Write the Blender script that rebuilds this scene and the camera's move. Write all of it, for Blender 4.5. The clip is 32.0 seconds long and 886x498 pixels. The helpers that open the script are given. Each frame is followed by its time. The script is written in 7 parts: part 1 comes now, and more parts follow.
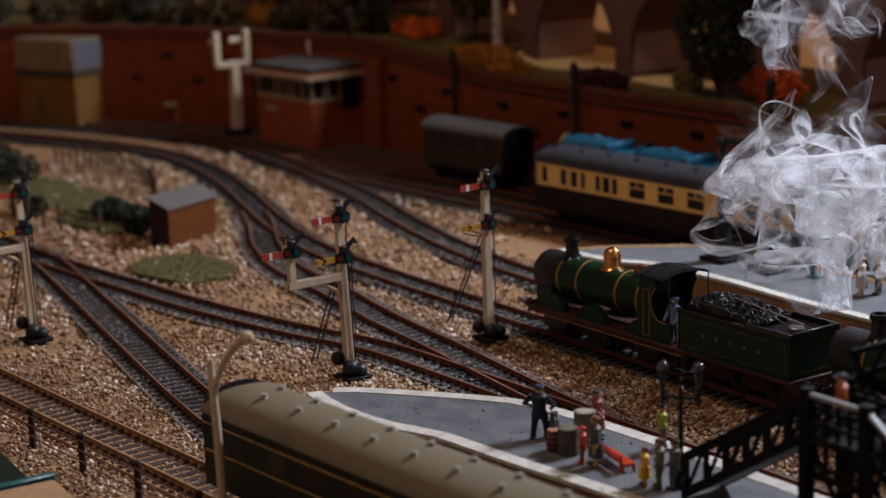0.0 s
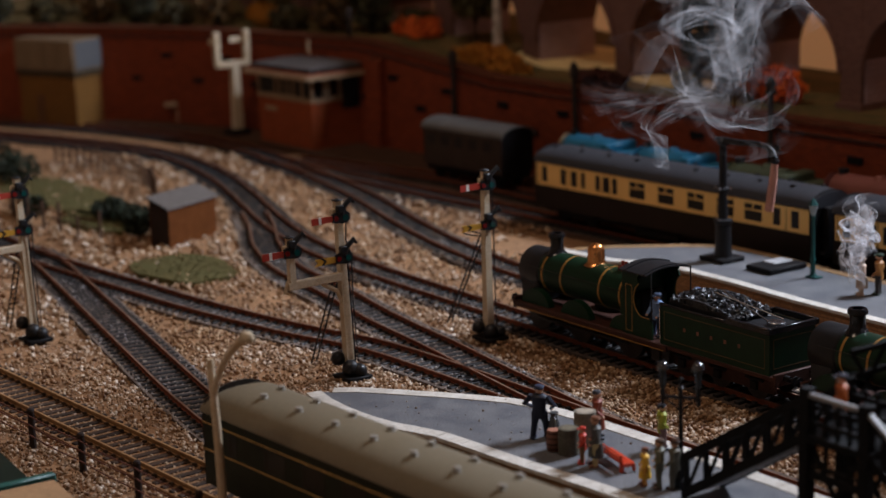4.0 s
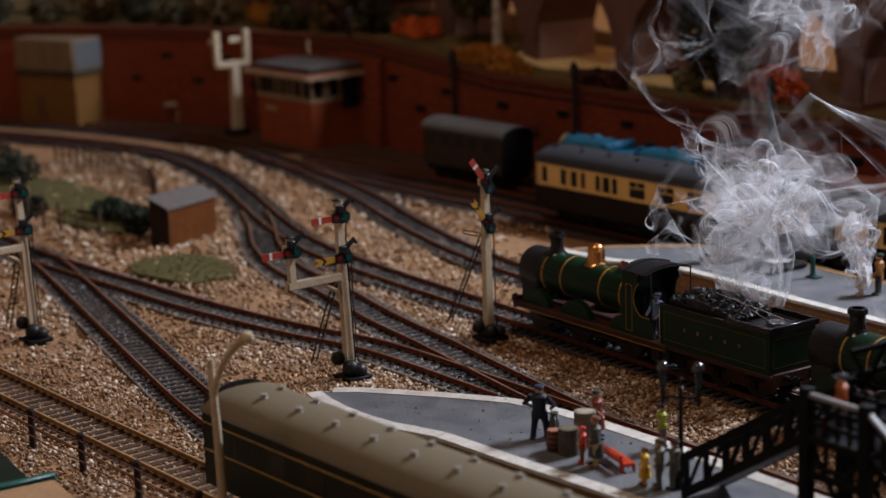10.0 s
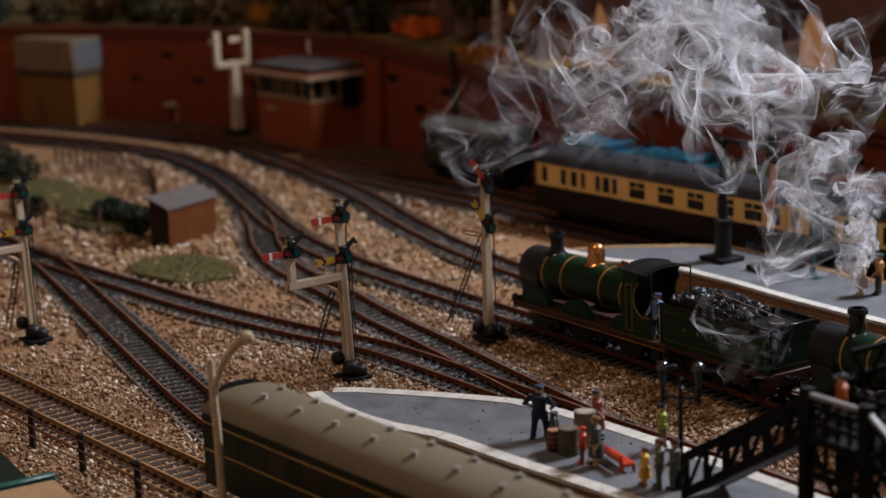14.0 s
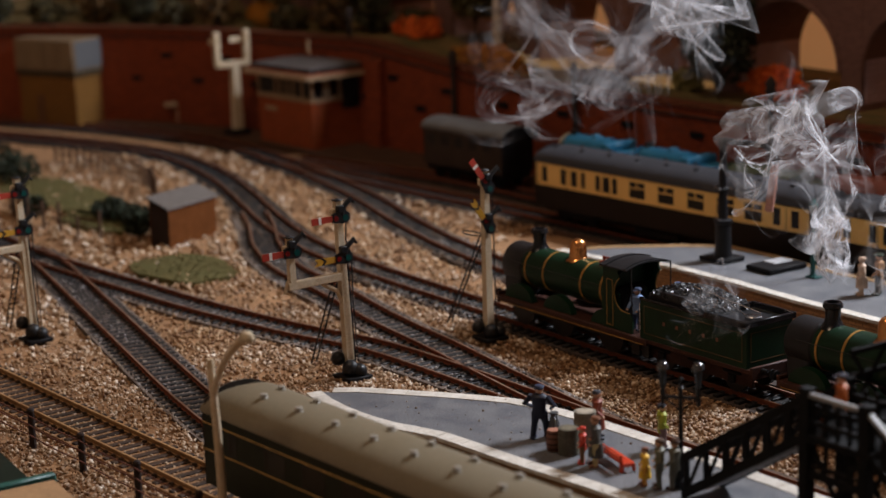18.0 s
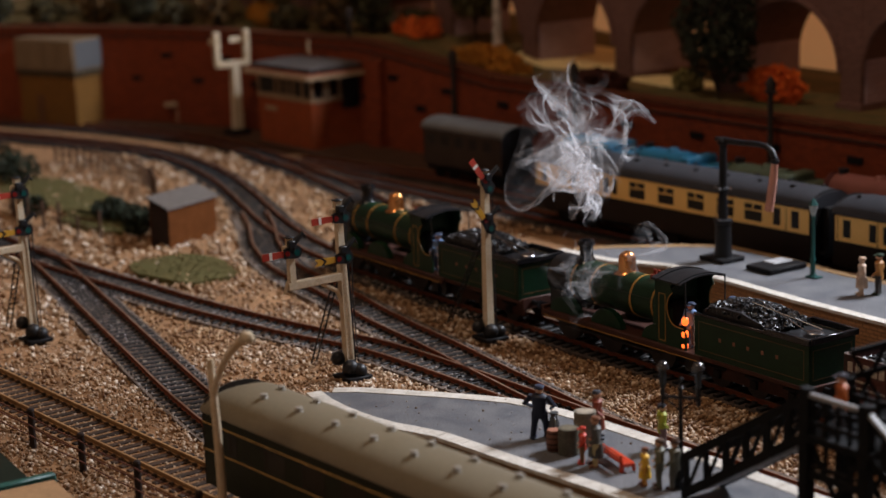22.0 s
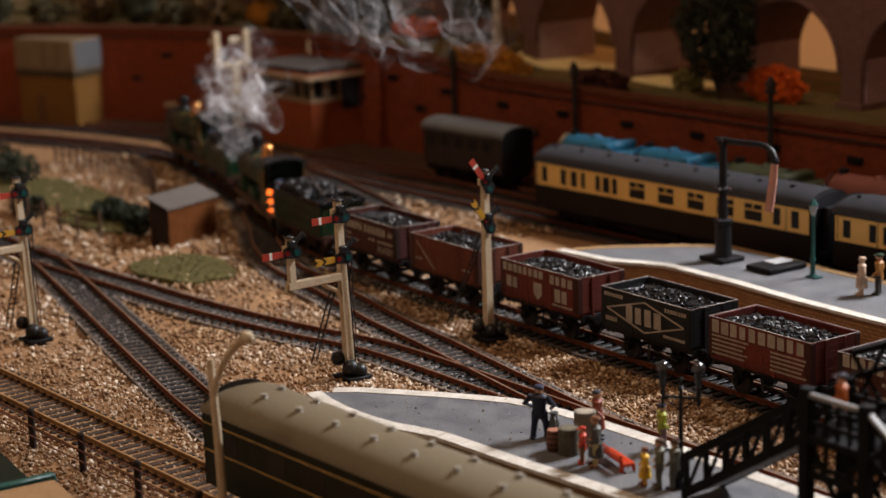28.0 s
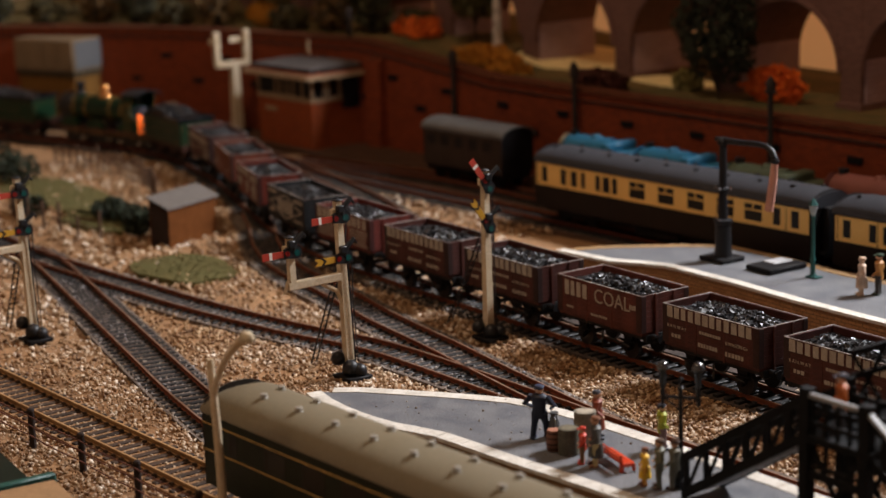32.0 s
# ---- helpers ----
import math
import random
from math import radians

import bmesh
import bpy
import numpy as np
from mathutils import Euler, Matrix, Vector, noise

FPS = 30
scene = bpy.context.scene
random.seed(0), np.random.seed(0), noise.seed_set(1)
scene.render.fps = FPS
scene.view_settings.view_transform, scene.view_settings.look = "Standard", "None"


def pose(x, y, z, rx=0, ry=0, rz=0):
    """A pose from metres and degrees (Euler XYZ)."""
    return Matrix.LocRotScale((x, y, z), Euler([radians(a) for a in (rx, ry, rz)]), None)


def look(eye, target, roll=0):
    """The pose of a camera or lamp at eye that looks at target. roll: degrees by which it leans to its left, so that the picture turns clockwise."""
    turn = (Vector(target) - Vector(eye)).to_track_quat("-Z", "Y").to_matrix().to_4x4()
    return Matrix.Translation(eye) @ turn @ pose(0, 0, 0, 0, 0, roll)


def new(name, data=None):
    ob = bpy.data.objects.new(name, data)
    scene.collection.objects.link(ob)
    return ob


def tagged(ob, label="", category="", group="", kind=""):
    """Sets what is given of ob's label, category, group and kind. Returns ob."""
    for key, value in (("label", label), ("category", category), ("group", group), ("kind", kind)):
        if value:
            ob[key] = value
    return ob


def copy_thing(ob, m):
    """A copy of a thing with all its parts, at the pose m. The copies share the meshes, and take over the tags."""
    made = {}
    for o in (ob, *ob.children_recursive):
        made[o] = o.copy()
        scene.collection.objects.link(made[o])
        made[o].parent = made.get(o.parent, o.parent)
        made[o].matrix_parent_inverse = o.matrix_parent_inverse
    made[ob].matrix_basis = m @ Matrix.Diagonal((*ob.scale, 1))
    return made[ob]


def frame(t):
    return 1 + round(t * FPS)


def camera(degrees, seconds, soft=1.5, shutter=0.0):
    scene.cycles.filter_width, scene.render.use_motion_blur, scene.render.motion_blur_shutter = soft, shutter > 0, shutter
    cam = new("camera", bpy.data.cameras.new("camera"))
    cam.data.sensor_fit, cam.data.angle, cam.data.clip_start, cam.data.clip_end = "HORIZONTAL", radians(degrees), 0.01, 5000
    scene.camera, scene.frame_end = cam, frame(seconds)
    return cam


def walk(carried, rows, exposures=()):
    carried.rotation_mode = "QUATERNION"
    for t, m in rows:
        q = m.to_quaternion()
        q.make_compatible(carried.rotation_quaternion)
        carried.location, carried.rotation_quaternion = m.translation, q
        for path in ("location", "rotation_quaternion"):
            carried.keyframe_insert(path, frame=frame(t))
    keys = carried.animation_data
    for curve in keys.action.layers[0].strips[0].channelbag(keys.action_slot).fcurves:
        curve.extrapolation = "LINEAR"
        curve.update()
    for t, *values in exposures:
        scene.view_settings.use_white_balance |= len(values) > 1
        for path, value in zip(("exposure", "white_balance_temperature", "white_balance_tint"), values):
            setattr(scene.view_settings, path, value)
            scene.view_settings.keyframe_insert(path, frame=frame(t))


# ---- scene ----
# A model railway in 1:76 scale on a baseboard. Lengths below are in millimetres; MM turns them into metres.
# z = 0 is the top of the rails.
MM = 0.001
R = random.Random(7)

# ---------------------------------------------------------------- camera
cam = camera(25.96, 32.0, soft=1.5)
cam.data.dof.use_dof = True
cam.data.dof.focus_distance = 0.90
cam.data.dof.aperture_fstop = 11.0
EYE = (0.7445, -0.6221, 0.2733)
AIM = (-0.05825, -0.06807, 0.05273)
walk(cam, [(0.0, look(EYE, AIM, -1.925)), (32.0, look(EYE, AIM, -1.925))], exposures=[(0.0, -0.42, 5700, 10), (13.0, -0.42, 5800, 10), (16.0, -0.36, 6150, 10), (19.0, -0.20, 6100, 10), (22.0, -0.19, 6050, 10), (25.0, -0.08, 6250, 10), (28.0, 0.07, 6500, 10), (32.0, 0.12, 6500, 10)])

# ---------------------------------------------------------------- light
# warm ambient fill, added to lift the dark parts
world = bpy.data.worlds.new("ambient_fill")
world.use_nodes = True
scene.world = world
world.node_tree.nodes["Background"].inputs[0].default_value = (1.0, 0.55, 0.30, 1)
world.node_tree.nodes["Background"].inputs[1].default_value = 0.22


def area(name, at, aim, w, h, watts, colour):
    d = bpy.data.lights.new(name, "AREA")
    d.shape, d.size, d.size_y, d.energy, d.color = "RECTANGLE", w, h, watts, colour
    ob = new(name, d)
    ob.matrix_basis = look(at, aim)
    return ob


# the lamp that lights the layout from behind, and two added fills: high behind, warm in front
area("layout_lamp", (0.16, 0.80, 0.86), (0.12, -0.1, 0.0), 0.32, 0.2, 27.0, (0.97, 0.97, 1.0))
area("window_light", (0.1, 2.24, 1.85), (0.0, -0.05, 0.0), 0.95, 0.55, 8.0, (0.95, 0.93, 0.92))
area("room_lamp", (0.0, -0.75, 1.95), (-0.1, 0.25, 0.0), 0.4, 0.4, 10.0, (1.0, 0.70, 0.46))


# ---------------------------------------------------------------- materials
def mat(name, c, rough=0.6, metal=0.0, vary=0.25, grain=0.6, blotch=9.0, bump=0.3, spec=0.3, tint=None, each=0.0, coat=0.0):
    """A procedural surface. grain and blotch: sizes in mm; tint: a second colour for stains; each: how much alike pieces differ."""
    m = bpy.data.materials.new(name)
    m.use_nodes = True
    nt = m.node_tree
    n, l = nt.nodes, nt.links
    p = n["Principled BSDF"]
    p.inputs["Metallic"].default_value = metal
    p.inputs["Specular IOR Level"].default_value = spec
    p.inputs["Coat Weight"].default_value = coat
    tc = n.new("ShaderNodeTexCoord")

    def noi(size, detail):
        x = n.new("ShaderNodeTexNoise")
        x.inputs["Scale"].default_value = 1000.0 / size
        x.inputs["Detail"].default_value = detail
        x.inputs["Roughness"].default_value = 0.6
        l.new(tc.outputs["Object"], x.inputs["Vector"])
        return x.outputs["Fac"]

    fine, big = noi(grain, 3), noi(blotch, 4)
    dark = n.new("ShaderNodeMix")
    dark.data_type = "RGBA"
    second = tint or tuple(v * (1 - vary) for v in c)
    ramp = n.new("ShaderNodeMapRange")
    ramp.inputs["From Min"].default_value, ramp.inputs["From Max"].default_value = 0.35, 0.68
    l.new(big, ramp.inputs["Value"])
    l.new(ramp.outputs[0], dark.inputs["Factor"])
    dark.inputs[6].default_value, dark.inputs[7].default_value = (*c, 1), (*second, 1)
    val = n.new("ShaderNodeMapRange")
    val.inputs["From Min"].default_value, val.inputs["From Max"].default_value = 0.3, 0.7
    val.inputs["To Min"].default_value, val.inputs["To Max"].default_value = 1 - vary, 1 + vary * 0.6
    l.new(fine, val.inputs["Value"])
    mul = n.new("ShaderNodeVectorMath")
    mul.operation = "SCALE"
    l.new(dark.outputs[2], mul.inputs[0])
    l.new(val.outputs[0], mul.inputs["Scale"])
    out = mul.outputs[0]
    if each:
        info = n.new("ShaderNodeObjectInfo")
        mr = n.new("ShaderNodeMapRange")
        mr.inputs["To Min"].default_value, mr.inputs["To Max"].default_value = 1 - each, 1 + each
        l.new(info.outputs["Random"], mr.inputs["Value"])
        mul2 = n.new("ShaderNodeVectorMath")
        mul2.operation = "SCALE"
        l.new(out, mul2.inputs[0])
        l.new(mr.outputs[0], mul2.inputs["Scale"])
        out = mul2.outputs[0]
    l.new(out, p.inputs["Base Color"])
    rr = n.new("ShaderNodeMapRange")
    rr.inputs["To Min"].default_value, rr.inputs["To Max"].default_value = max(0.03, rough - 0.12), min(1, rough + 0.12)
    l.new(big, rr.inputs["Value"])
    l.new(rr.outputs[0], p.inputs["Roughness"])
    if bump:
        b = n.new("ShaderNodeBump")
        b.inputs["Strength"].default_value = bump
        b.inputs["Distance"].default_value = grain * 0.25 * MM
        l.new(fine, b.inputs["Height"])
        l.new(b.outputs[0], p.inputs["Normal"])
    return m


def brick_mat(name, c1, c2, mortar, w, h, gap=0.35):
    """Printed model brickwork: courses of bricks w by h mm in the object's own X/Y-along and Z."""
    m = mat(name, c1, 0.8, vary=0.2, grain=1.5, blotch=30)
    nt = m.node_tree
    n, l = nt.nodes, nt.links
    p = n["Principled BSDF"]
    tc = n.new("ShaderNodeTexCoord")
    sep = n.new("ShaderNodeSeparateXYZ")
    l.new(tc.outputs["Object"], sep.inputs[0])
    add = n.new("ShaderNodeMath")
    l.new(sep.outputs[0], add.inputs[0])
    l.new(sep.outputs[1], add.inputs[1])
    cmb = n.new("ShaderNodeCombineXYZ")
    l.new(add.outputs[0], cmb.inputs[0])
    l.new(sep.outputs[2], cmb.inputs[1])
    b = n.new("ShaderNodeTexBrick")
    b.inputs["Scale"].default_value = 1000.0
    b.inputs["Brick Width"].default_value, b.inputs["Row Height"].default_value = w, h
    b.inputs["Mortar Size"].default_value = gap * 0.5
    b.inputs["Color1"].default_value, b.inputs["Color2"].default_value = (*c1, 1), (*c2, 1)
    b.inputs["Mortar"].default_value = (*mortar, 1)
    l.new(cmb.outputs[0], b.inputs["Vector"])
    mx = n.new("ShaderNodeMix")
    mx.data_type, mx.blend_type = "RGBA", "MULTIPLY"
    mx.inputs["Factor"].default_value = 0.55
    l.new(b.outputs["Color"], mx.inputs[6])
    old = p.inputs["Base Color"].links[0].from_socket
    sc = n.new("ShaderNodeVectorMath")
    sc.operation = "SCALE"
    sc.inputs["Scale"].default_value = 1.0 / max(c1)
    l.new(old, sc.inputs[0])
    l.new(sc.outputs[0], mx.inputs[7])
    l.new(mx.outputs[2], p.inputs["Base Color"])
    return m


M = dict(
    rail_side=mat("rusty_rail", (0.19, 0.056, 0.027), 0.88, vary=0.35, grain=0.5, blotch=14, tint=(0.15, 0.048, 0.025), spec=0.15),
    rail_top=mat("worn_rail_head", (0.25, 0.165, 0.115), 0.5, 0.3, vary=0.3, grain=0.4, blotch=9, tint=(0.20, 0.085, 0.045)),
    sleeper=mat("dark_sleeper", (0.020, 0.019, 0.020), 0.55, vary=0.3, each=0.35, grain=0.4, blotch=5),
    ash=mat("grey_ash_bed", (0.19, 0.15, 0.125), 0.95, vary=0.55, grain=0.9, blotch=6, bump=0.8, tint=(0.10, 0.075, 0.06), spec=0.2),
    dark_ash=mat("dark_ash_bed", (0.085, 0.06, 0.048), 0.95, vary=0.6, grain=0.9, blotch=7, bump=0.8, tint=(0.03, 0.022, 0.018), spec=0.3),
    earth=mat("brown_yard_earth", (0.08, 0.038, 0.02), 0.95, vary=0.5, grain=1.2, blotch=16, bump=0.8, tint=(0.06, 0.03, 0.018), spec=0.2),
    ground=mat("sand_ground", (0.36, 0.20, 0.095), 0.95, vary=0.45, grain=1.3, blotch=22, bump=0.9, tint=(0.25, 0.14, 0.07)),
    black=mat("black_paint", (0.014, 0.014, 0.016), 0.42, vary=0.3, grain=0.8, blotch=8, bump=0.1, spec=0.3),
    matt_black=mat("matt_black", (0.010, 0.009, 0.010), 0.6, vary=0.3, spec=0.15),
    gloss_black=mat("gloss_black", (0.012, 0.012, 0.014), 0.2, vary=0.2, bump=0.05),
    green=mat("dark_green_enamel", (0.005, 0.025, 0.010), 0.42, vary=0.2, grain=2, blotch=12, bump=0.04, spec=0.22),
    lining=mat("ochre_lining", (0.36, 0.19, 0.04), 0.45, vary=0.15),
    dull_lining=mat("dull_ochre_lining", (0.12, 0.062, 0.018), 0.5, vary=0.3),
    copper=mat("polished_copper", (0.80, 0.36, 0.12), 0.27, 1.0, vary=0.1, bump=0.02),
    emblem=mat("faded_red_emblem", (0.24, 0.10, 0.06), 0.5, vary=0.3, grain=0.6, blotch=3),
    red_brass=mat("reddish_brass", (0.26, 0.045, 0.025), 0.4, 0.3, vary=0.2),
    brass=mat("brass", (0.75, 0.50, 0.16), 0.3, 0.9, vary=0.1, bump=0.02),
    footplate=mat("brown_red_frame", (0.055, 0.019, 0.012), 0.55, vary=0.3, grain=1, blotch=7, spec=0.25),
    tyre=mat("dark_tyre", (0.055, 0.05, 0.048), 0.45, 0.7, vary=0.3),
    steel=mat("bright_steel", (0.55, 0.56, 0.58), 0.25, 1.0, vary=0.2),
    coal=mat("shiny_coal", (0.010, 0.010, 0.012), 0.38, vary=0.3, grain=0.6, blotch=3, bump=0.7, spec=0.42),
    cream_post=mat("cream_post_paint", (0.62, 0.52, 0.38), 0.55, vary=0.2, grain=1.0, blotch=9, tint=(0.50, 0.37, 0.22)),
    white=mat("off_white_paint", (0.78, 0.74, 0.68), 0.5, vary=0.12, grain=0.7, blotch=6),
    red_arm=mat("signal_red", (0.42, 0.048, 0.028), 0.45, vary=0.12),
    yellow_arm=mat("signal_yellow", (0.52, 0.28, 0.03), 0.45, vary=0.12),
    glass_red=mat("red_glass", (0.16, 0.012, 0.010), 0.1, vary=0.1, bump=0),
    glass_green=mat("green_glass", (0.010, 0.06, 0.055), 0.1, vary=0.1, bump=0),
    tarmac=mat("platform_tarmac", (0.115, 0.12, 0.135), 0.5, vary=0.5, grain=0.8, blotch=14, bump=0.9, spec=0.55, tint=(0.17, 0.172, 0.18)),
    edge=mat("platform_edge_white", (0.66, 0.63, 0.57), 0.6, vary=0.22, grain=0.8, blotch=7, each=0.07, tint=(0.52, 0.47, 0.40)),
    ochre_edge=mat("ochre_edge", (0.36, 0.22, 0.10), 0.7, vary=0.3, blotch=10),
    brown_sleeper=mat("brown_sleeper", (0.055, 0.032, 0.02), 0.7, vary=0.4, each=0.4, grain=0.5, blotch=5),
    tan_rail=mat("tan_rail", (0.40, 0.235, 0.10), 0.6, vary=0.25, grain=0.5, blotch=12, tint=(0.24, 0.125, 0.05)),
    card=mat("card_edge", (0.33, 0.20, 0.09), 0.8, vary=0.3),
)
# ---------------------------------------------------------------- mesh building
class Mesh:
    """Collects vertices (mm) and faces of one part; faces carry a material slot."""

    def __init__(self):
        self.v, self.f, self.s, self.uv = [], [], [], None

    def add(self, verts, faces, slot=0):
        o = len(self.v)
        self.v += [tuple(p) for p in verts]
        self.f += [tuple(i + o for i in f) for f in faces]
        self.s += [slot] * len(faces)
        return self

    def box(self, x0, y0, z0, x1, y1, z1, ch=0.0, slot=0, rz=0.0, at=(0, 0, 0)):
        x0, x1, y0, y1, z0, z1 = min(x0, x1), max(x0, x1), min(y0, y1), max(y0, y1), min(z0, z1), max(z0, z1)
        c, s = math.cos(radians(rz)), math.sin(radians(rz))
        if ch <= 0:
            vs = [(x, y, z) for z in (z0, z1) for y in (y0, y1) for x in (x0, x1)]
            fs = [(0, 2, 3, 1), (4, 5, 7, 6), (0, 1, 5, 4), (2, 6, 7, 3), (0, 4, 6, 2), (1, 3, 7, 5)]
        else:
            ch = min(ch, (x1 - x0) * 0.45, (y1 - y0) * 0.45, (z1 - z0) * 0.45)
            vs, fs, idx = [], [], {}
            for a in (0, 1):
                for b in (0, 1):
                    for d in (0, 1):
                        X, Y, Z = (x0, x1)[a], (y0, y1)[b], (z0, z1)[d]
                        dx, dy, dz = (ch, -ch)[a], (ch, -ch)[b], (ch, -ch)[d]
                        for k, p in enumerate(((X, Y + dy, Z + dz), (X + dx, Y, Z + dz), (X + dx, Y + dy, Z))):
                            idx[a, b, d, k] = len(vs)
                            vs.append(p)
                        fs.append(tuple(idx[a, b, d, k] for k in ((0, 1, 2) if (a + b + d) % 2 else (0, 2, 1))))
            g = lambda a, b, d, k: idx[a, b, d, k]
            for a in (0, 1):
                q = [g(a, 0, 0, 0), g(a, 1, 0, 0), g(a, 1, 1, 0), g(a, 0, 1, 0)]
                fs.append(tuple(q if a else q[::-1]))
                q = [g(0, a, 0, 1), g(1, a, 0, 1), g(1, a, 1, 1), g(0, a, 1, 1)]
                fs.append(tuple(q[::-1] if a else q))
                q = [g(0, 0, a, 2), g(1, 0, a, 2), g(1, 1, a, 2), g(0, 1, a, 2)]
                fs.append(tuple(q if a else q[::-1]))
            for a in (0, 1):
                for b in (0, 1):
                    fs.append((g(a, b, 0, 0), g(a, b, 0, 1), g(a, b, 1, 1), g(a, b, 1, 0)))
                    fs.append((g(a, 0, b, 0), g(a, 0, b, 2), g(a, 1, b, 2), g(a, 1, b, 0)))
                    fs.append((g(0, a, b, 1), g(0, a, b, 2), g(1, a, b, 2), g(1, a, b, 1)))
        vs = [(x * c - y * s + at[0], x * s + y * c + at[1], z + at[2]) for x, y, z in vs]
        return self.add(vs, fs, slot)

    def cyl(self, p, q, r0, r1=None, n=12, slot=0, caps=True):
        r1 = r0 if r1 is None else r1
        p, q = Vector(p), Vector(q)
        a = (q - p).normalized()
        u = a.orthogonal().normalized()
        w = a.cross(u)
        ring = [(math.cos(2 * math.pi * i / n), math.sin(2 * math.pi * i / n)) for i in range(n)]
        vs = [p + (u * c + w * s) * r0 for c, s in ring] + [q + (u * c + w * s) * r1 for c, s in ring]
        fs = [(i, (i + 1) % n, n + (i + 1) % n, n + i) for i in range(n)]
        if caps:
            fs += [tuple(range(n))[::-1], tuple(range(n, 2 * n))]
        return self.add(vs, fs, slot)

    def lathe(self, prof, at=(0, 0, 0), axis="z", n=20, slot=0):
        """prof: (radius, height) pairs along the axis."""
        vs, fs = [], []
        for r, h in prof:
            for i in range(n):
                c, s = r * math.cos(2 * math.pi * i / n), r * math.sin(2 * math.pi * i / n)
                p = {"z": (c, s, h), "x": (h, c, s), "y": (s, h, c)}[axis]
                vs.append((p[0] + at[0], p[1] + at[1], p[2] + at[2]))
        for k in range(len(prof) - 1):
            for i in range(n):
                j = (i + 1) % n
                fs.append((k * n + i, k * n + j, (k + 1) * n + j, (k + 1) * n + i))
        fs += [tuple(range(n))[::-1], tuple(range((len(prof) - 1) * n, len(prof) * n))]
        return self.add(vs, fs, slot)

    def prism(self, poly, z0, z1, slot=0, side=None):
        n = len(poly)
        lo = (lambda p: z0(p) if callable(z0) else z0)
        hi = (lambda p: z1(p) if callable(z1) else z1)
        vs = [(x, y, lo((x, y))) for x, y in poly] + [(x, y, hi((x, y))) for x, y in poly]
        self.add(vs, [tuple(range(n, 2 * n))], slot)
        return self.add(vs, [tuple(range(n))[::-1]] + [(i, (i + 1) % n, n + (i + 1) % n, n + i) for i in range(n)], slot if side is None else side)

    def slab(self, outline, d0, d1, plane="xz", slot=0):
        """An outline in one plane, given depth along the third axis."""
        n = len(outline)
        put = {"xz": lambda a, b, d: (a, d, b), "yz": lambda a, b, d: (d, a, b), "xy": lambda a, b, d: (a, b, d)}[plane]
        vs = [put(a, b, d0) for a, b in outline] + [put(a, b, d1) for a, b in outline]
        return self.add(vs, [tuple(range(n)), tuple(range(n, 2 * n))[::-1]] + [(i, n + i, n + (i + 1) % n, (i + 1) % n) for i in range(n)], slot)

    def tube(self, pts, r, n=8, slot=0):
        pts = [Vector(p) for p in pts]
        rings, u = [], None
        for i, p in enumerate(pts):
            a = (pts[min(i + 1, len(pts) - 1)] - pts[max(i - 1, 0)]).normalized()
            u = a.orthogonal().normalized() if u is None else (u - a * u.dot(a)).normalized()
            w = a.cross(u)
            rr = r[i] if isinstance(r, (list, tuple)) else r
            rings.append([p + (u * math.cos(2 * math.pi * k / n) + w * math.sin(2 * math.pi * k / n)) * rr for k in range(n)])
        vs = [p for ring in rings for p in ring]
        fs = [(k * n + i, k * n + (i + 1) % n, (k + 1) * n + (i + 1) % n, (k + 1) * n + i) for k in range(len(pts) - 1) for i in range(n)]
        fs += [tuple(range(n))[::-1], tuple(range((len(pts) - 1) * n, len(pts) * n))]
        return self.add(vs, fs, slot)

    def data(self, name, mats, smooth=True, angle=38):
        me = bpy.data.meshes.new(name)
        me.from_pydata([(x * MM, y * MM, z * MM) for x, y, z in self.v], [], self.f)
        for m in mats:
            me.materials.append(m)
        if len(mats) > 1:
            me.polygons.foreach_set("material_index", self.s)
        bm = bmesh.new()
        bm.from_mesh(me)
        bmesh.ops.recalc_face_normals(bm, faces=bm.faces)
        bm.to_mesh(me)
        bm.free()
        if smooth:
            me.polygons.foreach_set("use_smooth", [True] * len(me.polygons))
            me.set_sharp_from_angle(angle=radians(angle))
        me.update()
        return me


def root(name, x=0, y=0, z=0, rz=0, label="", category="", group="", kind=""):
    ob = new(name)
    ob.empty_display_size = 0.01
    ob.matrix_basis = pose(x * MM, y * MM, z * MM, 0, 0, rz)
    return tagged(ob, label, category, group, kind)


def part(name, mesh, material, parent, label="", at=None, rot=(0, 0, 0), smooth=True, angle=38):
    """One mesh object under a thing or a part. mesh: a Mesh, or mesh data that alike parts share."""
    if isinstance(mesh, Mesh):
        mesh = mesh.data(name, material if isinstance(material, (list, tuple)) else [material], smooth, angle)
    ob = new(name, mesh)
    ob.parent = parent
    if at is not None:
        ob.matrix_basis = pose(at[0] * MM, at[1] * MM, at[2] * MM, *rot)
    return tagged(ob, label)


def thing(name, mesh, material, label, category, group="", kind="", at=(0, 0, 0), rz=0, smooth=True):
    if isinstance(mesh, Mesh):
        mesh = mesh.data(name, material if isinstance(material, (list, tuple)) else [material], smooth)
    ob = new(name, mesh)
    ob.matrix_basis = pose(at[0] * MM, at[1] * MM, at[2] * MM, 0, 0, rz)
    return tagged(ob, label, category, group, kind)


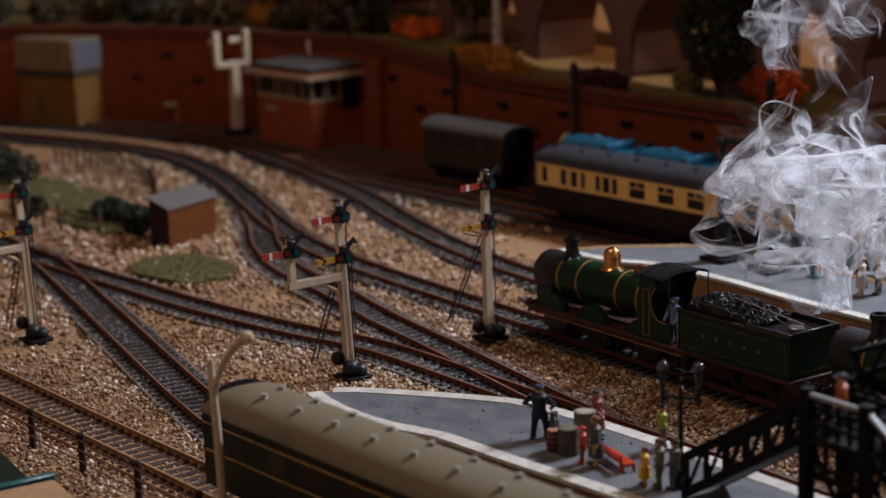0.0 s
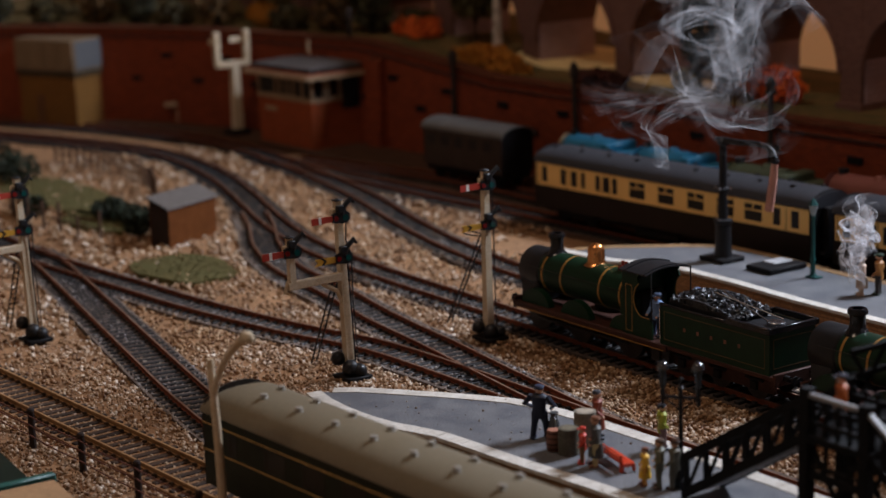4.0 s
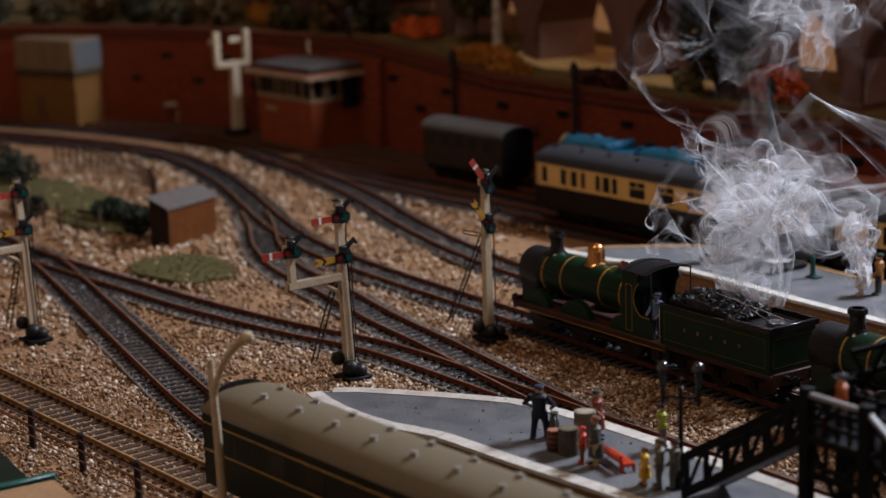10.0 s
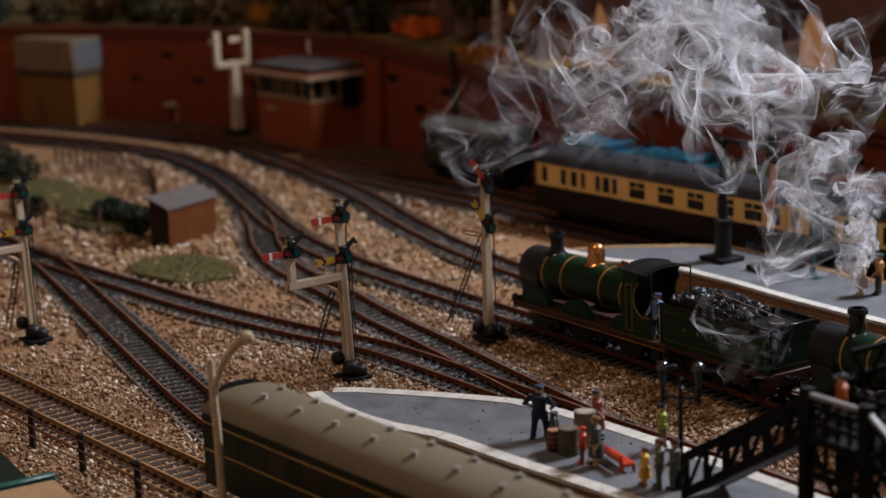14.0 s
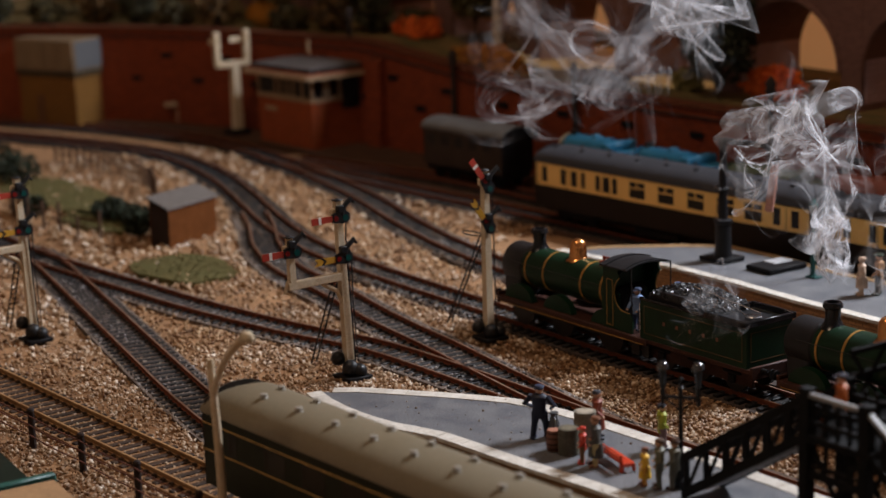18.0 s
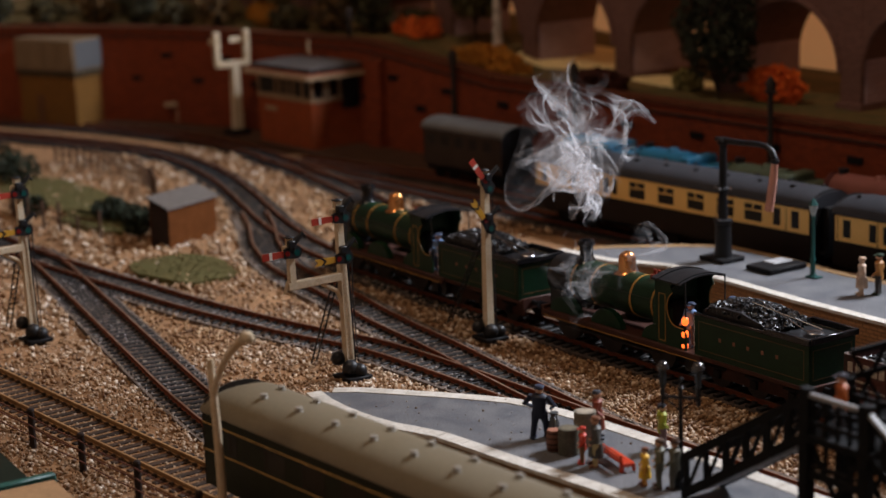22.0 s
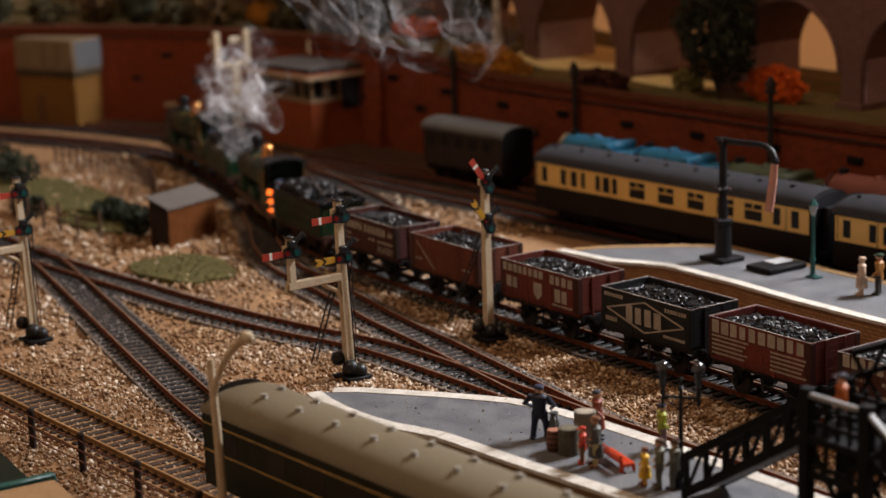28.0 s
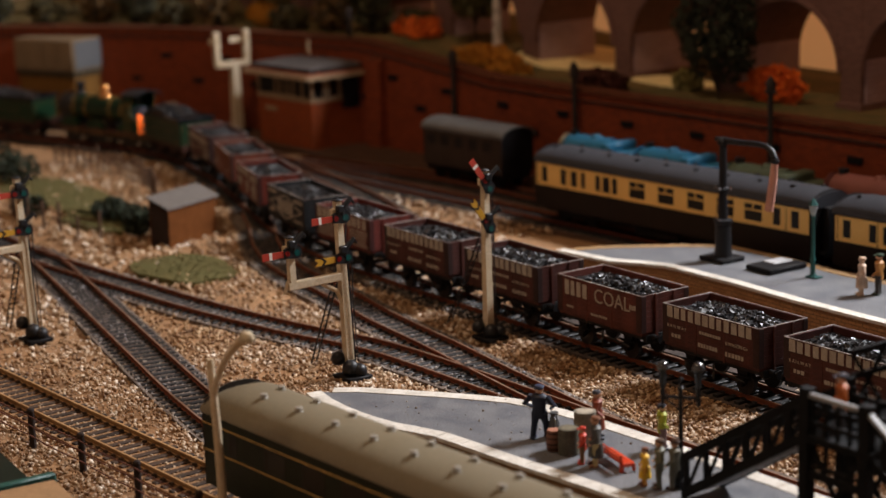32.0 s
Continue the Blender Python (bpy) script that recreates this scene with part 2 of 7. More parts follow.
def spline(pts, step=4.0):
    """A smooth line through the points, in even steps."""
    P = [Vector((*p, 0)) for p in pts]
    P = [P[0] * 2 - P[1]] + P + [P[-1] * 2 - P[-2]]
    fine = []
    for i in range(1, len(P) - 2):
        for k in range(24):
            t = k / 24
            a, b, c, d = P[i - 1], P[i], P[i + 1], P[i + 2]
            fine.append(0.5 * (2 * b + (c - a) * t + (2 * a - 5 * b + 4 * c - d) * t * t + (3 * b - a - 3 * c + d) * t ** 3))
    fine.append(P[-2])
    out, gone, want = [fine[0].xy.copy()], 0.0, step
    for a, b in zip(fine, fine[1:]):
        d = (b - a).length
        while d > 0 and gone + d >= want:
            out.append((a + (b - a) * ((want - gone) / d)).xy.copy())
            want += step
        gone += d
    return out


def along(line, side):
    """The line shifted sideways by side mm (to its left)."""
    out = []
    for i, p in enumerate(line):
        d = (line[min(i + 1, len(line) - 1)] - line[max(i - 1, 0)]).normalized()
        out.append((p.x - d.y * side, p.y + d.x * side))
    return out


def strip(mesh, line, y0, y1, z0, z1, slot=0, topslot=None):
    """A bar swept along a line: from y0 to y1 across, z0 to z1 high."""
    a, b = along(line, y0), along(line, y1)
    n = len(line)
    vs = [(x, y, z0) for x, y in a] + [(x, y, z1) for x, y in a] + [(x, y, z1) for x, y in b] + [(x, y, z0) for x, y in b]
    top = slot if topslot is None else topslot
    for i in range(n - 1):
        for k in range(4):
            k2 = (k + 1) % 4
            mesh_slot = top if k == 1 else slot
            mesh.f.append(tuple(len(mesh.v) + j for j in (k * n + i, k * n + i + 1, k2 * n + i + 1, k2 * n + i)))
            mesh.s.append(mesh_slot)
    for i in (0, n - 1):
        mesh.f.append(tuple(len(mesh.v) + k * n + i for k in range(4)))
        mesh.s.append(slot)
    mesh.v += vs
    return mesh


# ---------------------------------------------------------------- plan of the tracks (centre lines, mm)
MAIN = [(470, 0), (300, 0), (100, 0), (-100, 0), (-200, 1), (-272, 4), (-336, 12), (-410, 31), (-465, 49), (-520, 67), (-580, 85), (-645, 99), (-700, 105), (-755, 103), (-816, 88), (-880, 66), (-950, 36), (-1030, -10), (-1100, -60)]
PLAN = {
    "main": (MAIN, 17.0),
    "loop": ([(470, 66), (200, 66), (-60, 66), (-157, 67), (-212, 72), (-290, 86), (-360, 104), (-440, 127), (-530, 146), (-600, 158), (-700, 170), (-800, 160), (-900, 130), (-1000, 86), (-1090, 30)], 17.0),
    "bay": ([(470, 226), (200, 211), (-38, 197), (-300, 179), (-397, 171), (-485, 165), (-560, 161), (-640, 161)], 17.0),
    "back": ([(470, 269), (200, 252), (-60, 236), (-290, 221), (-417, 218), (-490, 209), (-560, 190), (-620, 172)], 17.0),
    "branch": ([(470, -86), (194, -86), (100, -88), (30, -89), (-20, -90), (-70, -92), (-105, -97), (-140, -107), (-190, -117), (-243, -125), (-308, -131), (-377, -138), (-450, -142), (-540, -138), (-640, -122), (-740, -98)], 17.4),
    "crossover": ([(100, -87.6), (60, -84), (-6, -75), (-69, -66), (-134, -58), (-202, -46), (-277, -35), (-344, -12), (-400, 16), (-450, 38)], 17.2),
    "siding": ([(400, -226), (120, -228), (20, -224), (-60, -213), (-144, -196), (-247, -174), (-332, -156), (-402, -142), (-450, -137)], 18.6),
    "front": ([(470, -239), (300, -249), (66, -263), (30, -265), (-22, -268), (-78, -271), (-180, -276), (-300, -284)], 20.2),
}
LINES = {k: spline(v[0]) for k, v in PLAN.items()}
BED = -3.2     # top of the ballast under the rails


def build_tracks():
    shared = {}
    for name, (pts, gauge) in PLAN.items():
        line = LINES[name]
        tr = root("railway_track", label="rusty model railway track on dark sleepers", category="railway track", group="tracks of the layout", kind="structure")
        for sgn in (-1, 1):
            m = Mesh()
            strip(m, line, sgn * gauge / 2 - 0.55, sgn * gauge / 2 + 0.55, -0.9, 0, 0, 1)
            strip(m, line, sgn * gauge / 2 - 0.3, sgn * gauge / 2 + 0.3, -2.1, -0.9)
            strip(m, line, sgn * gauge / 2 - 1.0, sgn * gauge / 2 + 1.0, -2.5, -2.1)
            part("rail", m, [M["tan_rail"]] * 2 if name == "front" else [M["rail_side"], M["rail_top"]], tr)
        key = round(gauge, 1)
        wood = M["brown_sleeper"] if name == "front" else M["sleeper"]
        if key not in shared:
            w = gauge + 13
            s = Mesh().box(-1.7, -w / 2, -1.6, 1.7, w / 2, 0, 0.25)
            for sgn in (-1, 1):
                for o in (-1.6, 1.6):
                    s.box(-1.1, sgn * gauge / 2 + o - 0.8, 0, 1.1, sgn * gauge / 2 + o + 0.8, 0.7)
            shared[key] = s.data("sleeper", [wood], False)
        even = spline(pts, 7.3)
        for i in range(1, len(even) - 1):
            d = even[i + 1] - even[i - 1]
            if name == "crossover" and (even[i].x > 40 or even[i].x < -400):
                continue
            part("sleeper", shared[key], None, tr, at=(even[i].x, even[i].y, -2.5), rot=(0, 0, math.degrees(math.atan2(d.y, d.x)) + R.uniform(-1, 1)))
        bed = Mesh()
        strip(bed, line, -17.5, 17.5, -8, -3.9 if name in ("main", "loop", "bay", "back") else -3.3)
        part("ash_bed", bed, M["dark_ash"] if name in ("main", "loop", "bay", "back") else M["ground"] if name == "front" else M["ash"], tr)
        if name == "loop":
            part("dark_bed", Mesh().prism([(-60, 17.4), (430, 17.4), (430, 48.6), (-110, 48.6), (-125, 30)], -8, -2.7), M["dark_ash"], tr)
        if name in ("bay", "back"):
            wide = Mesh()
            strip(wide, line, -27, 27, -8, -4.1 if name == "bay" else -4.3)
            part("earth_bed", wide, M["earth"], tr)


# ---------------------------------------------------------------- ground
def height(x, y):
    """Ballast surface: a gently uneven top, a little lower beside the tracks."""
    return -3.0 + 1.3 * noise.noise(Vector((x * 0.02, y * 0.02, 3))) + 0.6 * noise.noise(Vector((x * 0.09, y * 0.09, 7)))


GRID = {}
for ln in LINES.values():
    for q in ln:
        GRID.setdefault((int(q.x // 20), int(q.y // 20)), []).append(q)


def track_gap(x, y):
    """Distance to the nearest track's centre, up to about 40 mm."""
    best = 1600.0
    for i in (-2, -1, 0, 1, 2):
        for j in (-2, -1, 0, 1, 2):
            for q in GRID.get((int(x // 20) + i, int(y // 20) + j), ()):
                best = min(best, (q.x - x) ** 2 + (q.y - y) ** 2)
    return math.sqrt(best)


def build_ground():
    yard = [(-930, 138), (-880, 160), (-800, 182), (-700, 190), (-620, 196), (-560, 209), (-490, 228), (-417, 237), (-300, 241), (-300, 272), (-400, 268), (-560, 261), (-640, 254), (-705, 243), (-785, 223), (-875, 190), (-930, 160)]
    thing("yard_ground", Mesh().prism(yard, -7, -1.0), M["earth"], "dark brown cinder ground beside the brick wall", "ground", kind="structure")
    m = Mesh()
    nx, ny = 150, 80
    xs = [-1350 + 1900 * i / nx for i in range(nx + 1)]
    ys = [-420 + 980 * j / ny for j in range(ny + 1)]
    vs = []
    for y in ys:
        for x in xs:
            g = track_gap(x, y)
            vs.append((x, y, height(x, y) - 0.4 - (2.4 if g < 22 else 2.4 * max(0, (34 - g) / 12))))
    fs = [(j * (nx + 1) + i, j * (nx + 1) + i + 1, (j + 1) * (nx + 1) + i + 1, (j + 1) * (nx + 1) + i) for j in range(ny) for i in range(nx)]
    m.add(vs, fs)
    thing("ground", m, M["ground"], "sandy tan ballast ground of the model layout", "ground", kind="structure")
    thing("baseboard", Mesh().box(-1350, -420, -30, 550, 560, -14, 1), M["card"], "wooden baseboard under the model layout", "board", kind="structure")
    # loose stones: rounded pebbles, twelve corners each
    rs = np.random.RandomState(5)
    g = (1 + 5 ** 0.5) / 2
    base = np.array([(-1, g, 0), (1, g, 0), (-1, -g, 0), (1, -g, 0), (0, -1, g), (0, 1, g), (0, -1, -g), (0, 1, -g), (g, 0, -1), (g, 0, 1), (-g, 0, -1), (-g, 0, 1)]) / 1.9
    tri = np.array([(0, 11, 5), (0, 5, 1), (0, 1, 7), (0, 7, 10), (0, 10, 11), (1, 5, 9), (5, 11, 4), (11, 10, 2), (10, 7, 6), (7, 1, 8), (3, 9, 4), (3, 4, 2), (3, 2, 6), (3, 6, 8), (3, 8, 9), (4, 9, 5), (2, 4, 11), (6, 2, 10), (8, 6, 7), (9, 8, 1)])

    def heap(name, label, material, parts, level=None):
        V, F, count = [], [], 0
        for n, x0, x1, y0, y1, lo, hi, between in parts:
            for _ in range(n):
                x, y = rs.uniform(x0, x1), rs.uniform(y0, y1)
                gap = track_gap(x, y)
                if level is not None and not (x - 62 > (y + 118) * -0.0 and -176 < y < -118 or 30 < x < 62 and -188 < y < -150):
                    continue
                if level is None and (gap < 17.5) != between:
                    continue
                if between and (y > 170 or y < -300):
                    continue
                r = lo + (hi - lo) * rs.rand() ** 2
                z = -3.4 if between else height(x, y) - (1.8 * max(0, (28 - gap) / 10) if gap < 28 else 0)
                z = z if level is None else level
                sc = base * (r * rs.uniform(0.7, 1.25, 3)) + rs.uniform(-0.26, 0.26, base.shape) * r
                a, tilt = rs.uniform(0, 6.28), rs.uniform(-0.8, 0.8)
                ca, sa, ct, st = math.cos(a), math.sin(a), math.cos(tilt), math.sin(tilt)
                px, py, pz = sc[:, 0], sc[:, 1] * ct - sc[:, 2] * st, sc[:, 1] * st + sc[:, 2] * ct
                V.append(np.stack([px * ca - py * sa + x, px * sa + py * ca + y, pz + z + r * rs.uniform(0.0, 0.55)], 1))
                F.append(tri + 12 * count)
                count += 1
        me = bpy.data.meshes.new(name)
        me.from_pydata((np.concatenate(V) * MM).tolist(), [], np.concatenate(F).tolist())
        me.materials.append(material)
        me.polygons.foreach_set("use_smooth", [True] * len(me.polygons))
        me.update()
        tagged(new(name, me), label, "ballast", kind="stuff")

    heap("loose_ballast", "loose tan and brown ballast stones over the layout", stone_mat("ballast_stone", False),
         [(26000, -330, 330, -330, 100, 0.5, 1.5, False), (24000, -200, 330, -330, -10, 0.4, 1.15, False), (7500, -760, -250, -230, 160, 1.1, 2.2, False), (3800, 40, 330, -78, -14, 0.7, 1.25, False), (1500, -200, 60, -150, -20, 0.8, 1.5, False), (9000, -420, 160, -300, -240, 0.4, 0.85, True)])
    heap("track_ballast", "small pale grey and tan stones between the sleepers", stone_mat("track_stone", True), [(28000, -420, 160, -240, -40, 0.35, 0.85, True), (5000, -330, -70, -40, 165, 0.5, 1.0, True)])
    heap("dark_ballast", "small dark brown stones between the sleepers of the main lines", stone_mat("dark_track_stone", False, 0.36), [(11000, -560, -70, -40, 165, 0.5, 1.1, True)])
    heap("platform_crumbs", "tiny pale crumbs and flecks on the platform tarmac", stone_mat("crumb_stone", True), [(230, 20, 300, -190, -115, 0.2, 0.6, False)], 13.7)


def stone_mat(name, pale, dark=1.0):
    m = mat(name, (0.42, 0.27, 0.16), 0.5, vary=0.25, grain=0.5, blotch=4, bump=0.4, spec=0.45)
    n, l = m.node_tree.nodes, m.node_tree.links
    g = n.new("ShaderNodeNewGeometry")
    r = n.new("ShaderNodeValToRGB")
    r.color_ramp.interpolation = "LINEAR"
    e = r.color_ramp.elements
    e[0].color, e[1].color = (0.12, 0.06, 0.024, 1), (0.76, 0.66, 0.55, 1)
    for pos, col in ((0.25, (0.25, 0.135, 0.058, 1)), (0.55, (0.38, 0.25, 0.14, 1)), (0.80, (0.52, 0.40, 0.28, 1)), (0.93, (0.78, 0.68, 0.58, 1))):
        e.new(pos).color = col
    if pale:
        for k in range(len(e)):
            c = e[k].color
            e[k].color = (0.5 * c[0] + 0.12, 0.6 * c[1] + 0.12, 0.8 * c[2] + 0.13, 1)
    for k in range(len(e)):
        e[k].color = (*(v * dark for v in e[k].color[:3]), 1)
    l.new(g.outputs["Random Per Island"], r.inputs[0])
    # broad drifts of browner and paler stone
    tc = n.new("ShaderNodeTexCoord")
    x = n.new("ShaderNodeTexNoise")
    x.inputs["Scale"].default_value = 16
    l.new(tc.outputs["Object"], x.inputs["Vector"])
    mr = n.new("ShaderNodeMapRange")
    mr.inputs["From Min"].default_value, mr.inputs["From Max"].default_value = 0.38, 0.62
    l.new(x.outputs["Fac"], mr.inputs["Value"])
    mx = n.new("ShaderNodeMix")
    mx.data_type, mx.blend_type = "RGBA", "MULTIPLY"
    l.new(mr.outputs[0], mx.inputs["Factor"])
    l.new(r.outputs[0], mx.inputs[6])
    mx.inputs[7].default_value = (0.70, 0.57, 0.40, 1)
    l.new(mx.outputs[2], n["Principled BSDF"].inputs["Base Color"])
    return m


# ---------------------------------------------------------------- platforms
def build_platform(name, near_edge, far_edge, top, label, near_mat, far_mat, width, face, slabs=True):
    pl = root(name, label=label, category="platform", kind="structure")
    near = [Vector(p) for p in near_edge]
    far = [Vector(p) for p in far_edge]
    outline = near_edge + far_edge[::-1]
    part("platform_wall", Mesh().prism(outline, -8, top - 1.6), face, pl)
    inner = along(near, width) + along(far, -width)[::-1]
    part("surface", Mesh().prism(inner, top - 2.2, top - 0.35), M["tarmac"], pl)
    for line, sgn, material in ((near, 1, near_mat), (far, -1, far_mat)):
        fine, step = [], 8.0 if slabs else 30.0
        for a, b in zip(line, line[1:]):
            k = max(1, round((b - a).length / step))
            fine += [a + (b - a) * (i / k) for i in range(k)]
        fine.append(line[-1])
        o, i_ = along(fine, -0.8 * sgn), along(fine, width * sgn)
        for k in range(len(fine) - 1):
            g = 0.012 if slabs else 0.0
            q = [Vector(o[k]), Vector(o[k + 1]), Vector(i_[k + 1]), Vector(i_[k])]
            q = [q[0].lerp(q[1], g), q[1].lerp(q[0], g), q[2].lerp(q[3], g), q[3].lerp(q[2], g)]
            part("edge_slab", Mesh().prism([tuple(v) for v in q], top - 1.7, top + R.uniform(-0.05, 0.05)), material, pl, smooth=False)
    return pl


NEAR_A = [(4, -190), (20, -193), (36, -194), (54, -193), (70, -190), (84, -185), (96, -181), (141, -177), (192, -171), (260, -166), (420, -156)]
NEAR_B = [(6, -177), (14, -167), (27, -157), (44, -144), (61, -132), (74, -124), (88, -119), (123, -114), (172, -111), (242, -110), (420, -108)]
FAR_A = [(-150, 79), (-128, 81), (-105, 84), (-90, 93), (-74, 100), (-18, 100), (30, 97), (96, 97), (420, 100)]
FAR_B = [(-146, 88), (-140, 102), (-131, 116), (-110, 142), (-88, 163), (-41, 164), (10, 161), (60, 165), (420, 187)]
# ---------------------------------------------------------------- the moving train
# where the first engine's dome stands on the line (mm, minus is onward), by seconds
GONE = [(0, -4), (1.0, -4.3), (1.5, -7.4), (2.0, -12.6), (2.5, -16.3), (3.0, -17), (16.4, -17), (17.0, -19), (17.5, -23.5), (18.0, -32), (18.5, -45), (19.0, -63),
        (20.0, -105), (21.0, -153), (22.0, -208), (23.0, -267), (24.0, -333), (25.0, -401), (26.0, -474), (27.5, -592), (28.0, -632), (29.0, -717), (30.0, -811), (31.0, -903), (32.0, -998)]


def dome_at(t):
    """Monotone cubic through GONE."""
    ts, ps = [g[0] for g in GONE], [g[1] for g in GONE]
    n = len(ts)
    d = [(ps[i + 1] - ps[i]) / (ts[i + 1] - ts[i]) for i in range(n - 1)]
    m = [d[0]] + [0 if d[i - 1] * d[i] <= 0 else 2 * d[i - 1] * d[i] / (d[i - 1] + d[i]) for i in range(1, n - 1)] + [d[-1]]
    for i in range(n - 1):
        if t <= ts[i + 1]:
            h = ts[i + 1] - ts[i]
            u = (t - ts[i]) / h
            return ps[i] * (2 * u ** 3 - 3 * u * u + 1) + h * m[i] * (u ** 3 - 2 * u * u + u) + ps[i + 1] * (3 * u * u - 2 * u ** 3) + h * m[i + 1] * (u ** 3 - u * u)
    return ps[-1]


RUN = spline([(1500, 0), (900, 0)] + MAIN + [(-1180, -130), (-1260, -210)], 2.0)


def on_line(s):
    """The place on the main line; s equals x on the straight. The far bend is a little longer."""
    if s < -300:
        s = -300 + (s + 300) * 1.075
    f = (1500 - s) / 2.0
    i = max(0, min(len(RUN) - 2, int(f)))
    return RUN[i].lerp(RUN[i + 1], f - i)


def rail_pose(s, half):
    a, b = on_line(s - half), on_line(s + half)
    c = (a + b) / 2
    d = b - a
    return pose(c.x * MM, c.y * MM, 0, 0, 0, math.degrees(math.atan2(d.y, d.x)))


TIMES = [0, 0.5, 1.0, 1.5, 2.0, 2.5, 3.0, 5.0, 9.0, 13.0, 16.0, 16.5, 17.0, 17.5, 18.0, 18.5] + [19 + 0.5 * i for i in range(27)]
TRAIN = []     # (thing, distance behind the first dome, half wheelbase)
WHEELS = []    # (wheel, radius)
RODS = []      # (coupling rod, crank angle)


def wheelset(parent, x, r, spokes, material, tyre):
    m = Mesh().cyl((0, -9.5, 0), (0, 9.5, 0), 1.2, n=8)
    w = part("wheelset", m, M["black"], parent, at=(x, 0, r))
    for sgn in (-1, 1):
        y = sgn * 8.6
        t = Mesh()
        t.lathe([(r * 0.86, -1.2), (r, -1.2), (r, 1.2), (r * 0.86, 1.2)], (0, y, 0), "y", 28)
        part("tyre", t, tyre, w)
        s = Mesh().cyl((0, y - 1.3, 0), (0, y + 1.3, 0), r * 0.2, n=10)
        if spokes:
            for k in range(spokes):
                a = 2 * math.pi * k / spokes
                s.cyl((0, y, 0), (math.cos(a) * r * 0.88, y, math.sin(a) * r * 0.88), 0.55, 0.45, n=5)
        else:
            s.cyl((0, y - 0.7, 0), (0, y + 0.7, 0), r * 0.88, n=20)
        part("wheel_centre", s, material, w)
    WHEELS.append((w, r))
    return w


def buffers(parent, x, out, material, z=13.5):
    for y in (-8.6, 8.6):
        part("buffer", Mesh().cyl((x, y, z), (x + out * 3.5, y, z), 1.5, n=10).cyl((x + out * 3.5, y, z), (x + out * 6, y, z), 0.8, n=8).cyl((x + out * 6, y, z), (x + out * 6.8, y, z), 2.3, n=14), material, parent)


def coupling(parent, x, out, z=9.5):
    part("coupling", Mesh().box(x, -1.2, z - 0.6, x + out * 7, 1.2, z + 0.6).box(x + out * 7, -4.2, z - 1.2, x + out * 8.2, 4.2, z + 1.2).tube([(x + out * 5, 0, z + 1), (x + out * 9, 0, z + 2.2), (x + out * 10.5, 0, z - 1)], 0.5, 6), M["matt_black"], parent)


def band(m, x, r, w, z, slot=0):
    m.lathe([(r, x - w / 2), (r + 0.22, x - w / 2), (r + 0.22, x + w / 2), (r, x + w / 2)], (0, 0, z), "x", 32, slot)


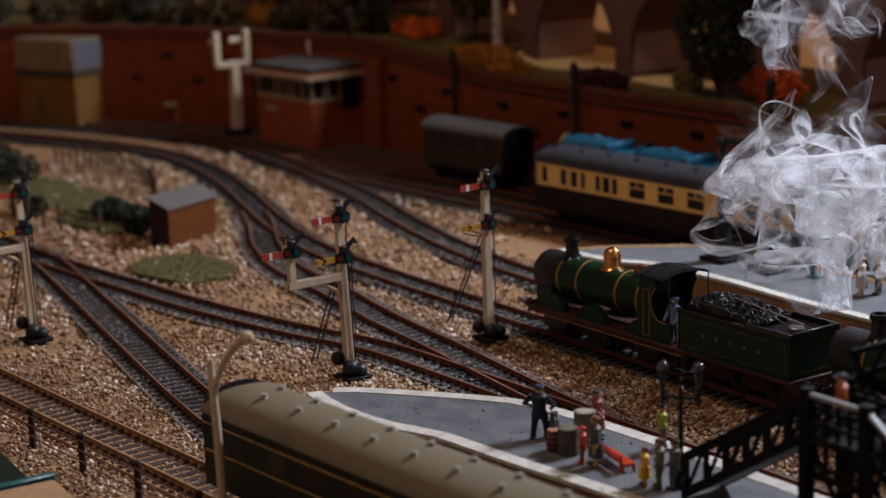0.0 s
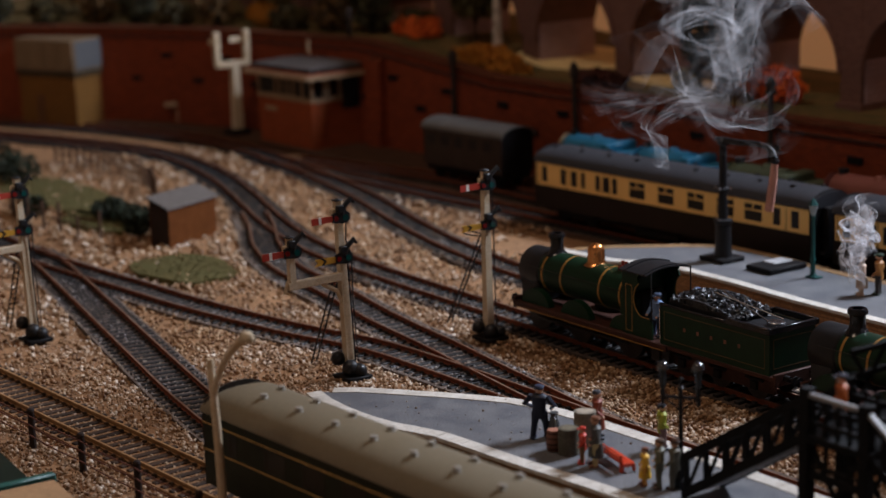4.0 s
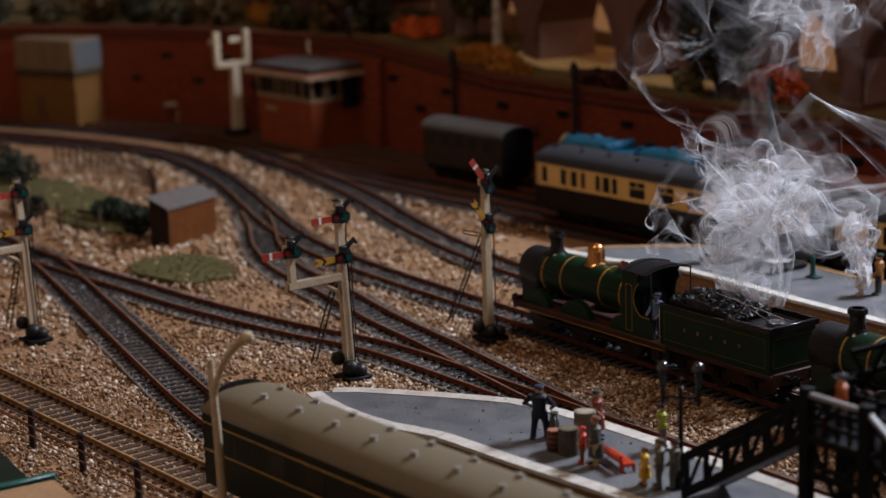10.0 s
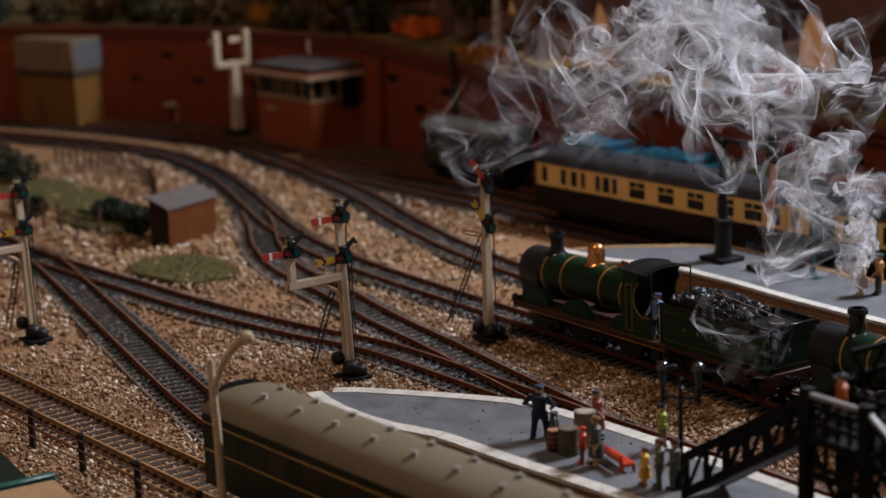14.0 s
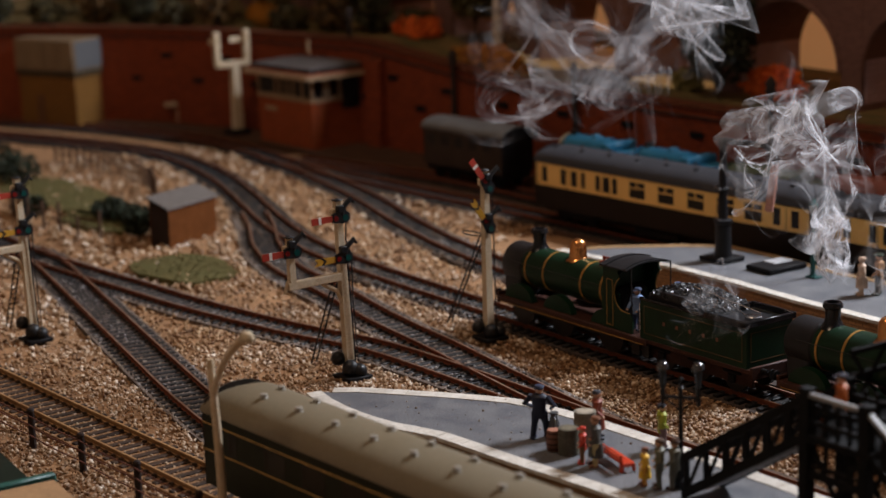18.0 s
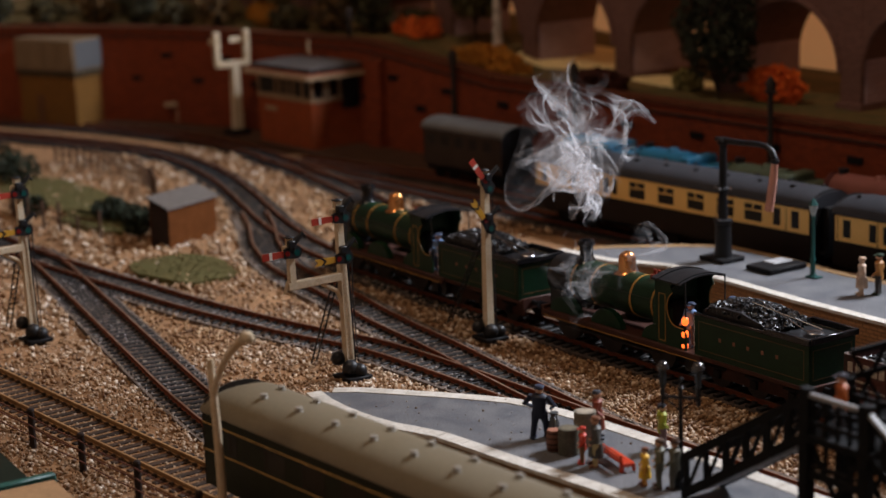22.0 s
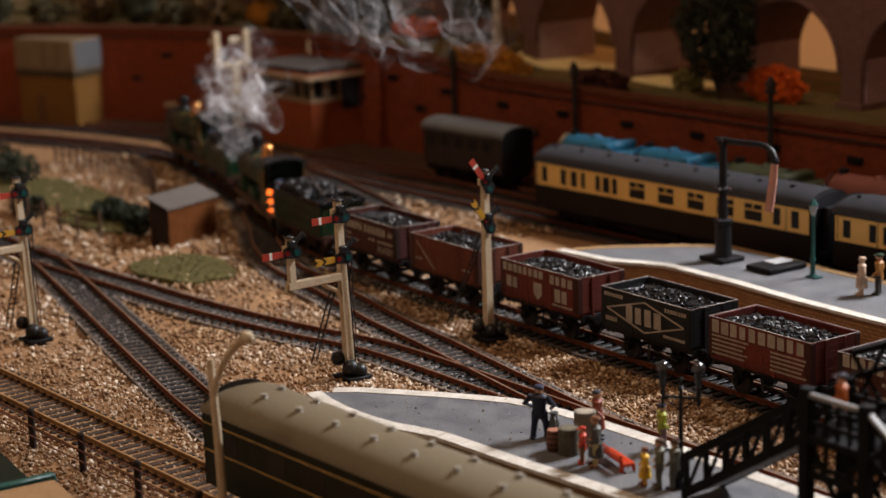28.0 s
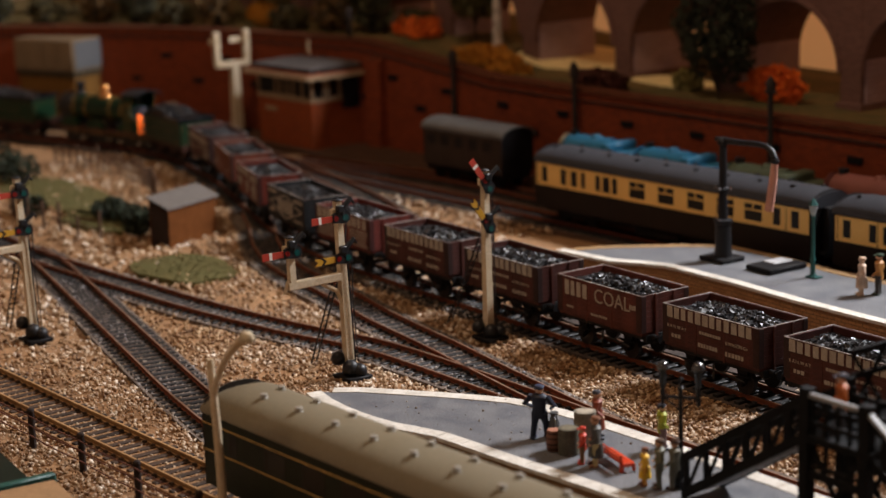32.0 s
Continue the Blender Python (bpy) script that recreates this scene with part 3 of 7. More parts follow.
def locomotive(label):
    """A 0-6-0 goods engine; the dome stands at x = 0 and it faces -x."""
    lo = root("steam_locomotive", label=label, category="locomotive", group="engines of the coal train")
    zc, r = 31.2, 11.0
    fr = Mesh()
    fr.box(-52, -15.2, 13.2, 72, 15.2, 14.6, 0.3)
    for y in (-15.2, 15.2):
        fr.box(-52, y - 0.5, 11.2, 72, y + 0.5, 14.4, 0.2)
    fr.box(-53.5, -15.2, 10.2, -51.5, 15.2, 16.5, 0.3)
    part("footplate", fr, M["footplate"], lo, "brown-red footplate with valance")
    part("frames", Mesh().box(-50, -6.5, 5, 70, 6.5, 13.2), M["matt_black"], lo)
    part("valance_lining", Mesh().box(-50, -15.95, 11.5, 70, -15.75, 11.9).box(-50, 15.75, 11.5, 70, 15.95, 11.9), M["lining"], lo)
    b = Mesh().lathe([(0.1, -36), (r, -36), (r, 40), (0.1, 40)], (0, 0, zc), "x", 36)
    boiler = part("boiler", b, M["green"], lo, "dark green boiler with ochre bands")
    for x in (-33, -17, 14.5, 31):
        bands = Mesh()
        band(bands, x, r, 1.3, zc)
        part("boiler_band", bands, M["lining"], boiler)
    sb = Mesh().lathe([(0.1, -55.5), (4, -55.2), (7.5, -54), (8.4, -53), (11.2, -52.8), (11.6, -52), (11.6, -37), (10.8, -36)], (0, 0, zc), "x", 36)
    sb.box(-52.4, -10.2, 14.6, -38, 10.2, 26, 1.0)
    smokebox = part("smokebox", sb, M["black"], lo)
    part("door_handle", Mesh().cyl((-57, 0, zc), (-55, 0, zc), 0.8).box(-56.6, -0.35, zc - 4.5, -56, 0.35, zc + 0.5), M["steel"], smokebox)
    for sgn in (-1, 1):
        part("hinge", Mesh().box(-55.4, 1.5, zc + sgn * 3.4 - 0.4, -54, 8.5, zc + sgn * 3.4 + 0.4, 0.1), M["black"], smokebox)
    part("chimney", Mesh().lathe([(6.4, 40.6), (4.9, 42), (3.9, 43.6), (3.5, 46), (3.7, 49.5), (4.6, 50.1), (4.7, 51.3), (4.0, 52.6), (2.8, 52.6), (2.7, 49)], (-33, 0, 0), "z", 28), M["gloss_black"], lo, "black flared chimney")
    part("dome", Mesh().lathe([(6.8, 40.6), (5.1, 41.8), (4.6, 43), (4.55, 47.6), (4.15, 49.8), (3.1, 51.3), (1.5, 52.2), (0.1, 52.4)], (0, 0, 0), "z", 28), M["copper"], lo, "polished copper dome")
    part("safety_valve", Mesh().box(20, -2.6, 41, 26, 2.6, 44.2, 0.6).cyl((21.5, 0, 44), (21.5, 0, 46.5), 0.9).cyl((24.5, 0, 44), (24.5, 0, 46.5), 0.9), M["red_brass"], lo)
    part("whistle", Mesh().cyl((31, 3, 39), (31, 3, 46.5), 0.45, n=6), M["brass"], lo)
    # firebox and splashers
    part("firebox", Mesh().box(31, -11.2, 13, 44, 11.2, 33, 1.5), M["green"], lo)
    for k, x in enumerate((-36, -2, 38)):
        for sgn in (-1, 1):
            a = [(x + 12.2 * math.cos(math.pi * i / 14), 13 + 12.0 * math.sin(math.pi * i / 14) * 0.85) for i in range(15)]
            sp = part("splasher", Mesh().slab(a, sgn * 9.5, sgn * 13.2), M["green"], lo)
    # cab
    cab = Mesh()
    for sgn in (-1, 1):
        side = [(38, 14), (38, 46.6), (50, 46.8), (48.6, 44.6)] + [(54 - 8 * math.sin(math.pi * i / 12), 34 + 9 * math.cos(math.pi * i / 12)) for i in range(2, 12)] + [(58, 25), (60, 22), (60, 14)]
        cab.slab(side, sgn * 13.2, sgn * 14.0)
    cab.box(37.2, -14.0, 14, 38.2, 14.0, 46.8)
    part("cab", cab, M["green"], lo, "green cab with curved side openings")
    for sgn in (-1, 1):
        ring = Mesh().tube([(54.1 - 8 * math.sin(math.pi * i / 12), sgn * 14.1, 34 + 9 * math.cos(math.pi * i / 12)) for i in range(2, 12)] + [(58, sgn * 14.1, 25)], 0.25, 6)
        part("cab_beading", ring, M["lining"], lo)
        box_ = Mesh()
        for (x0, z0, x1, z1) in ((40, 16.3, 45, 16.6), (40, 40, 45, 40.3), (40, 16.3, 40.3, 40.3), (44.7, 16.3, 45, 40.3)):
            box_.box(x0, sgn * 14.0, z0, x1, sgn * 14.15, z1)
        part("panel_lining", box_, M["lining"], lo)
        part("handrail", Mesh().tube([(-46, sgn * 11.4, 34.5), (34, sgn * 11.4, 34.5)], 0.22, 6), M["tyre"], lo)
        part("cab_pillar", Mesh().cyl((58.5, sgn * 13.0, 14), (58.5, sgn * 13.0, 48.5), 0.35, n=6), M["black"], lo)
        part("step", Mesh().box(60, sgn * 12, 5, 66, sgn * 15, 6, 0.2).box(60, sgn * 14.2, 5, 66, sgn * 14.7, 14), M["black"], lo)
    arc = [(-14.8 + 29.6 * i / 16) for i in range(17)]
    top = [(y, 49.9 - 2.6 * (y / 14.8) ** 2) for y in arc]
    roof = Mesh().slab(top + [(y, z - 0.8) for y, z in top[::-1]], 35.5, 57.0, "yz")
    rf = part("cab_roof", roof, M["black"], lo, "curved black cab roof")
    for x in (40, 54.5):
        part("roof_rib", Mesh().slab([(y, z + 0.5) for y, z in top] + [(y, z) for y, z in top[::-1]], x, x + 1, "yz"), M["black"], rf)
    part("backhead", Mesh().box(39, -9, 14, 45, 9, 35, 2), M["matt_black"], lo)
    for x in (-36, -2, 38):
        wheelset(lo, x, 10.2, 14, M["green"], M["tyre"])
    for sgn in (-1, 1):
        RODS.append((part("coupling_rod", Mesh().box(-37, sgn * 10.6, 9.5, 39, sgn * 11.4, 10.9, 0.2), M["tyre"], lo), 0.0 if sgn < 0 else math.pi / 2))
    buffers(lo, -53.5, -1, M["matt_black"])
    coupling(lo, -52, -1)
    part("lamp_iron", Mesh().box(-53.8, -0.5, 16, -53, 0.5, 20), M["black"], lo)
    return lo


def lumps(n, x0, x1, y0, y1, zf, lo, hi, seed):
    rs = random.Random(seed)
    m = Mesh()
    for _ in range(n):
        x, y = rs.uniform(x0, x1), rs.uniform(y0, y1)
        r = rs.uniform(lo, hi)
        z = zf(x, y) + r * 0.1
        pts = [Vector((rs.uniform(0.6, 1.1) * sx, rs.uniform(0.6, 1.1) * sy, rs.uniform(0.5, 1.0) * sz)) * r for sx in (-1, 1) for sy in (-1, 1) for sz in (-1, 1)]
        e = Euler((rs.uniform(0, 6), rs.uniform(0, 6), rs.uniform(0, 6)))
        for p in pts:
            p.rotate(e)
        m.add([(p.x + x, p.y + y, p.z + z) for p in pts], [(0, 1, 3, 2), (4, 6, 7, 5), (0, 4, 5, 1), (2, 3, 7, 6), (0, 2, 6, 4), (1, 5, 7, 3)])
    return m


def tender(label, seed):
    """Six-wheeled tender; x = 0 at the middle of its tank."""
    te = root("tender", label=label, category="tender", group="engines of the coal train")
    L0, L1 = -38, 38
    part("underframe", Mesh().box(L0, -15.2, 12.4, L1 + 3, 15.2, 14.6, 0.3).box(L0 + 2, -11.5, 5, L1, -10, 12.4).box(L0 + 2, 10, 5, L1, 11.5, 12.4), M["footplate"], te, "brown-red tender frame")
    tank = Mesh()
    tank.box(L0, -15, 14.6, L1, -14.2, 34.5, 0.2).box(L0, 14.2, 14.6, L1, 15, 34.5, 0.2).box(L1 - 0.9, -14.2, 14.6, L1, 14.2, 34.5, 0.2)
    tank.box(L0, -14.2, 14.6, L0 + 1, 14.2, 31, 0.2).box(L0 + 1, -14.2, 29.5, L1 - 0.9, 14.2, 30.8)
    tk = part("tank", tank, M["green"], te, "dark green tender tank with thin lining")
    for (x0, y0, x1, y1) in ((10, -16.4, L1 + 1.2, -14.6), (10, 14.6, L1 + 1.2, 16.4), (L1 - 0.6, -14.6, L1 + 1.2, 14.6), (10, -14.6, 11, 14.6)):
        part("coping", Mesh().box(x0, y0, 34.5, x1, y1, 37.6, 0.35), M["gloss_black"], te)
    for y in (-15.1, 15.1):
        part("coal_rail", Mesh().box(L0, y - 0.6, 34.5, 10, y + 0.6, 36.0, 0.3), M["gloss_black"], te)
    part("tank_top", Mesh().box(11, -14.5, 33.4, L1 - 0.5, 14.5, 34.4), M["black"], te)
    part("filler_lid", Mesh().lathe([(4.2, 34.3), (4.2, 35.9), (3.8, 36.4), (0.1, 36.6)], (27, 0, 0), "z", 22), M["steel"], te)
    part("coal_load", lumps(900, L0 + 5, 13, -13, 13, lambda x, y: 36.0 + 6.0 * (1 - ((x + 14) / 28) ** 2) * (1 - (y / 17) ** 2), 0.45, 1.15, seed), M["coal"], te, "heaped shiny coal", smooth=False)
    part("coal_bed", Mesh().slab([(L0 + 4, 31), (L0 + 4, 37), (-22, 40.5), (-8, 40.5), (6, 37.4), (13, 34), (13, 31)], -13, 13), M["coal"], te, smooth=False)
    part("fire_iron", Mesh().cyl((-10, -4, 44), (30, 2, 37.6), 0.35, n=6), M["steel"], te)
    part("fire_iron", Mesh().cyl((-12, 1, 44.5), (28, -6, 37.6), 0.35, n=6), M["steel"], te)
    for sgn in (-1, 1):
        for (a, b) in ((L0 + 3, L1 - 3),):
            ln = Mesh()
            for (x0, z0, x1, z1) in ((a, 17.5, b, 17.8), (a, 31.5, b, 31.8), (a, 17.5, a + 0.3, 31.8), (b - 0.3, 17.5, b, 31.8)):
                ln.box(x0, sgn * 15, z0, x1, sgn * 15.15, z1)
            part("lining", ln, M["dull_lining"], tk)
        for k in range(5):
            part("emblem", Mesh().box(-21 + k * 9.5, sgn * 15.0, 24.2, -19.4 + k * 9.5, sgn * 15.15, 26.0), M["emblem"], tk)
        for x in (-25, 0, 25):
            part("axle_box", Mesh().box(x - 2.2, sgn * 11.4, 5, x + 2.2, sgn * 13.2, 9.5, 0.4).box(x - 6, sgn * 11.6, 9.5, x + 6, sgn * 12.6, 11, 0.3), M["matt_black"], te)
        part("step", Mesh().box(L0 + 1, sgn * 12, 5, L0 + 6, sgn * 15, 6, 0.2).box(L0 + 1, sgn * 14.2, 5, L0 + 6, sgn * 14.7, 13), M["black"], te)
        part("handrail", Mesh().cyl((L0 + 0.5, sgn * 15.6, 16), (L0 + 0.5, sgn * 15.6, 33), 0.3, n=6), M["steel"], te)
    ln = Mesh()
    for (y0, z0, y1, z1) in ((-12.5, 17.5, 12.5, 17.8), (-12.5, 31.5, 12.5, 31.8), (-12.5, 17.5, -12.2, 31.8), (12.2, 17.5, 12.5, 31.8)):
        ln.box(L1, y0, z0, L1 + 0.15, y1, z1)
    part("lining", ln, M["dull_lining"], tk)
    for x in (-25, 0, 25):
        wheelset(te, x, 8.0, 12, M["green"], M["tyre"])
    part("rear_beam", Mesh().box(L1 + 2, -15.2, 10, L1 + 4, 15.2, 16, 0.3), M["footplate"], te)
    buffers(te, L1 + 4, 1, M["matt_black"])
    coupling(te, L1 + 3, 1)
    return te


WAGON_PAINT = {}


def wagon_paint(key, colour):
    if key not in WAGON_PAINT:
        WAGON_PAINT[key] = mat("wagon_" + key, colour, 0.6, vary=0.3, grain=0.9, blotch=10, each=0.08, spec=0.25, tint=tuple(v * 0.6 for v in colour))
    return WAGON_PAINT[key]


WAGON_DATA = {}


def word(text, size, extrude=0.1):
    """A word in the built-in font as a mesh, size mm high, standing in x/z and facing -y."""
    c = bpy.data.curves.new("word", "FONT")
    c.body, c.size, c.extrude, c.align_x = text, size * MM, extrude * MM, "LEFT"
    ob = bpy.data.objects.new("word", c)
    scene.collection.objects.link(ob)
    me = bpy.data.meshes.new_from_object(ob)
    bpy.data.objects.remove(ob)
    return me


def lettering(parent, x, z, w, h, n, material, gap=0.2, name="lettering_bar", y=-16.05):
    """A row of n plain bars of the size and colour of painted letters."""
    m = Mesh()
    p = w / n
    for k in range(n):
        f = (0.74, 0.62, 0.78, 0.68, 0.7)[(k * 7 + n) % 5]
        m.box(x + k * p, y, z, x + (k + f) * p, y + 0.2, z + h * (1.0, 0.96)[k % 2])
    part(name, m, material, parent)


def wagon(key, colour, label, seed, inner=0.6):
    paint = wagon_paint(key, colour)
    dark = wagon_paint("dark_iron", (0.011, 0.010, 0.010))
    iron = wagon_paint(key + "_ironwork", tuple(v * 0.35 + 0.004 for v in colour))
    wg = root("coal_wagon", label=label, category="wagon", group="wagons of the coal train")
    H, W, z0, z1 = 33.5, 15.7, 17.0, 36.0
    ph = (z1 - z0) / 7
    if "side" not in WAGON_DATA:
        WAGON_DATA["side"] = Mesh().box(-H, -0.6, 0.03, H, 0.6, ph - 0.03, 0.05)
        WAGON_DATA["end"] = Mesh().box(-0.6, -W + 0.6, 0.03, 0.6, W - 0.6, ph - 0.03, 0.05)
    if key not in WAGON_DATA:
        WAGON_DATA[key] = (WAGON_DATA["side"].data("plank", [paint], False), WAGON_DATA["end"].data("plank", [paint], False))
    sd, en = WAGON_DATA[key]
    body = part("body", Mesh().box(-H + 0.6, -W + 0.5, z0 - 1.6, H - 0.6, W - 0.5, z0 + 0.2), paint, wg)
    for k in range(7):
        for sgn in (-1, 1):
            part("plank", sd, None, body, at=(0, sgn * (W - 0.6), z0 + k * ph))
            part("plank", en, None, body, at=(sgn * (H - 0.6), 0, z0 + k * ph))
    for sx in (-1, 1):
        for sy in (-1, 1):
            cp = Mesh().box(sx * (H + 0.15), sy * (W + 0.15), z0, sx * (H - 4), sy * (W - 0.1), z1 - 0.2, 0.1)
            cp.box(sx * (H + 0.2), sy * (W + 0.1), z0, sx * (H - 0.2), sy * (W - 3), z1 - 0.2, 0.1)
            part("corner_plate", cp, iron, wg)
            part("strap", Mesh().box(sx * 9.2, sy * (W + 0.22), z0 - 2, sx * 10.6, sy * (W - 0.1), z1, 0.1), paint, wg)
        for y in (-6, 6):
            part("end_post", Mesh().box(sx * (H + 0.6), y - 0.8, z0 - 3, sx * (H - 0.1), y + 0.8, z1, 0.15), paint, wg)
    cap = Mesh().box(-H, -W - 0.1, z1, H, -W + 0.55, z1 + 0.35, 0.1).box(-H, W - 0.55, z1, H, W + 0.1, z1 + 0.35, 0.1)
    cap.box(-H - 0.05, -W, z1, -H + 0.55, W, z1 + 0.34, 0.1).box(H - 0.55, -W, z1, H + 0.05, W, z1 + 0.34, 0.1)
    part("capping", cap, RIM, wg, "worn pale top edge")
    und = Mesh().box(-H, -12.6, 12.6, H, -11, z0 - 1.6, 0.2).box(-H, 11, 12.6, H, 12.6, z0 - 1.6, 0.2).box(-H, -13, 11.8, -H + 2, 13, z0 - 1.4, 0.2).box(H - 2, -13, 11.8, H, 13, z0 - 1.4, 0.2)
    part("solebar", und, dark, wg)
    for sx in (-1, 1):
        for sy in (-1, 1):
            g = Mesh().slab([(sx * 18 - 4, 13), (sx * 18 + 4, 13), (sx * 18 + 1.6, 5), (sx * 18 - 1.6, 5)], sy * 10.8, sy * 11.6).box(sx * 18 - 1.7, sy * 11.4, 4.6, sx * 18 + 1.7, sy * 13.2, 8.4, 0.3).box(sx * 18 - 6, sy * 11.6, 9.0, sx * 18 + 6, sy * 12.6, 10.2, 0.2)
            part("axle_guard", g, M["matt_black"], wg)
        wheelset(wg, sx * 18, 6.2, 8, M["matt_black"], M["tyre"])
        buffers(wg, sx * H, sx, M["matt_black"], 14.2)
        coupling(wg, sx * (H - 2), sx)
    part("brake_lever", Mesh().tube([(-2, -13.6, 9), (8, -13.8, 9), (22, -13.8, 7.5)], 0.45, 6).cyl((0, -13.2, 4), (0, -13.2, 12), 0.6, n=6), M["tyre"], wg)
    rs = random.Random(seed)
    part("coal_bed", Mesh().box(-H + 1.2, -W + 1.2, 24, H - 1.2, W - 1.2, z1 - 3.6), M["coal"], wg)
    part("coal_load", lumps(620, -H + 2.0, H - 2.5, -W + 2.2, W - 2.2, lambda x, y: z1 - 4.6 + 3.2 * (1 - (x / H) ** 2) * (1 - (y / W) ** 2) + 1.2 * noise.noise(Vector((x * 0.12, y * 0.12, seed))), 0.6, 1.35, seed), M["coal"], wg, "heaped shiny coal", smooth=False)
    return wg


RIM = mat("worn_rim", (0.40, 0.36, 0.33), 0.5, vary=0.4, grain=2.0, blotch=10, tint=(0.12, 0.07, 0.06))
LETTER = mat("cream_lettering", (0.40, 0.34, 0.28), 0.6, vary=0.25, grain=0.6, blotch=5)


def text_part(parent, text, size, x, z, y=-16.0):
    me = word(text, size)
    me.materials.append(LETTER)
    return part("lettering", me, None, parent, at=(x, y, z), rot=(90, 0, 0))


FIG = {}


def figure(name, at, hgt, colours, label, rz=0, arm=0, cap=True, skirt=False, stride=0.0):
    """A tiny painted model figure in one plain mesh."""
    s = hgt / 23.0
    m = Mesh()
    coat, legs, skin, hair = 0, 1, 2, 3
    if skirt:
        m.lathe([(2.7 * s, 4.6 * s), (2.3 * s, 11 * s)], (0, 0, 0), "z", 10, coat)
    for sgn in (-1, 1):
        st = stride * sgn
        m.tube([((sgn * 1.5 + 0.3 * sgn) * s, (st - 0.2) * s, 0.8 * s), (sgn * 1.5 * s, (st * 0.5 - 0.4) * s, 6 * s), (sgn * 1.1 * s, 0, 11 * s)], [0.85 * s, 1.0 * s, 1.45 * s], 8, legs)
        m.box(sgn * 1.8 * s - 0.8 * s, (st - 2.3) * s, 0, sgn * 1.8 * s + 0.8 * s, (st + 0.8) * s, 1.2 * s, 0.3 * s, hair)
        m.tube([(sgn * 2.4 * s, 0, 18.3 * s), (sgn * (3.2 + arm) * s, (0.6 - arm * 0.4) * s, 14.4 * s), (sgn * (2.9 - 0.3 * arm) * s, -(1.6 + arm * 1.6) * s, 11.6 * s)], [0.95 * s, 0.85 * s, 0.6 * s], 7, coat)
        m.lathe([(0.1, -0.7 * s), (0.62 * s, 0), (0.1, 0.7 * s)], (sgn * (2.9 - 0.3 * arm) * s, -(1.9 + arm * 1.6) * s, 11.1 * s), "z", 7, skin)
    n0 = len(m.v)
    m.lathe([(2.35 * s, 8.8 * s), (2.3 * s, 11 * s), (2.0 * s, 13.5 * s), (2.5 * s, 16.5 * s), (2.7 * s, 18 * s), (1.9 * s, 19.0 * s), (0.8 * s, 19.4 * s)], (0, 0, 0), "z", 14, coat)
    for i in range(n0, len(m.v)):
        m.v[i] = (m.v[i][0], m.v[i][1] * 0.68, m.v[i][2])
    m.lathe([(0.75 * s, 19.0 * s), (0.8 * s, 19.7 * s), (1.25 * s, 20.3 * s), (1.45 * s, 21.4 * s), (1.2 * s, 22.5 * s), (0.2 * s, 22.9 * s)], (0, -0.2 * s, 0), "z", 12, skin)
    m.lathe([(1.5 * s, 21.4 * s), (1.62 * s, 22.2 * s), (1.3 * s, 22.9 * s), (0.2 * s, 23.2 * s)], (0, 0.1 * s, 0), "z", 12, hair)
    if cap:
        m.box(-1.1 * s, -2.4 * s, 21.6 * s, 1.1 * s, -1.0 * s, 22.0 * s, 0.1, hair)
    m.v = [(v[0] * 1.4, v[1] * 1.4, v[2]) for v in m.v]
    mats = []
    for c in colours:
        if c not in FIG:
            FIG[c] = mat("figure_paint", c, 0.5, vary=0.2, grain=0.8, blotch=3)
        mats.append(FIG[c])
    return thing(name, m, mats, label, "figure", "model figures", at=at, rz=rz)


def ember(name):
    m = bpy.data.materials.new(name)
    m.use_nodes = True
    n, l = m.node_tree.nodes, m.node_tree.links
    p = n["Principled BSDF"]
    p.inputs["Base Color"].default_value = (0.8, 0.15, 0.03, 1)
    tc, x, r = n.new("ShaderNodeTexCoord"), n.new("ShaderNodeTexNoise"), n.new("ShaderNodeValToRGB")
    x.inputs["Scale"].default_value = 500
    r.color_ramp.elements[0].color, r.color_ramp.elements[1].color = (1.0, 0.07, 0.008, 1), (1.0, 0.24, 0.03, 1)
    l.new(tc.outputs["Object"], x.inputs["Vector"])
    l.new(x.outputs["Fac"], r.inputs[0])
    l.new(r.outputs[0], p.inputs["Emission Color"])
    p.inputs["Emission Strength"].default_value = 2.2
    return m


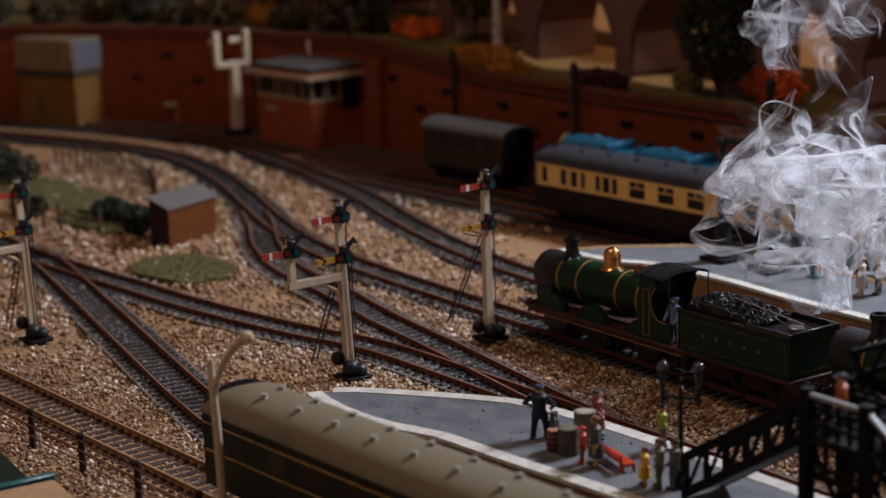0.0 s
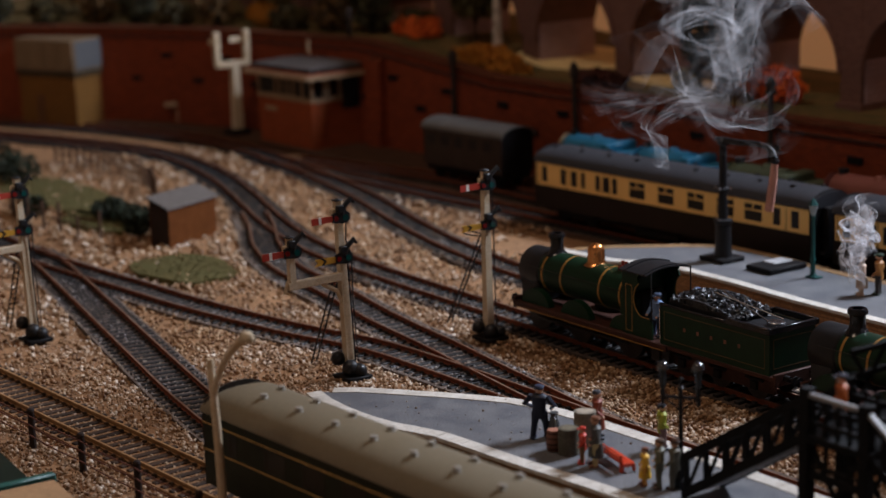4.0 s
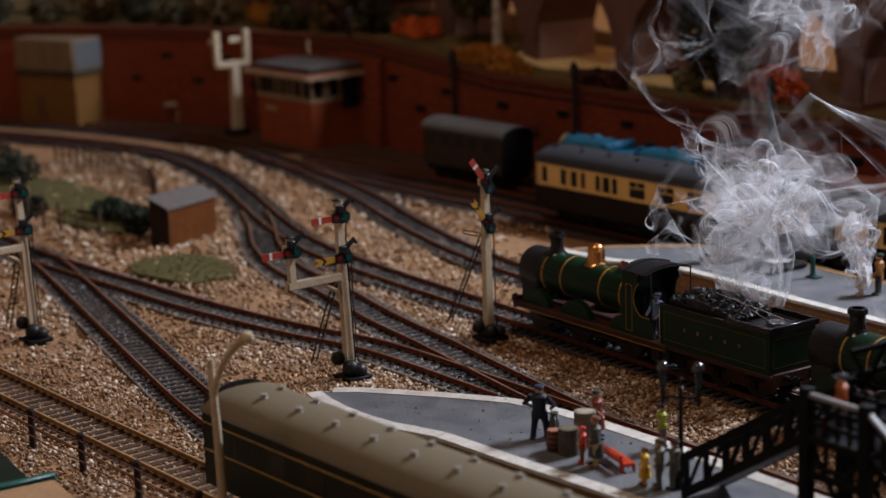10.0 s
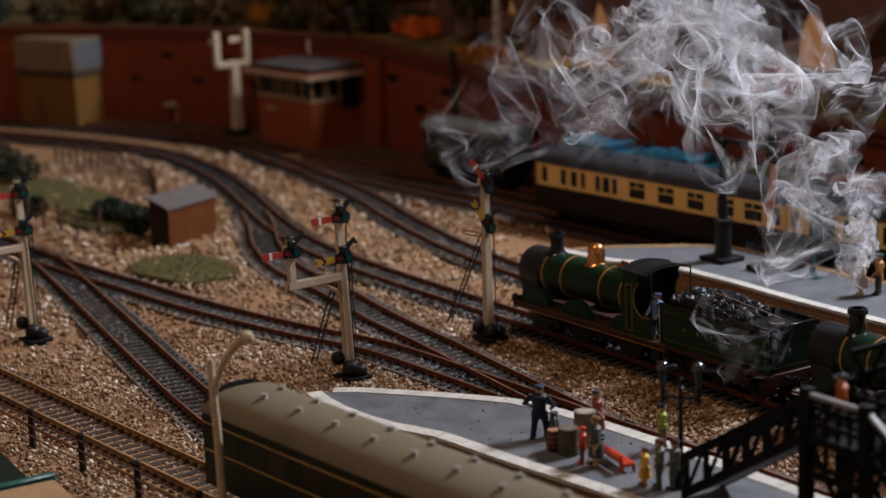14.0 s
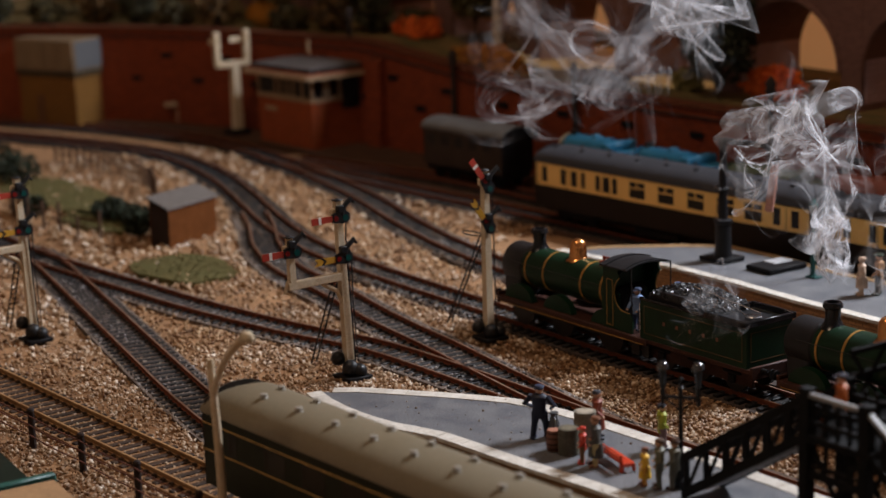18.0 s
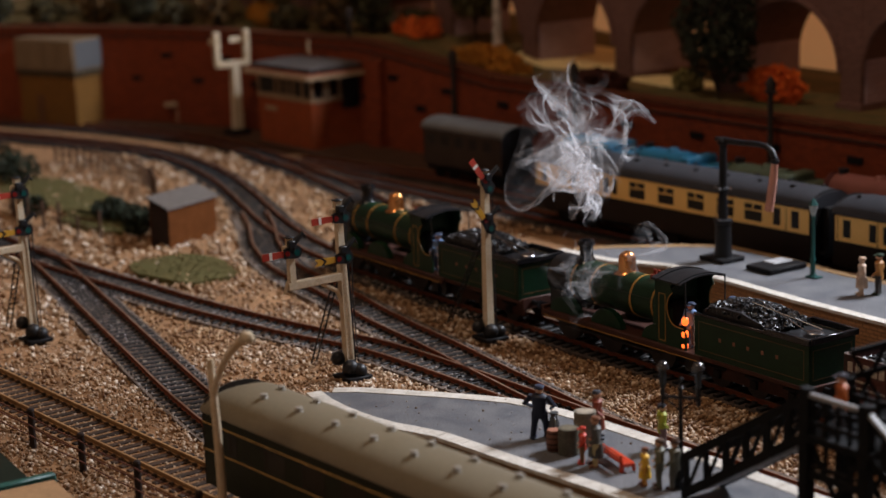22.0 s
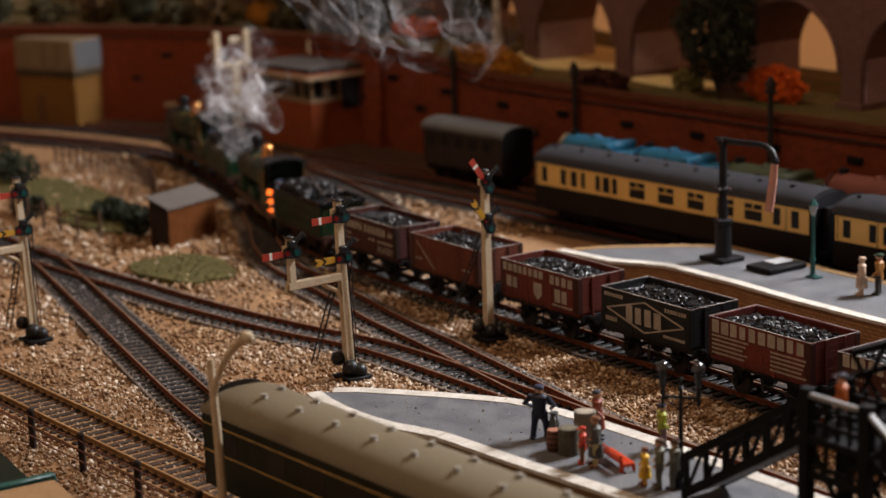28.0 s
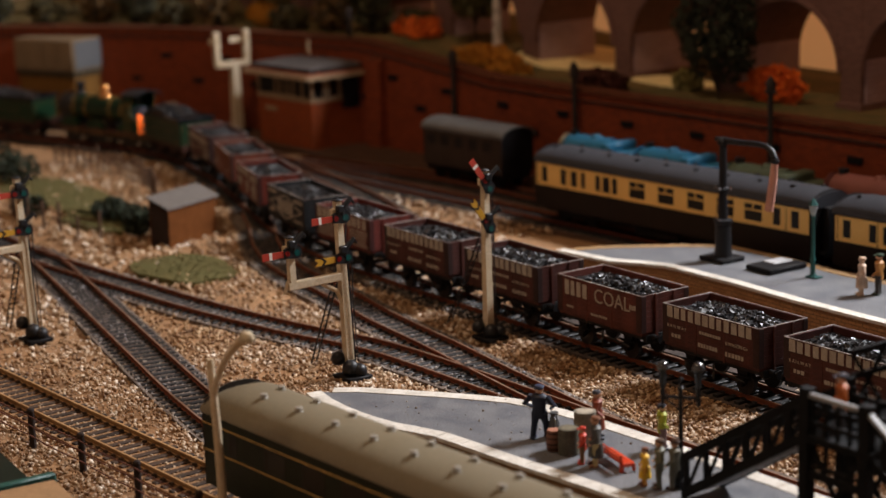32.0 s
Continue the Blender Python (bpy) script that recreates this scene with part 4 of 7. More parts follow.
def build_train():
    g = "dark green steam locomotive with copper dome"
    l1 = locomotive(g + " leading the train")
    l2 = locomotive(g + " and a glowing firebox")
    glow = ember("firebox_glow")
    for z0, z1 in ((14.6, 18.2), (20.0, 24.5), (26.5, 31.0)):
        part("fire_glow", Mesh().box(56.0, -14.4, z0, 59.6, -11.0, z1, 1.2), glow, l2, "glowing orange firelight")
    TRAIN.extend([(l1, 1.0, 37), (l2, 217.0, 37)])
    for k, off in ((0, 0), (1, 216)):
        t = tender("dark green tender heaped with coal", 11 + k)
        TRAIN.append((t, off + 106, 25))
        blue = figure("driver_figure", (0, 0, 0), 22, ((0.18, 0.28, 0.50), (0.05, 0.07, 0.14), (0.5, 0.3, 0.2), (0.06, 0.08, 0.14)), "small model figure in blue overalls on the footplate", arm=0.6)
        TRAIN.append((blue, off + 57.5, 0.5, (0, -7.5, 15.2)))
        f2 = figure("driver_figure", (0, 0, 0), 22, ((0.13, 0.18, 0.30), (0.05, 0.07, 0.14), (0.5, 0.3, 0.2), (0.06, 0.08, 0.14)), "small model figure in blue overalls on the footplate", arm=0.4)
        TRAIN.append((f2, off + 68.5, 0.5, (0, 9.5, 17.2)))
    maroon, red, brown, blk = (0.075, 0.020, 0.014), (0.15, 0.026, 0.015), (0.16, 0.042, 0.022), (0.016, 0.016, 0.018)
    first = 382 + 33.5
    spec = [(0, "maroon", maroon, "maroon open wagon with cream lettering, full of coal"), (82.5, "brown", brown, "plain red-brown open wagon half full of coal"), (171, "red", red, "dark red open wagon with cream lettering and coal"),
            (257, "black", blk, "black open wagon with a cream diamond sign and coal"), (337, "crimson", (0.15, 0.026, 0.018), "dark red open wagon covered in cream lettering, with coal"), (420, "maroon", maroon, "maroon open wagon with cream lettering and coal"),
            (503, "maroon", maroon, "maroon open wagon with cream lettering and coal"), (587, "rust", (0.115, 0.03, 0.02), "rust-brown open wagon with large cream lettering and coal"), (670, "maroon", maroon, "maroon open wagon with cream lettering and coal"), (753, "maroon", maroon, "maroon open wagon with cream lettering and coal"),
            (836, "maroon", maroon, "maroon open wagon with cream lettering and coal")]
    for k, (off, key, col, label) in enumerate(spec):
        w = wagon(key, col, label, 30 + k)
        TRAIN.append((w, first + off, 18))
        if k == 0:
            lettering(w, -31, 28.6, 27, 4.6, 6, LETTER), lettering(w, -2.5, 28.2, 25, 4.8, 6, LETTER)
            lettering(w, 24.5, 29, 5, 2.6, 3, LETTER)
            lettering(w, -29, 24.5, 11, 1.2, 9, LETTER), lettering(w, -29, 21.5, 20, 1.0, 14, LETTER), lettering(w, 2, 24.2, 8, 1.2, 6, LETTER)
            lettering(w, 12.5, 23.8, 17, 1.6, 10, LETTER), text_part(w, "RUGBY", 5.4, 12.5, 18.2)
        elif k == 1:
            part("diagonal_stripe", Mesh().slab([(-27, 32.5), (-26, 32.5), (-9, 18.5), (-10, 18.5)], -15.9, -16.1), LETTER, w)
            lettering(w, -28, 22, 6, 1.0, 5, LETTER), lettering(w, 18, 22.3, 8, 1.0, 6, LETTER)
        elif k == 2:
            lettering(w, -31, 30.6, 36, 4.2, 8, LETTER), lettering(w, 10, 29.6, 20, 4.8, 4, LETTER)
            for (x, z, ww, hh) in ((-28, 22, 11, 6), (14, 20.5, 12, 7)):
                lettering(w, x, z, ww, hh, 2, LETTER)
            part("crest", Mesh().slab([(-4, 28), (3, 28), (3, 22), (-0.5, 18.6), (-4, 22)], -15.9, -16.1), LETTER, w)
            lettering(w, 12, 18.2, 17, 1.2, 9, LETTER)
        elif k == 3:
            d = Mesh()
            P = [(-29, 26.0), (0, 33.6), (29, 26.0), (0, 18.0)]
            for a, b in zip(P, P[1:] + P[:1]):
                v = Vector((b[0] - a[0], b[1] - a[1])).normalized()
                q = Vector((-v.y, v.x)) * 0.4
                d.slab([(a[0] - q.x, a[1] - q.y), (b[0] - q.x, b[1] - q.y), (b[0] + q.x, b[1] + q.y), (a[0] + q.x, a[1] + q.y)], -15.85, -16.15)
            part("diamond_sign", d, LETTER, w)
            lettering(w, -14, 21.6, 28, 8.6, 4, LETTER, y=-16.1), lettering(w, -31, 32.2, 15, 2.0, 7, LETTER), lettering(w, 15, 31.6, 16, 2.0, 8, LETTER), lettering(w, 14, 18.6, 16, 1.4, 10, LETTER)
            lettering(w, -30, 19.5, 9, 2.2, 5, LETTER)
        elif k == 4:
            lettering(w, -31, 29.0, 62, 6.2, 10, LETTER)
            for r_ in range(5):
                lettering(w, -31, 27.0 - 2.1 * r_, 25 - (r_ * 7) % 5, 1.0, 21, LETTER), lettering(w, 8, 26.5 - 2.1 * r_, 23 - (r_ * 5) % 4, 1.0, 19, LETTER)
            part("crest", Mesh().slab([(-4, 24), (3, 24), (3, 19), (-4, 19)], -15.9, -16.1), wagon_paint("red", red), w)
        elif k == 7:
            lettering(w, -27, 26.8, 19, 7.8, 4, LETTER)
            text_part(w, "COAL", 10.6, -3.5, 26.6), lettering(w, 24.5, 28.0, 5, 2.4, 3, LETTER)
            lettering(w, -26, 20, 6, 1.2, 5, LETTER), lettering(w, -6, 19, 13, 1.3, 8, LETTER)
        else:
            lettering(w, -30, 30.2, 60, 5.6, 12, LETTER)
            text_part(w, "R A I L W A Y", 2.3, -30, 25.2), lettering(w, -7, 25.8, 15, 1.5, 8, LETTER), text_part(w, "& WAGON Co", 2.3, 11, 24.2)
            lettering(w, -27, 20.5, 7, 1.8, 3, LETTER), lettering(w, -8, 19.3, 14, 2.0, 7, LETTER), lettering(w, 11, 18.6, 13, 2.2, 6, LETTER)


def train_motion():
    for it in TRAIN:
        ob, back, half = it[:3]
        off = pose(*(v * MM for v in it[3])) if len(it) > 3 else Matrix()
        walk(ob, [(t, rail_pose(dome_at(t) + back, half) @ off) for t in TIMES])
    spin = [0, 1, 2, 3, 16] + [16.5 + 0.1 * i for i in range(115)] + [28.0 + 0.08 * i for i in range(1, 51)]
    for rod, phase in RODS:
        rows = []
        for t in spin:
            a = phase + (dome_at(t) + 4) / 10.2
            rows.append((t, Matrix.Translation((-3.0 * MM * math.cos(a), 0, 3.0 * MM * math.sin(a)))))
        walk(rod, rows)
    for w, r in WHEELS:
        base = w.matrix_basis.translation.copy()
        walk(w, [(t, Matrix.Translation(base) @ pose(0, 0, 0, 0, -math.degrees(-(dome_at(t) + 4) / r), 0)) for t in spin])
# ---------------------------------------------------------------- signals
ARMS = []


def signal_arm(parent, x, y, z, length, material, notch, raised=0.0):
    """A lower-quadrant blade along -y with spectacle, pivoting about x."""
    L = length
    end = [(-L, 1.75), (-L + 1.8, 0), (-L, -1.75)] if notch else [(-L, 1.75), (-L, -1.75)]
    blade = [(0, 1.4)] + end + [(0, -1.4)]
    arm = part("arm", Mesh().slab(blade, -0.3, 0.3, "yz"), material, parent, at=(x, y, z), rot=(-raised, 0, 0))
    stripe = Mesh()
    if notch:
        stripe.slab([(-L + 4.8, 1.75), (-L + 6.8, 0), (-L + 4.8, -1.75), (-L + 3.4, -1.75), (-L + 5.4, 0), (-L + 3.4, 1.75)], -0.4, 0.4, "yz")
        part("chevron", stripe, M["black"], arm)
    else:
        stripe.box(-0.4, -L + 3.8, -1.72, 0.4, -L + 5.4, 1.72)
        part("stripe", stripe, M["white"], arm)
    sp = Mesh().slab([(-4.6, 2.3), (-1.0, 3.2), (3.4, 3.4), (5.4, 1.4), (5.4, -1.4), (3.4, -3.2), (-0.5, -2.8), (-4.6, -2.2)], -0.55, 0.55, "yz")
    part("spectacle", sp, M["black"], arm)
    part("red_lens", Mesh().cyl((-0.8, -2.8, 0), (0.8, -2.8, 0), 1.35, n=14), M["glass_red"], arm)
    part("green_lens", Mesh().cyl((-0.8, 2.6, -0.2), (0.8, 2.6, -0.2), 1.6, n=14), M["glass_green"], arm)
    part("lamp_bracket", Mesh().tube([(x - 0.4, y + 1, z + 1), (x - 0.2, y + 2.2, z + 5), (x - 0.2, y + 7.0, z + 8.6), (x - 0.2, y + 8.4, z + 6.2)], [1.3, 1.5, 1.3, 0.7], 8).box(x - 1.8, y - 1.6, z + 2.4, x + 1.2, y + 2.2, z + 6.0, 0.4), M["black"], parent)
    return arm


def ladder(parent, p, q, w=3.0, rungs=16):
    p, q = Vector(p), Vector(q)
    side = Vector((0, 1, 0)) * w / 2
    for sgn in (-1, 1):
        part("ladder_rail", Mesh().cyl(p + side * sgn, q + side * sgn, 0.42, n=6), M["black"], parent)
    for k in range(1, rungs):
        c = p.lerp(q, k / rungs)
        part("rung", Mesh().cyl(c - side, c + side, 0.3, n=5), M["black"], parent)


def finial(parent, x, y, z):
    part("finial", Mesh().box(x - 2.2, y - 2.2, z, x + 2.2, y + 2.2, z + 0.8, 0.3).lathe([(1.5, z + 0.7), (0.9, z + 1.2), (0.2, z + 1.5)], (x, y, 0), "z", 10), M["black"], parent)
    part("lamp_case", Mesh().box(x - 1.4, y - 3.9, z - 7.4, x + 1.4, y - 1.4, z - 3.6, 0.4), M["cream_post"], parent)


def weights(parent, where):
    for x, y, z, r in where:
        part("balance_weight", Mesh().lathe([(max(0.1, r * math.sin(math.pi * k / 12)), -r * math.cos(math.pi * k / 12)) for k in range(13)], (x, y, z), "z", 24), M["black"], parent)


def post(h, r0=2.2, r1=1.6):
    m = Mesh()
    a, b = r0, r1
    vs = [(-a, -a, 0), (a, -a, 0), (a, a, 0), (-a, a, 0), (-b, -b, h), (b, -b, h), (b, b, h), (-b, b, h)]
    m.add(vs, [(0, 1, 5, 4), (1, 2, 6, 5), (2, 3, 7, 6), (3, 0, 4, 7), (4, 5, 6, 7), (3, 2, 1, 0)])
    return m


def bracket_signal(x, y, lean, label):
    s = root("bracket_signal", x, y, -2, label=label, category="signal", group="semaphore signals")
    s.matrix_basis = s.matrix_basis @ pose(0, 0, 0, lean[0], lean[1], 0)
    part("post", post(90), M["cream_post"], s)
    finial(s, 0, 0, 90)
    signal_arm(s, 3.0, -0.5, 82, 16.6, M["red_arm"], False)
    signal_arm(s, 3.0, -0.5, 61.5, 16.6, M["yellow_arm"], True)
    part("bracket_beam", Mesh().box(-1.9, -32, 50, 1.9, 0, 54, 0.4), M["cream_post"], s)
    part("bracket_brace", Mesh().tube([(0, -1, 38), (0, -4, 45), (0, -12, 50)], 1.2, 8), M["cream_post"], s)
    part("scroll", Mesh().tube([(0, -31, 55), (0, -32.6, 52), (0, -33.4, 49), (0, -31.5, 48.4)], 0.8, 7).tube([(0, 1.5, 40), (0, 0.6, 46), (0, 2.6, 49)], 0.9, 7), M["cream_post"], s)
    part("doll_post", Mesh().add([(-1.7, -30.7, 53), (1.7, -30.7, 53), (1.7, -27.3, 53), (-1.7, -27.3, 53), (-1.4, -30.4, 76), (1.4, -30.4, 76), (1.4, -27.6, 76), (-1.4, -27.6, 76)], [(0, 1, 5, 4), (1, 2, 6, 5), (2, 3, 7, 6), (3, 0, 4, 7), (4, 5, 6, 7), (3, 2, 1, 0)]), M["cream_post"], s)
    finial(s, 0, -29, 76)
    signal_arm(s, 2.6, -29.4, 69, 16.6, M["red_arm"], False)
    ladder(s, (-34, -1, 0.5), (-4, 0, 54), 3.0, 17)
    part("wire", Mesh().tube([(1, 5, 0), (1, 4.5, 40), (1.2, 5.4, 62), (1, 3, 70), (0.6, 4.5, 86)], 0.32, 6), M["black"], s)
    part("operating_rod", Mesh().cyl((2.8, 2.2, 0), (2.6, 2.2, 62), 0.35, n=5), M["black"], s)
    weights(s, ((-3, -4.5, 9.5, 3.7), (3.6, -1.5, 5.0, 4.4), (6.5, 2.0, 3.6, 3.8)))
    part("base_plate", Mesh().box(-6, -7, -0.8, 11, 7, 1.4, 0.4), M["matt_black"], s)
    return s


def home_signal():
    s = root("semaphore_signal", -64, -36, -2, label="cream semaphore signal post with red and yellow arms", category="signal", group="semaphore signals")
    part("post", post(91), M["cream_post"], s)
    finial(s, 0, 0, 91)
    red = signal_arm(s, 3.0, -0.5, 84, 17.5, M["red_arm"], False)
    yel = signal_arm(s, 3.0, -0.5, 62.5, 17.5, M["yellow_arm"], True)
    ARMS.extend([(red, 6.02, 6.4), (yel, 7.38, 7.62)])
    ladder(s, (-38, 1, 1.0), (-4, 0, 55), 3.0, 18)
    part("ladder_hoop", Mesh().tube([(-3 + 5 * math.cos(a) * 1.6 - 7, 3.2 * math.sin(a) - 2, 56) for a in [2 * math.pi * k / 14 for k in range(15)]], 0.4, 6), M["black"], s)
    part("wire", Mesh().tube([(1, 4.6, 0), (1, 4.2, 40), (1.0, 4.4, 60), (0.8, 3.6, 84)], 0.3, 6), M["black"], s)
    weights(s, ((-3, -4.6, 6.0, 3.6), (3.5, -1.0, 4.0, 4.2), (4.6, 4.0, 3.8, 3.4)))
    part("base_plate", Mesh().box(-6, -7, -0.8, 9, 7, 1.4, 0.4), M["matt_black"], s)


def arm_motion():
    for arm, t0, t1 in ARMS:
        b = arm.matrix_basis.translation.copy()
        at_ = lambda deg: Matrix.Translation(b) @ pose(0, 0, 0, -deg, 0, 0)
        walk(arm, [(0, at_(0)), (t0 - 0.05, at_(0)), (t0 + 0.6 * (t1 - t0), at_(30)), (t1, at_(58)), (t1 + 0.1, at_(54)), (t1 + 0.25, at_(55)), (32, at_(55))])


# ---------------------------------------------------------------- coaches
def coach(label, x, y, rz, L, body, roof_mat, style):
    """A bogie coach; local x along it, z = 0 at the rails."""
    c = root("railway_coach", x, y, 0, rz, label, "coach", "parked coaches")
    H, W = L / 2, 17.0
    n = 18
    arc = [(-W * math.cos(math.pi * k / n), 40.5 + 10.0 * math.sin(math.pi * k / n) ** 0.9) for k in range(n + 1)]
    for sgn in (-1, 1):
        lower = Mesh().box(-H, sgn * (W - 1.2), 10.5, H, sgn * W, 25.2, 0.15)
        upper = Mesh().box(-H, sgn * (W - 1.2), 25.4, H, sgn * (W - 0.05), 40.5, 0.15)
        part("lower_side", lower, body[0], c)
        up = part("upper_side", upper, body[1], c)
        if style == "cream":
            k = 0
            for x0, w, two in ((-115, 5.5, 0), (-96, 5, 0), (-86, 6, 0), (-76, 4, 0), (-62, 4.5, 0), (-55, 6, 0), (-46, 4.5, 0), (-30, 14, 1), (-4, 14, 1), (22, 14, 1), (47, 14, 1), (70, 14, 1), (93, 5.5, 0), (107, 6, 0)):
                fr = part("window", Mesh().box(x0, sgn * (W - 0.2), 28.0, x0 + w, sgn * (W + 0.05), 38.4, 0.1), M["coach_glass"], up)
                if two:
                    part("window_bar", Mesh().box(x0, sgn * (W + 0.05), 34.2, x0 + w, sgn * (W + 0.3), 35.0).box(x0 + w / 2 - 0.4, sgn * (W + 0.05), 35, x0 + w / 2 + 0.4, sgn * (W + 0.3), 38.4), body[1], fr)
            for x0 in (-90, -49, 103, -119, 60):
                part("door_line", Mesh().box(x0, sgn * (W - 0.1), 12, x0 + 0.4, sgn * (W + 0.1), 40), body[2], c)
        else:
            for z in (25.2, 36.6):
                part("gold_line", Mesh().box(-H, sgn * (W - 0.1), z, H, sgn * (W + 0.18), z + 0.5), M["gold_line"], c)
            for x0 in (-108, -82, -56, -30, -4, 22, 48, 74, 98):
                fr = part("window", Mesh().box(x0, sgn * (W - 0.2), 26.6, x0 + (7 if x0 in (-108, 98) else 15), sgn * (W + 0.08), 35.8, 0.1), M["coach_glass"], up)
                part("curtain", Mesh().box(x0 + 1, sgn * (W + 0.08), 27, x0 + 3, sgn * (W + 0.15), 35.5), body[2], fr)
    for sx in (-1, 1):
        endp = [(-W, 10.5), (-W, 40.5)] + arc[1:-1] + [(W, 40.5), (W, 10.5)]
        part("end_wall", Mesh().slab(endp, sx * (H - 1.2), sx * (H + 0.1), "yz"), body[2], c)
        part("gangway", Mesh().box(sx * H, -6.5, 12, sx * (H + 4.5), 6.5, 41, 0.8), M["matt_black"], c)
        buffers(c, sx * (H - 1), sx, M["matt_black"])
    r = Mesh()
    out = [(y * 1.03, z + 0.5) for y, z in arc]
    rng = [(-H - 1.0) + (2 * H + 2.0) * k / 24 for k in range(25)]
    vs, fs = [], []
    for x0 in rng:
        end = max(0.0, (abs(x0) - (H - 9)) / 10)
        drop = (end ** 2) * 4.5 if style != "cream" else (end ** 2) * 2.0
        vs += [(x0, y, 40.5 + (z - 40.5) * (1 - drop / 14)) for y, z in out]
    nn = len(out)
    for a in range(len(rng) - 1):
        for b in range(nn - 1):
            fs.append((a * nn + b, a * nn + b + 1, (a + 1) * nn + b + 1, (a + 1) * nn + b))
    fs += [tuple(range(nn)), tuple(range((len(rng) - 1) * nn, len(rng) * nn))[::-1]]
    r.add(vs, fs)
    rf = part("roof", r, roof_mat, c)
    vent = Mesh().lathe([(1.7, -0.6), (1.7, 0.4), (1.2, 1.0), (1.6, 1.2), (1.5, 1.9), (0.2, 2.4)], (0, 0, 0), "z", 12).data("roof_vent", [M["vent_grey"] if style != "cream" else M["black"]])
    if style == "cream":
        for k in range(18):
            part("roof_vent", vent, None, rf, at=(-112 + 13.2 * k, 6 if k % 2 else -6.5, 49.4))
    else:
        for k in range(10):
            for yy in (-5.6, 5.6):
                part("roof_vent", vent, None, rf, at=(-97 + 24.2 * k - (4 if yy > 0 else 0), yy, 50.2))
    part("underframe", Mesh().box(-H + 6, -12, 7.5, H - 6, 12, 10.5).box(-30, -13, 3, 10, -10, 8, 0.5).box(15, 9, 3, 45, 13, 8, 0.5), M["matt_black"], c)
    for sx in (-1, 1):
        bg = part("bogie", Mesh().box(sx * 88 - 18, -11.6, 4.5, sx * 88 + 18, -10.4, 8.5, 0.3).box(sx * 88 - 18, 10.4, 4.5, sx * 88 + 18, 11.6, 8.5, 0.3).box(sx * 88 - 4, -11, 5, sx * 88 + 4, 11, 8), M["matt_black"], c)
        for dx in (-13, 13):
            part("wheel", Mesh().lathe([(6.2, -9.6), (6.2, -7.4), (1.2, -7.2), (1.2, 7.2), (6.2, 7.4), (6.2, 9.6)], (sx * 88 + dx, 0, 6.2), "y", 20), M["matt_black"], bg)
    return c


def small_engine(name, label, x, y, rz, L, paint, top, group, front):
    """A parked engine seen only over other trains: boiler, cab, frame, wheels."""
    e = root(name, x, y, 0, rz, label, "locomotive", group)
    H = L / 2
    part("boiler", Mesh().lathe([(0.2, -H), (6, -H + 1), (9.2, -H + 4), (9.6, -H + 10), (9.8, H * 0.35)], (0, 0, top - 9.8), "x", 24), paint, e)
    part("cab", Mesh().box(H * 0.35, -14, 12, H * 0.62, 14, top - 1, 1.5), paint, e)
    part("tender_body", Mesh().box(H * 0.66, -14, 12, H, 14, top - 6, 1.5), paint, e)
    part("dome", Mesh().lathe([(5, top - 1.5), (4, top), (3.2, top + 1.2), (0.2, top + 1.8)], (-H * 0.15, 0, 0), "z", 16), paint, e)
    part("chimney", Mesh().lathe([(3.6, top - 2), (3, top), (3.4, top + 2.5), (2.4, top + 2.7)], (-H + 8, 0, 0), "z", 16), M["black"], e)
    part("smokebox_front", Mesh().lathe([(0.2, -0.6), (8.8, -0.4), (9.3, 0.8)], (-H - 0.4, 0, top - 9.8), "x", 24), front, e)
    part("frame", Mesh().box(-H, -14, 9, H, 14, 12.4, 0.5), M["matt_black"], e)
    for k in range(5):
        part("wheel", Mesh().lathe([(7.5, -9.6), (7.5, -7.4), (1.2, -7.2), (1.2, 7.2), (7.5, 7.4), (7.5, 9.6)], (-H + 15 + k * (L - 30) / 4, 0, 7.5), "y", 18), M["matt_black"], e)
    return e


def van(x, y, rz):
    v = root("bogie_van", x, y, 0, rz, "dark brown goods van with a grey roof", "van", "parked coaches")
    H, W = 45, 16
    b = mat("van_brown", (0.045, 0.026, 0.018), 0.6, vary=0.3, blotch=20)
    g = mat("van_roof_grey", (0.13, 0.125, 0.12), 0.6, vary=0.2, blotch=20)
    for sgn in (-1, 1):
        part("side", Mesh().box(-H, sgn * (W - 1), 11, H, sgn * W, 39, 0.2), b, v)
        for x0 in (-40, -24, -8, 8, 24):
            part("window", Mesh().box(x0, sgn * W, 27, x0 + 9, sgn * (W + 0.15), 35, 0.05), M["coach_glass"], v)
        for x0 in (-44, -27, -11, 5, 21, 37):
            part("rib", Mesh().box(x0, sgn * W, 11, x0 + 1, sgn * (W + 0.4), 39), b, v)
    n = 14
    arc = [(-17 * math.cos(math.pi * k / n), 39 + 7.5 * math.sin(math.pi * k / n)) for k in range(n + 1)]
    for sx in (-1, 1):
        part("end", Mesh().slab([(-W, 11), (-W, 39)] + [(y_ * 0.94, z_ - 0.3) for y_, z_ in arc[1:-1]] + [(W, 39), (W, 11)], sx * (H - 1), sx * H, "yz"), M["matt_black"], v)
    part("roof", Mesh().slab(arc + [(y_ * 0.95, z_ - 1) for y_, z_ in arc[::-1]], -H - 1.5, H + 1.5, "yz"), g, v)
    part("underframe", Mesh().box(-H, -13, 7, H, 13, 11), M["matt_black"], v)
    for k in (-34, -18, 18, 34):
        part("wheel", Mesh().lathe([(6.2, -9.6), (6.2, -7.4), (1.2, -7.2), (1.2, 7.2), (6.2, 7.4), (6.2, 9.6)], (k, 0, 6.2), "y", 18), M["matt_black"], v)


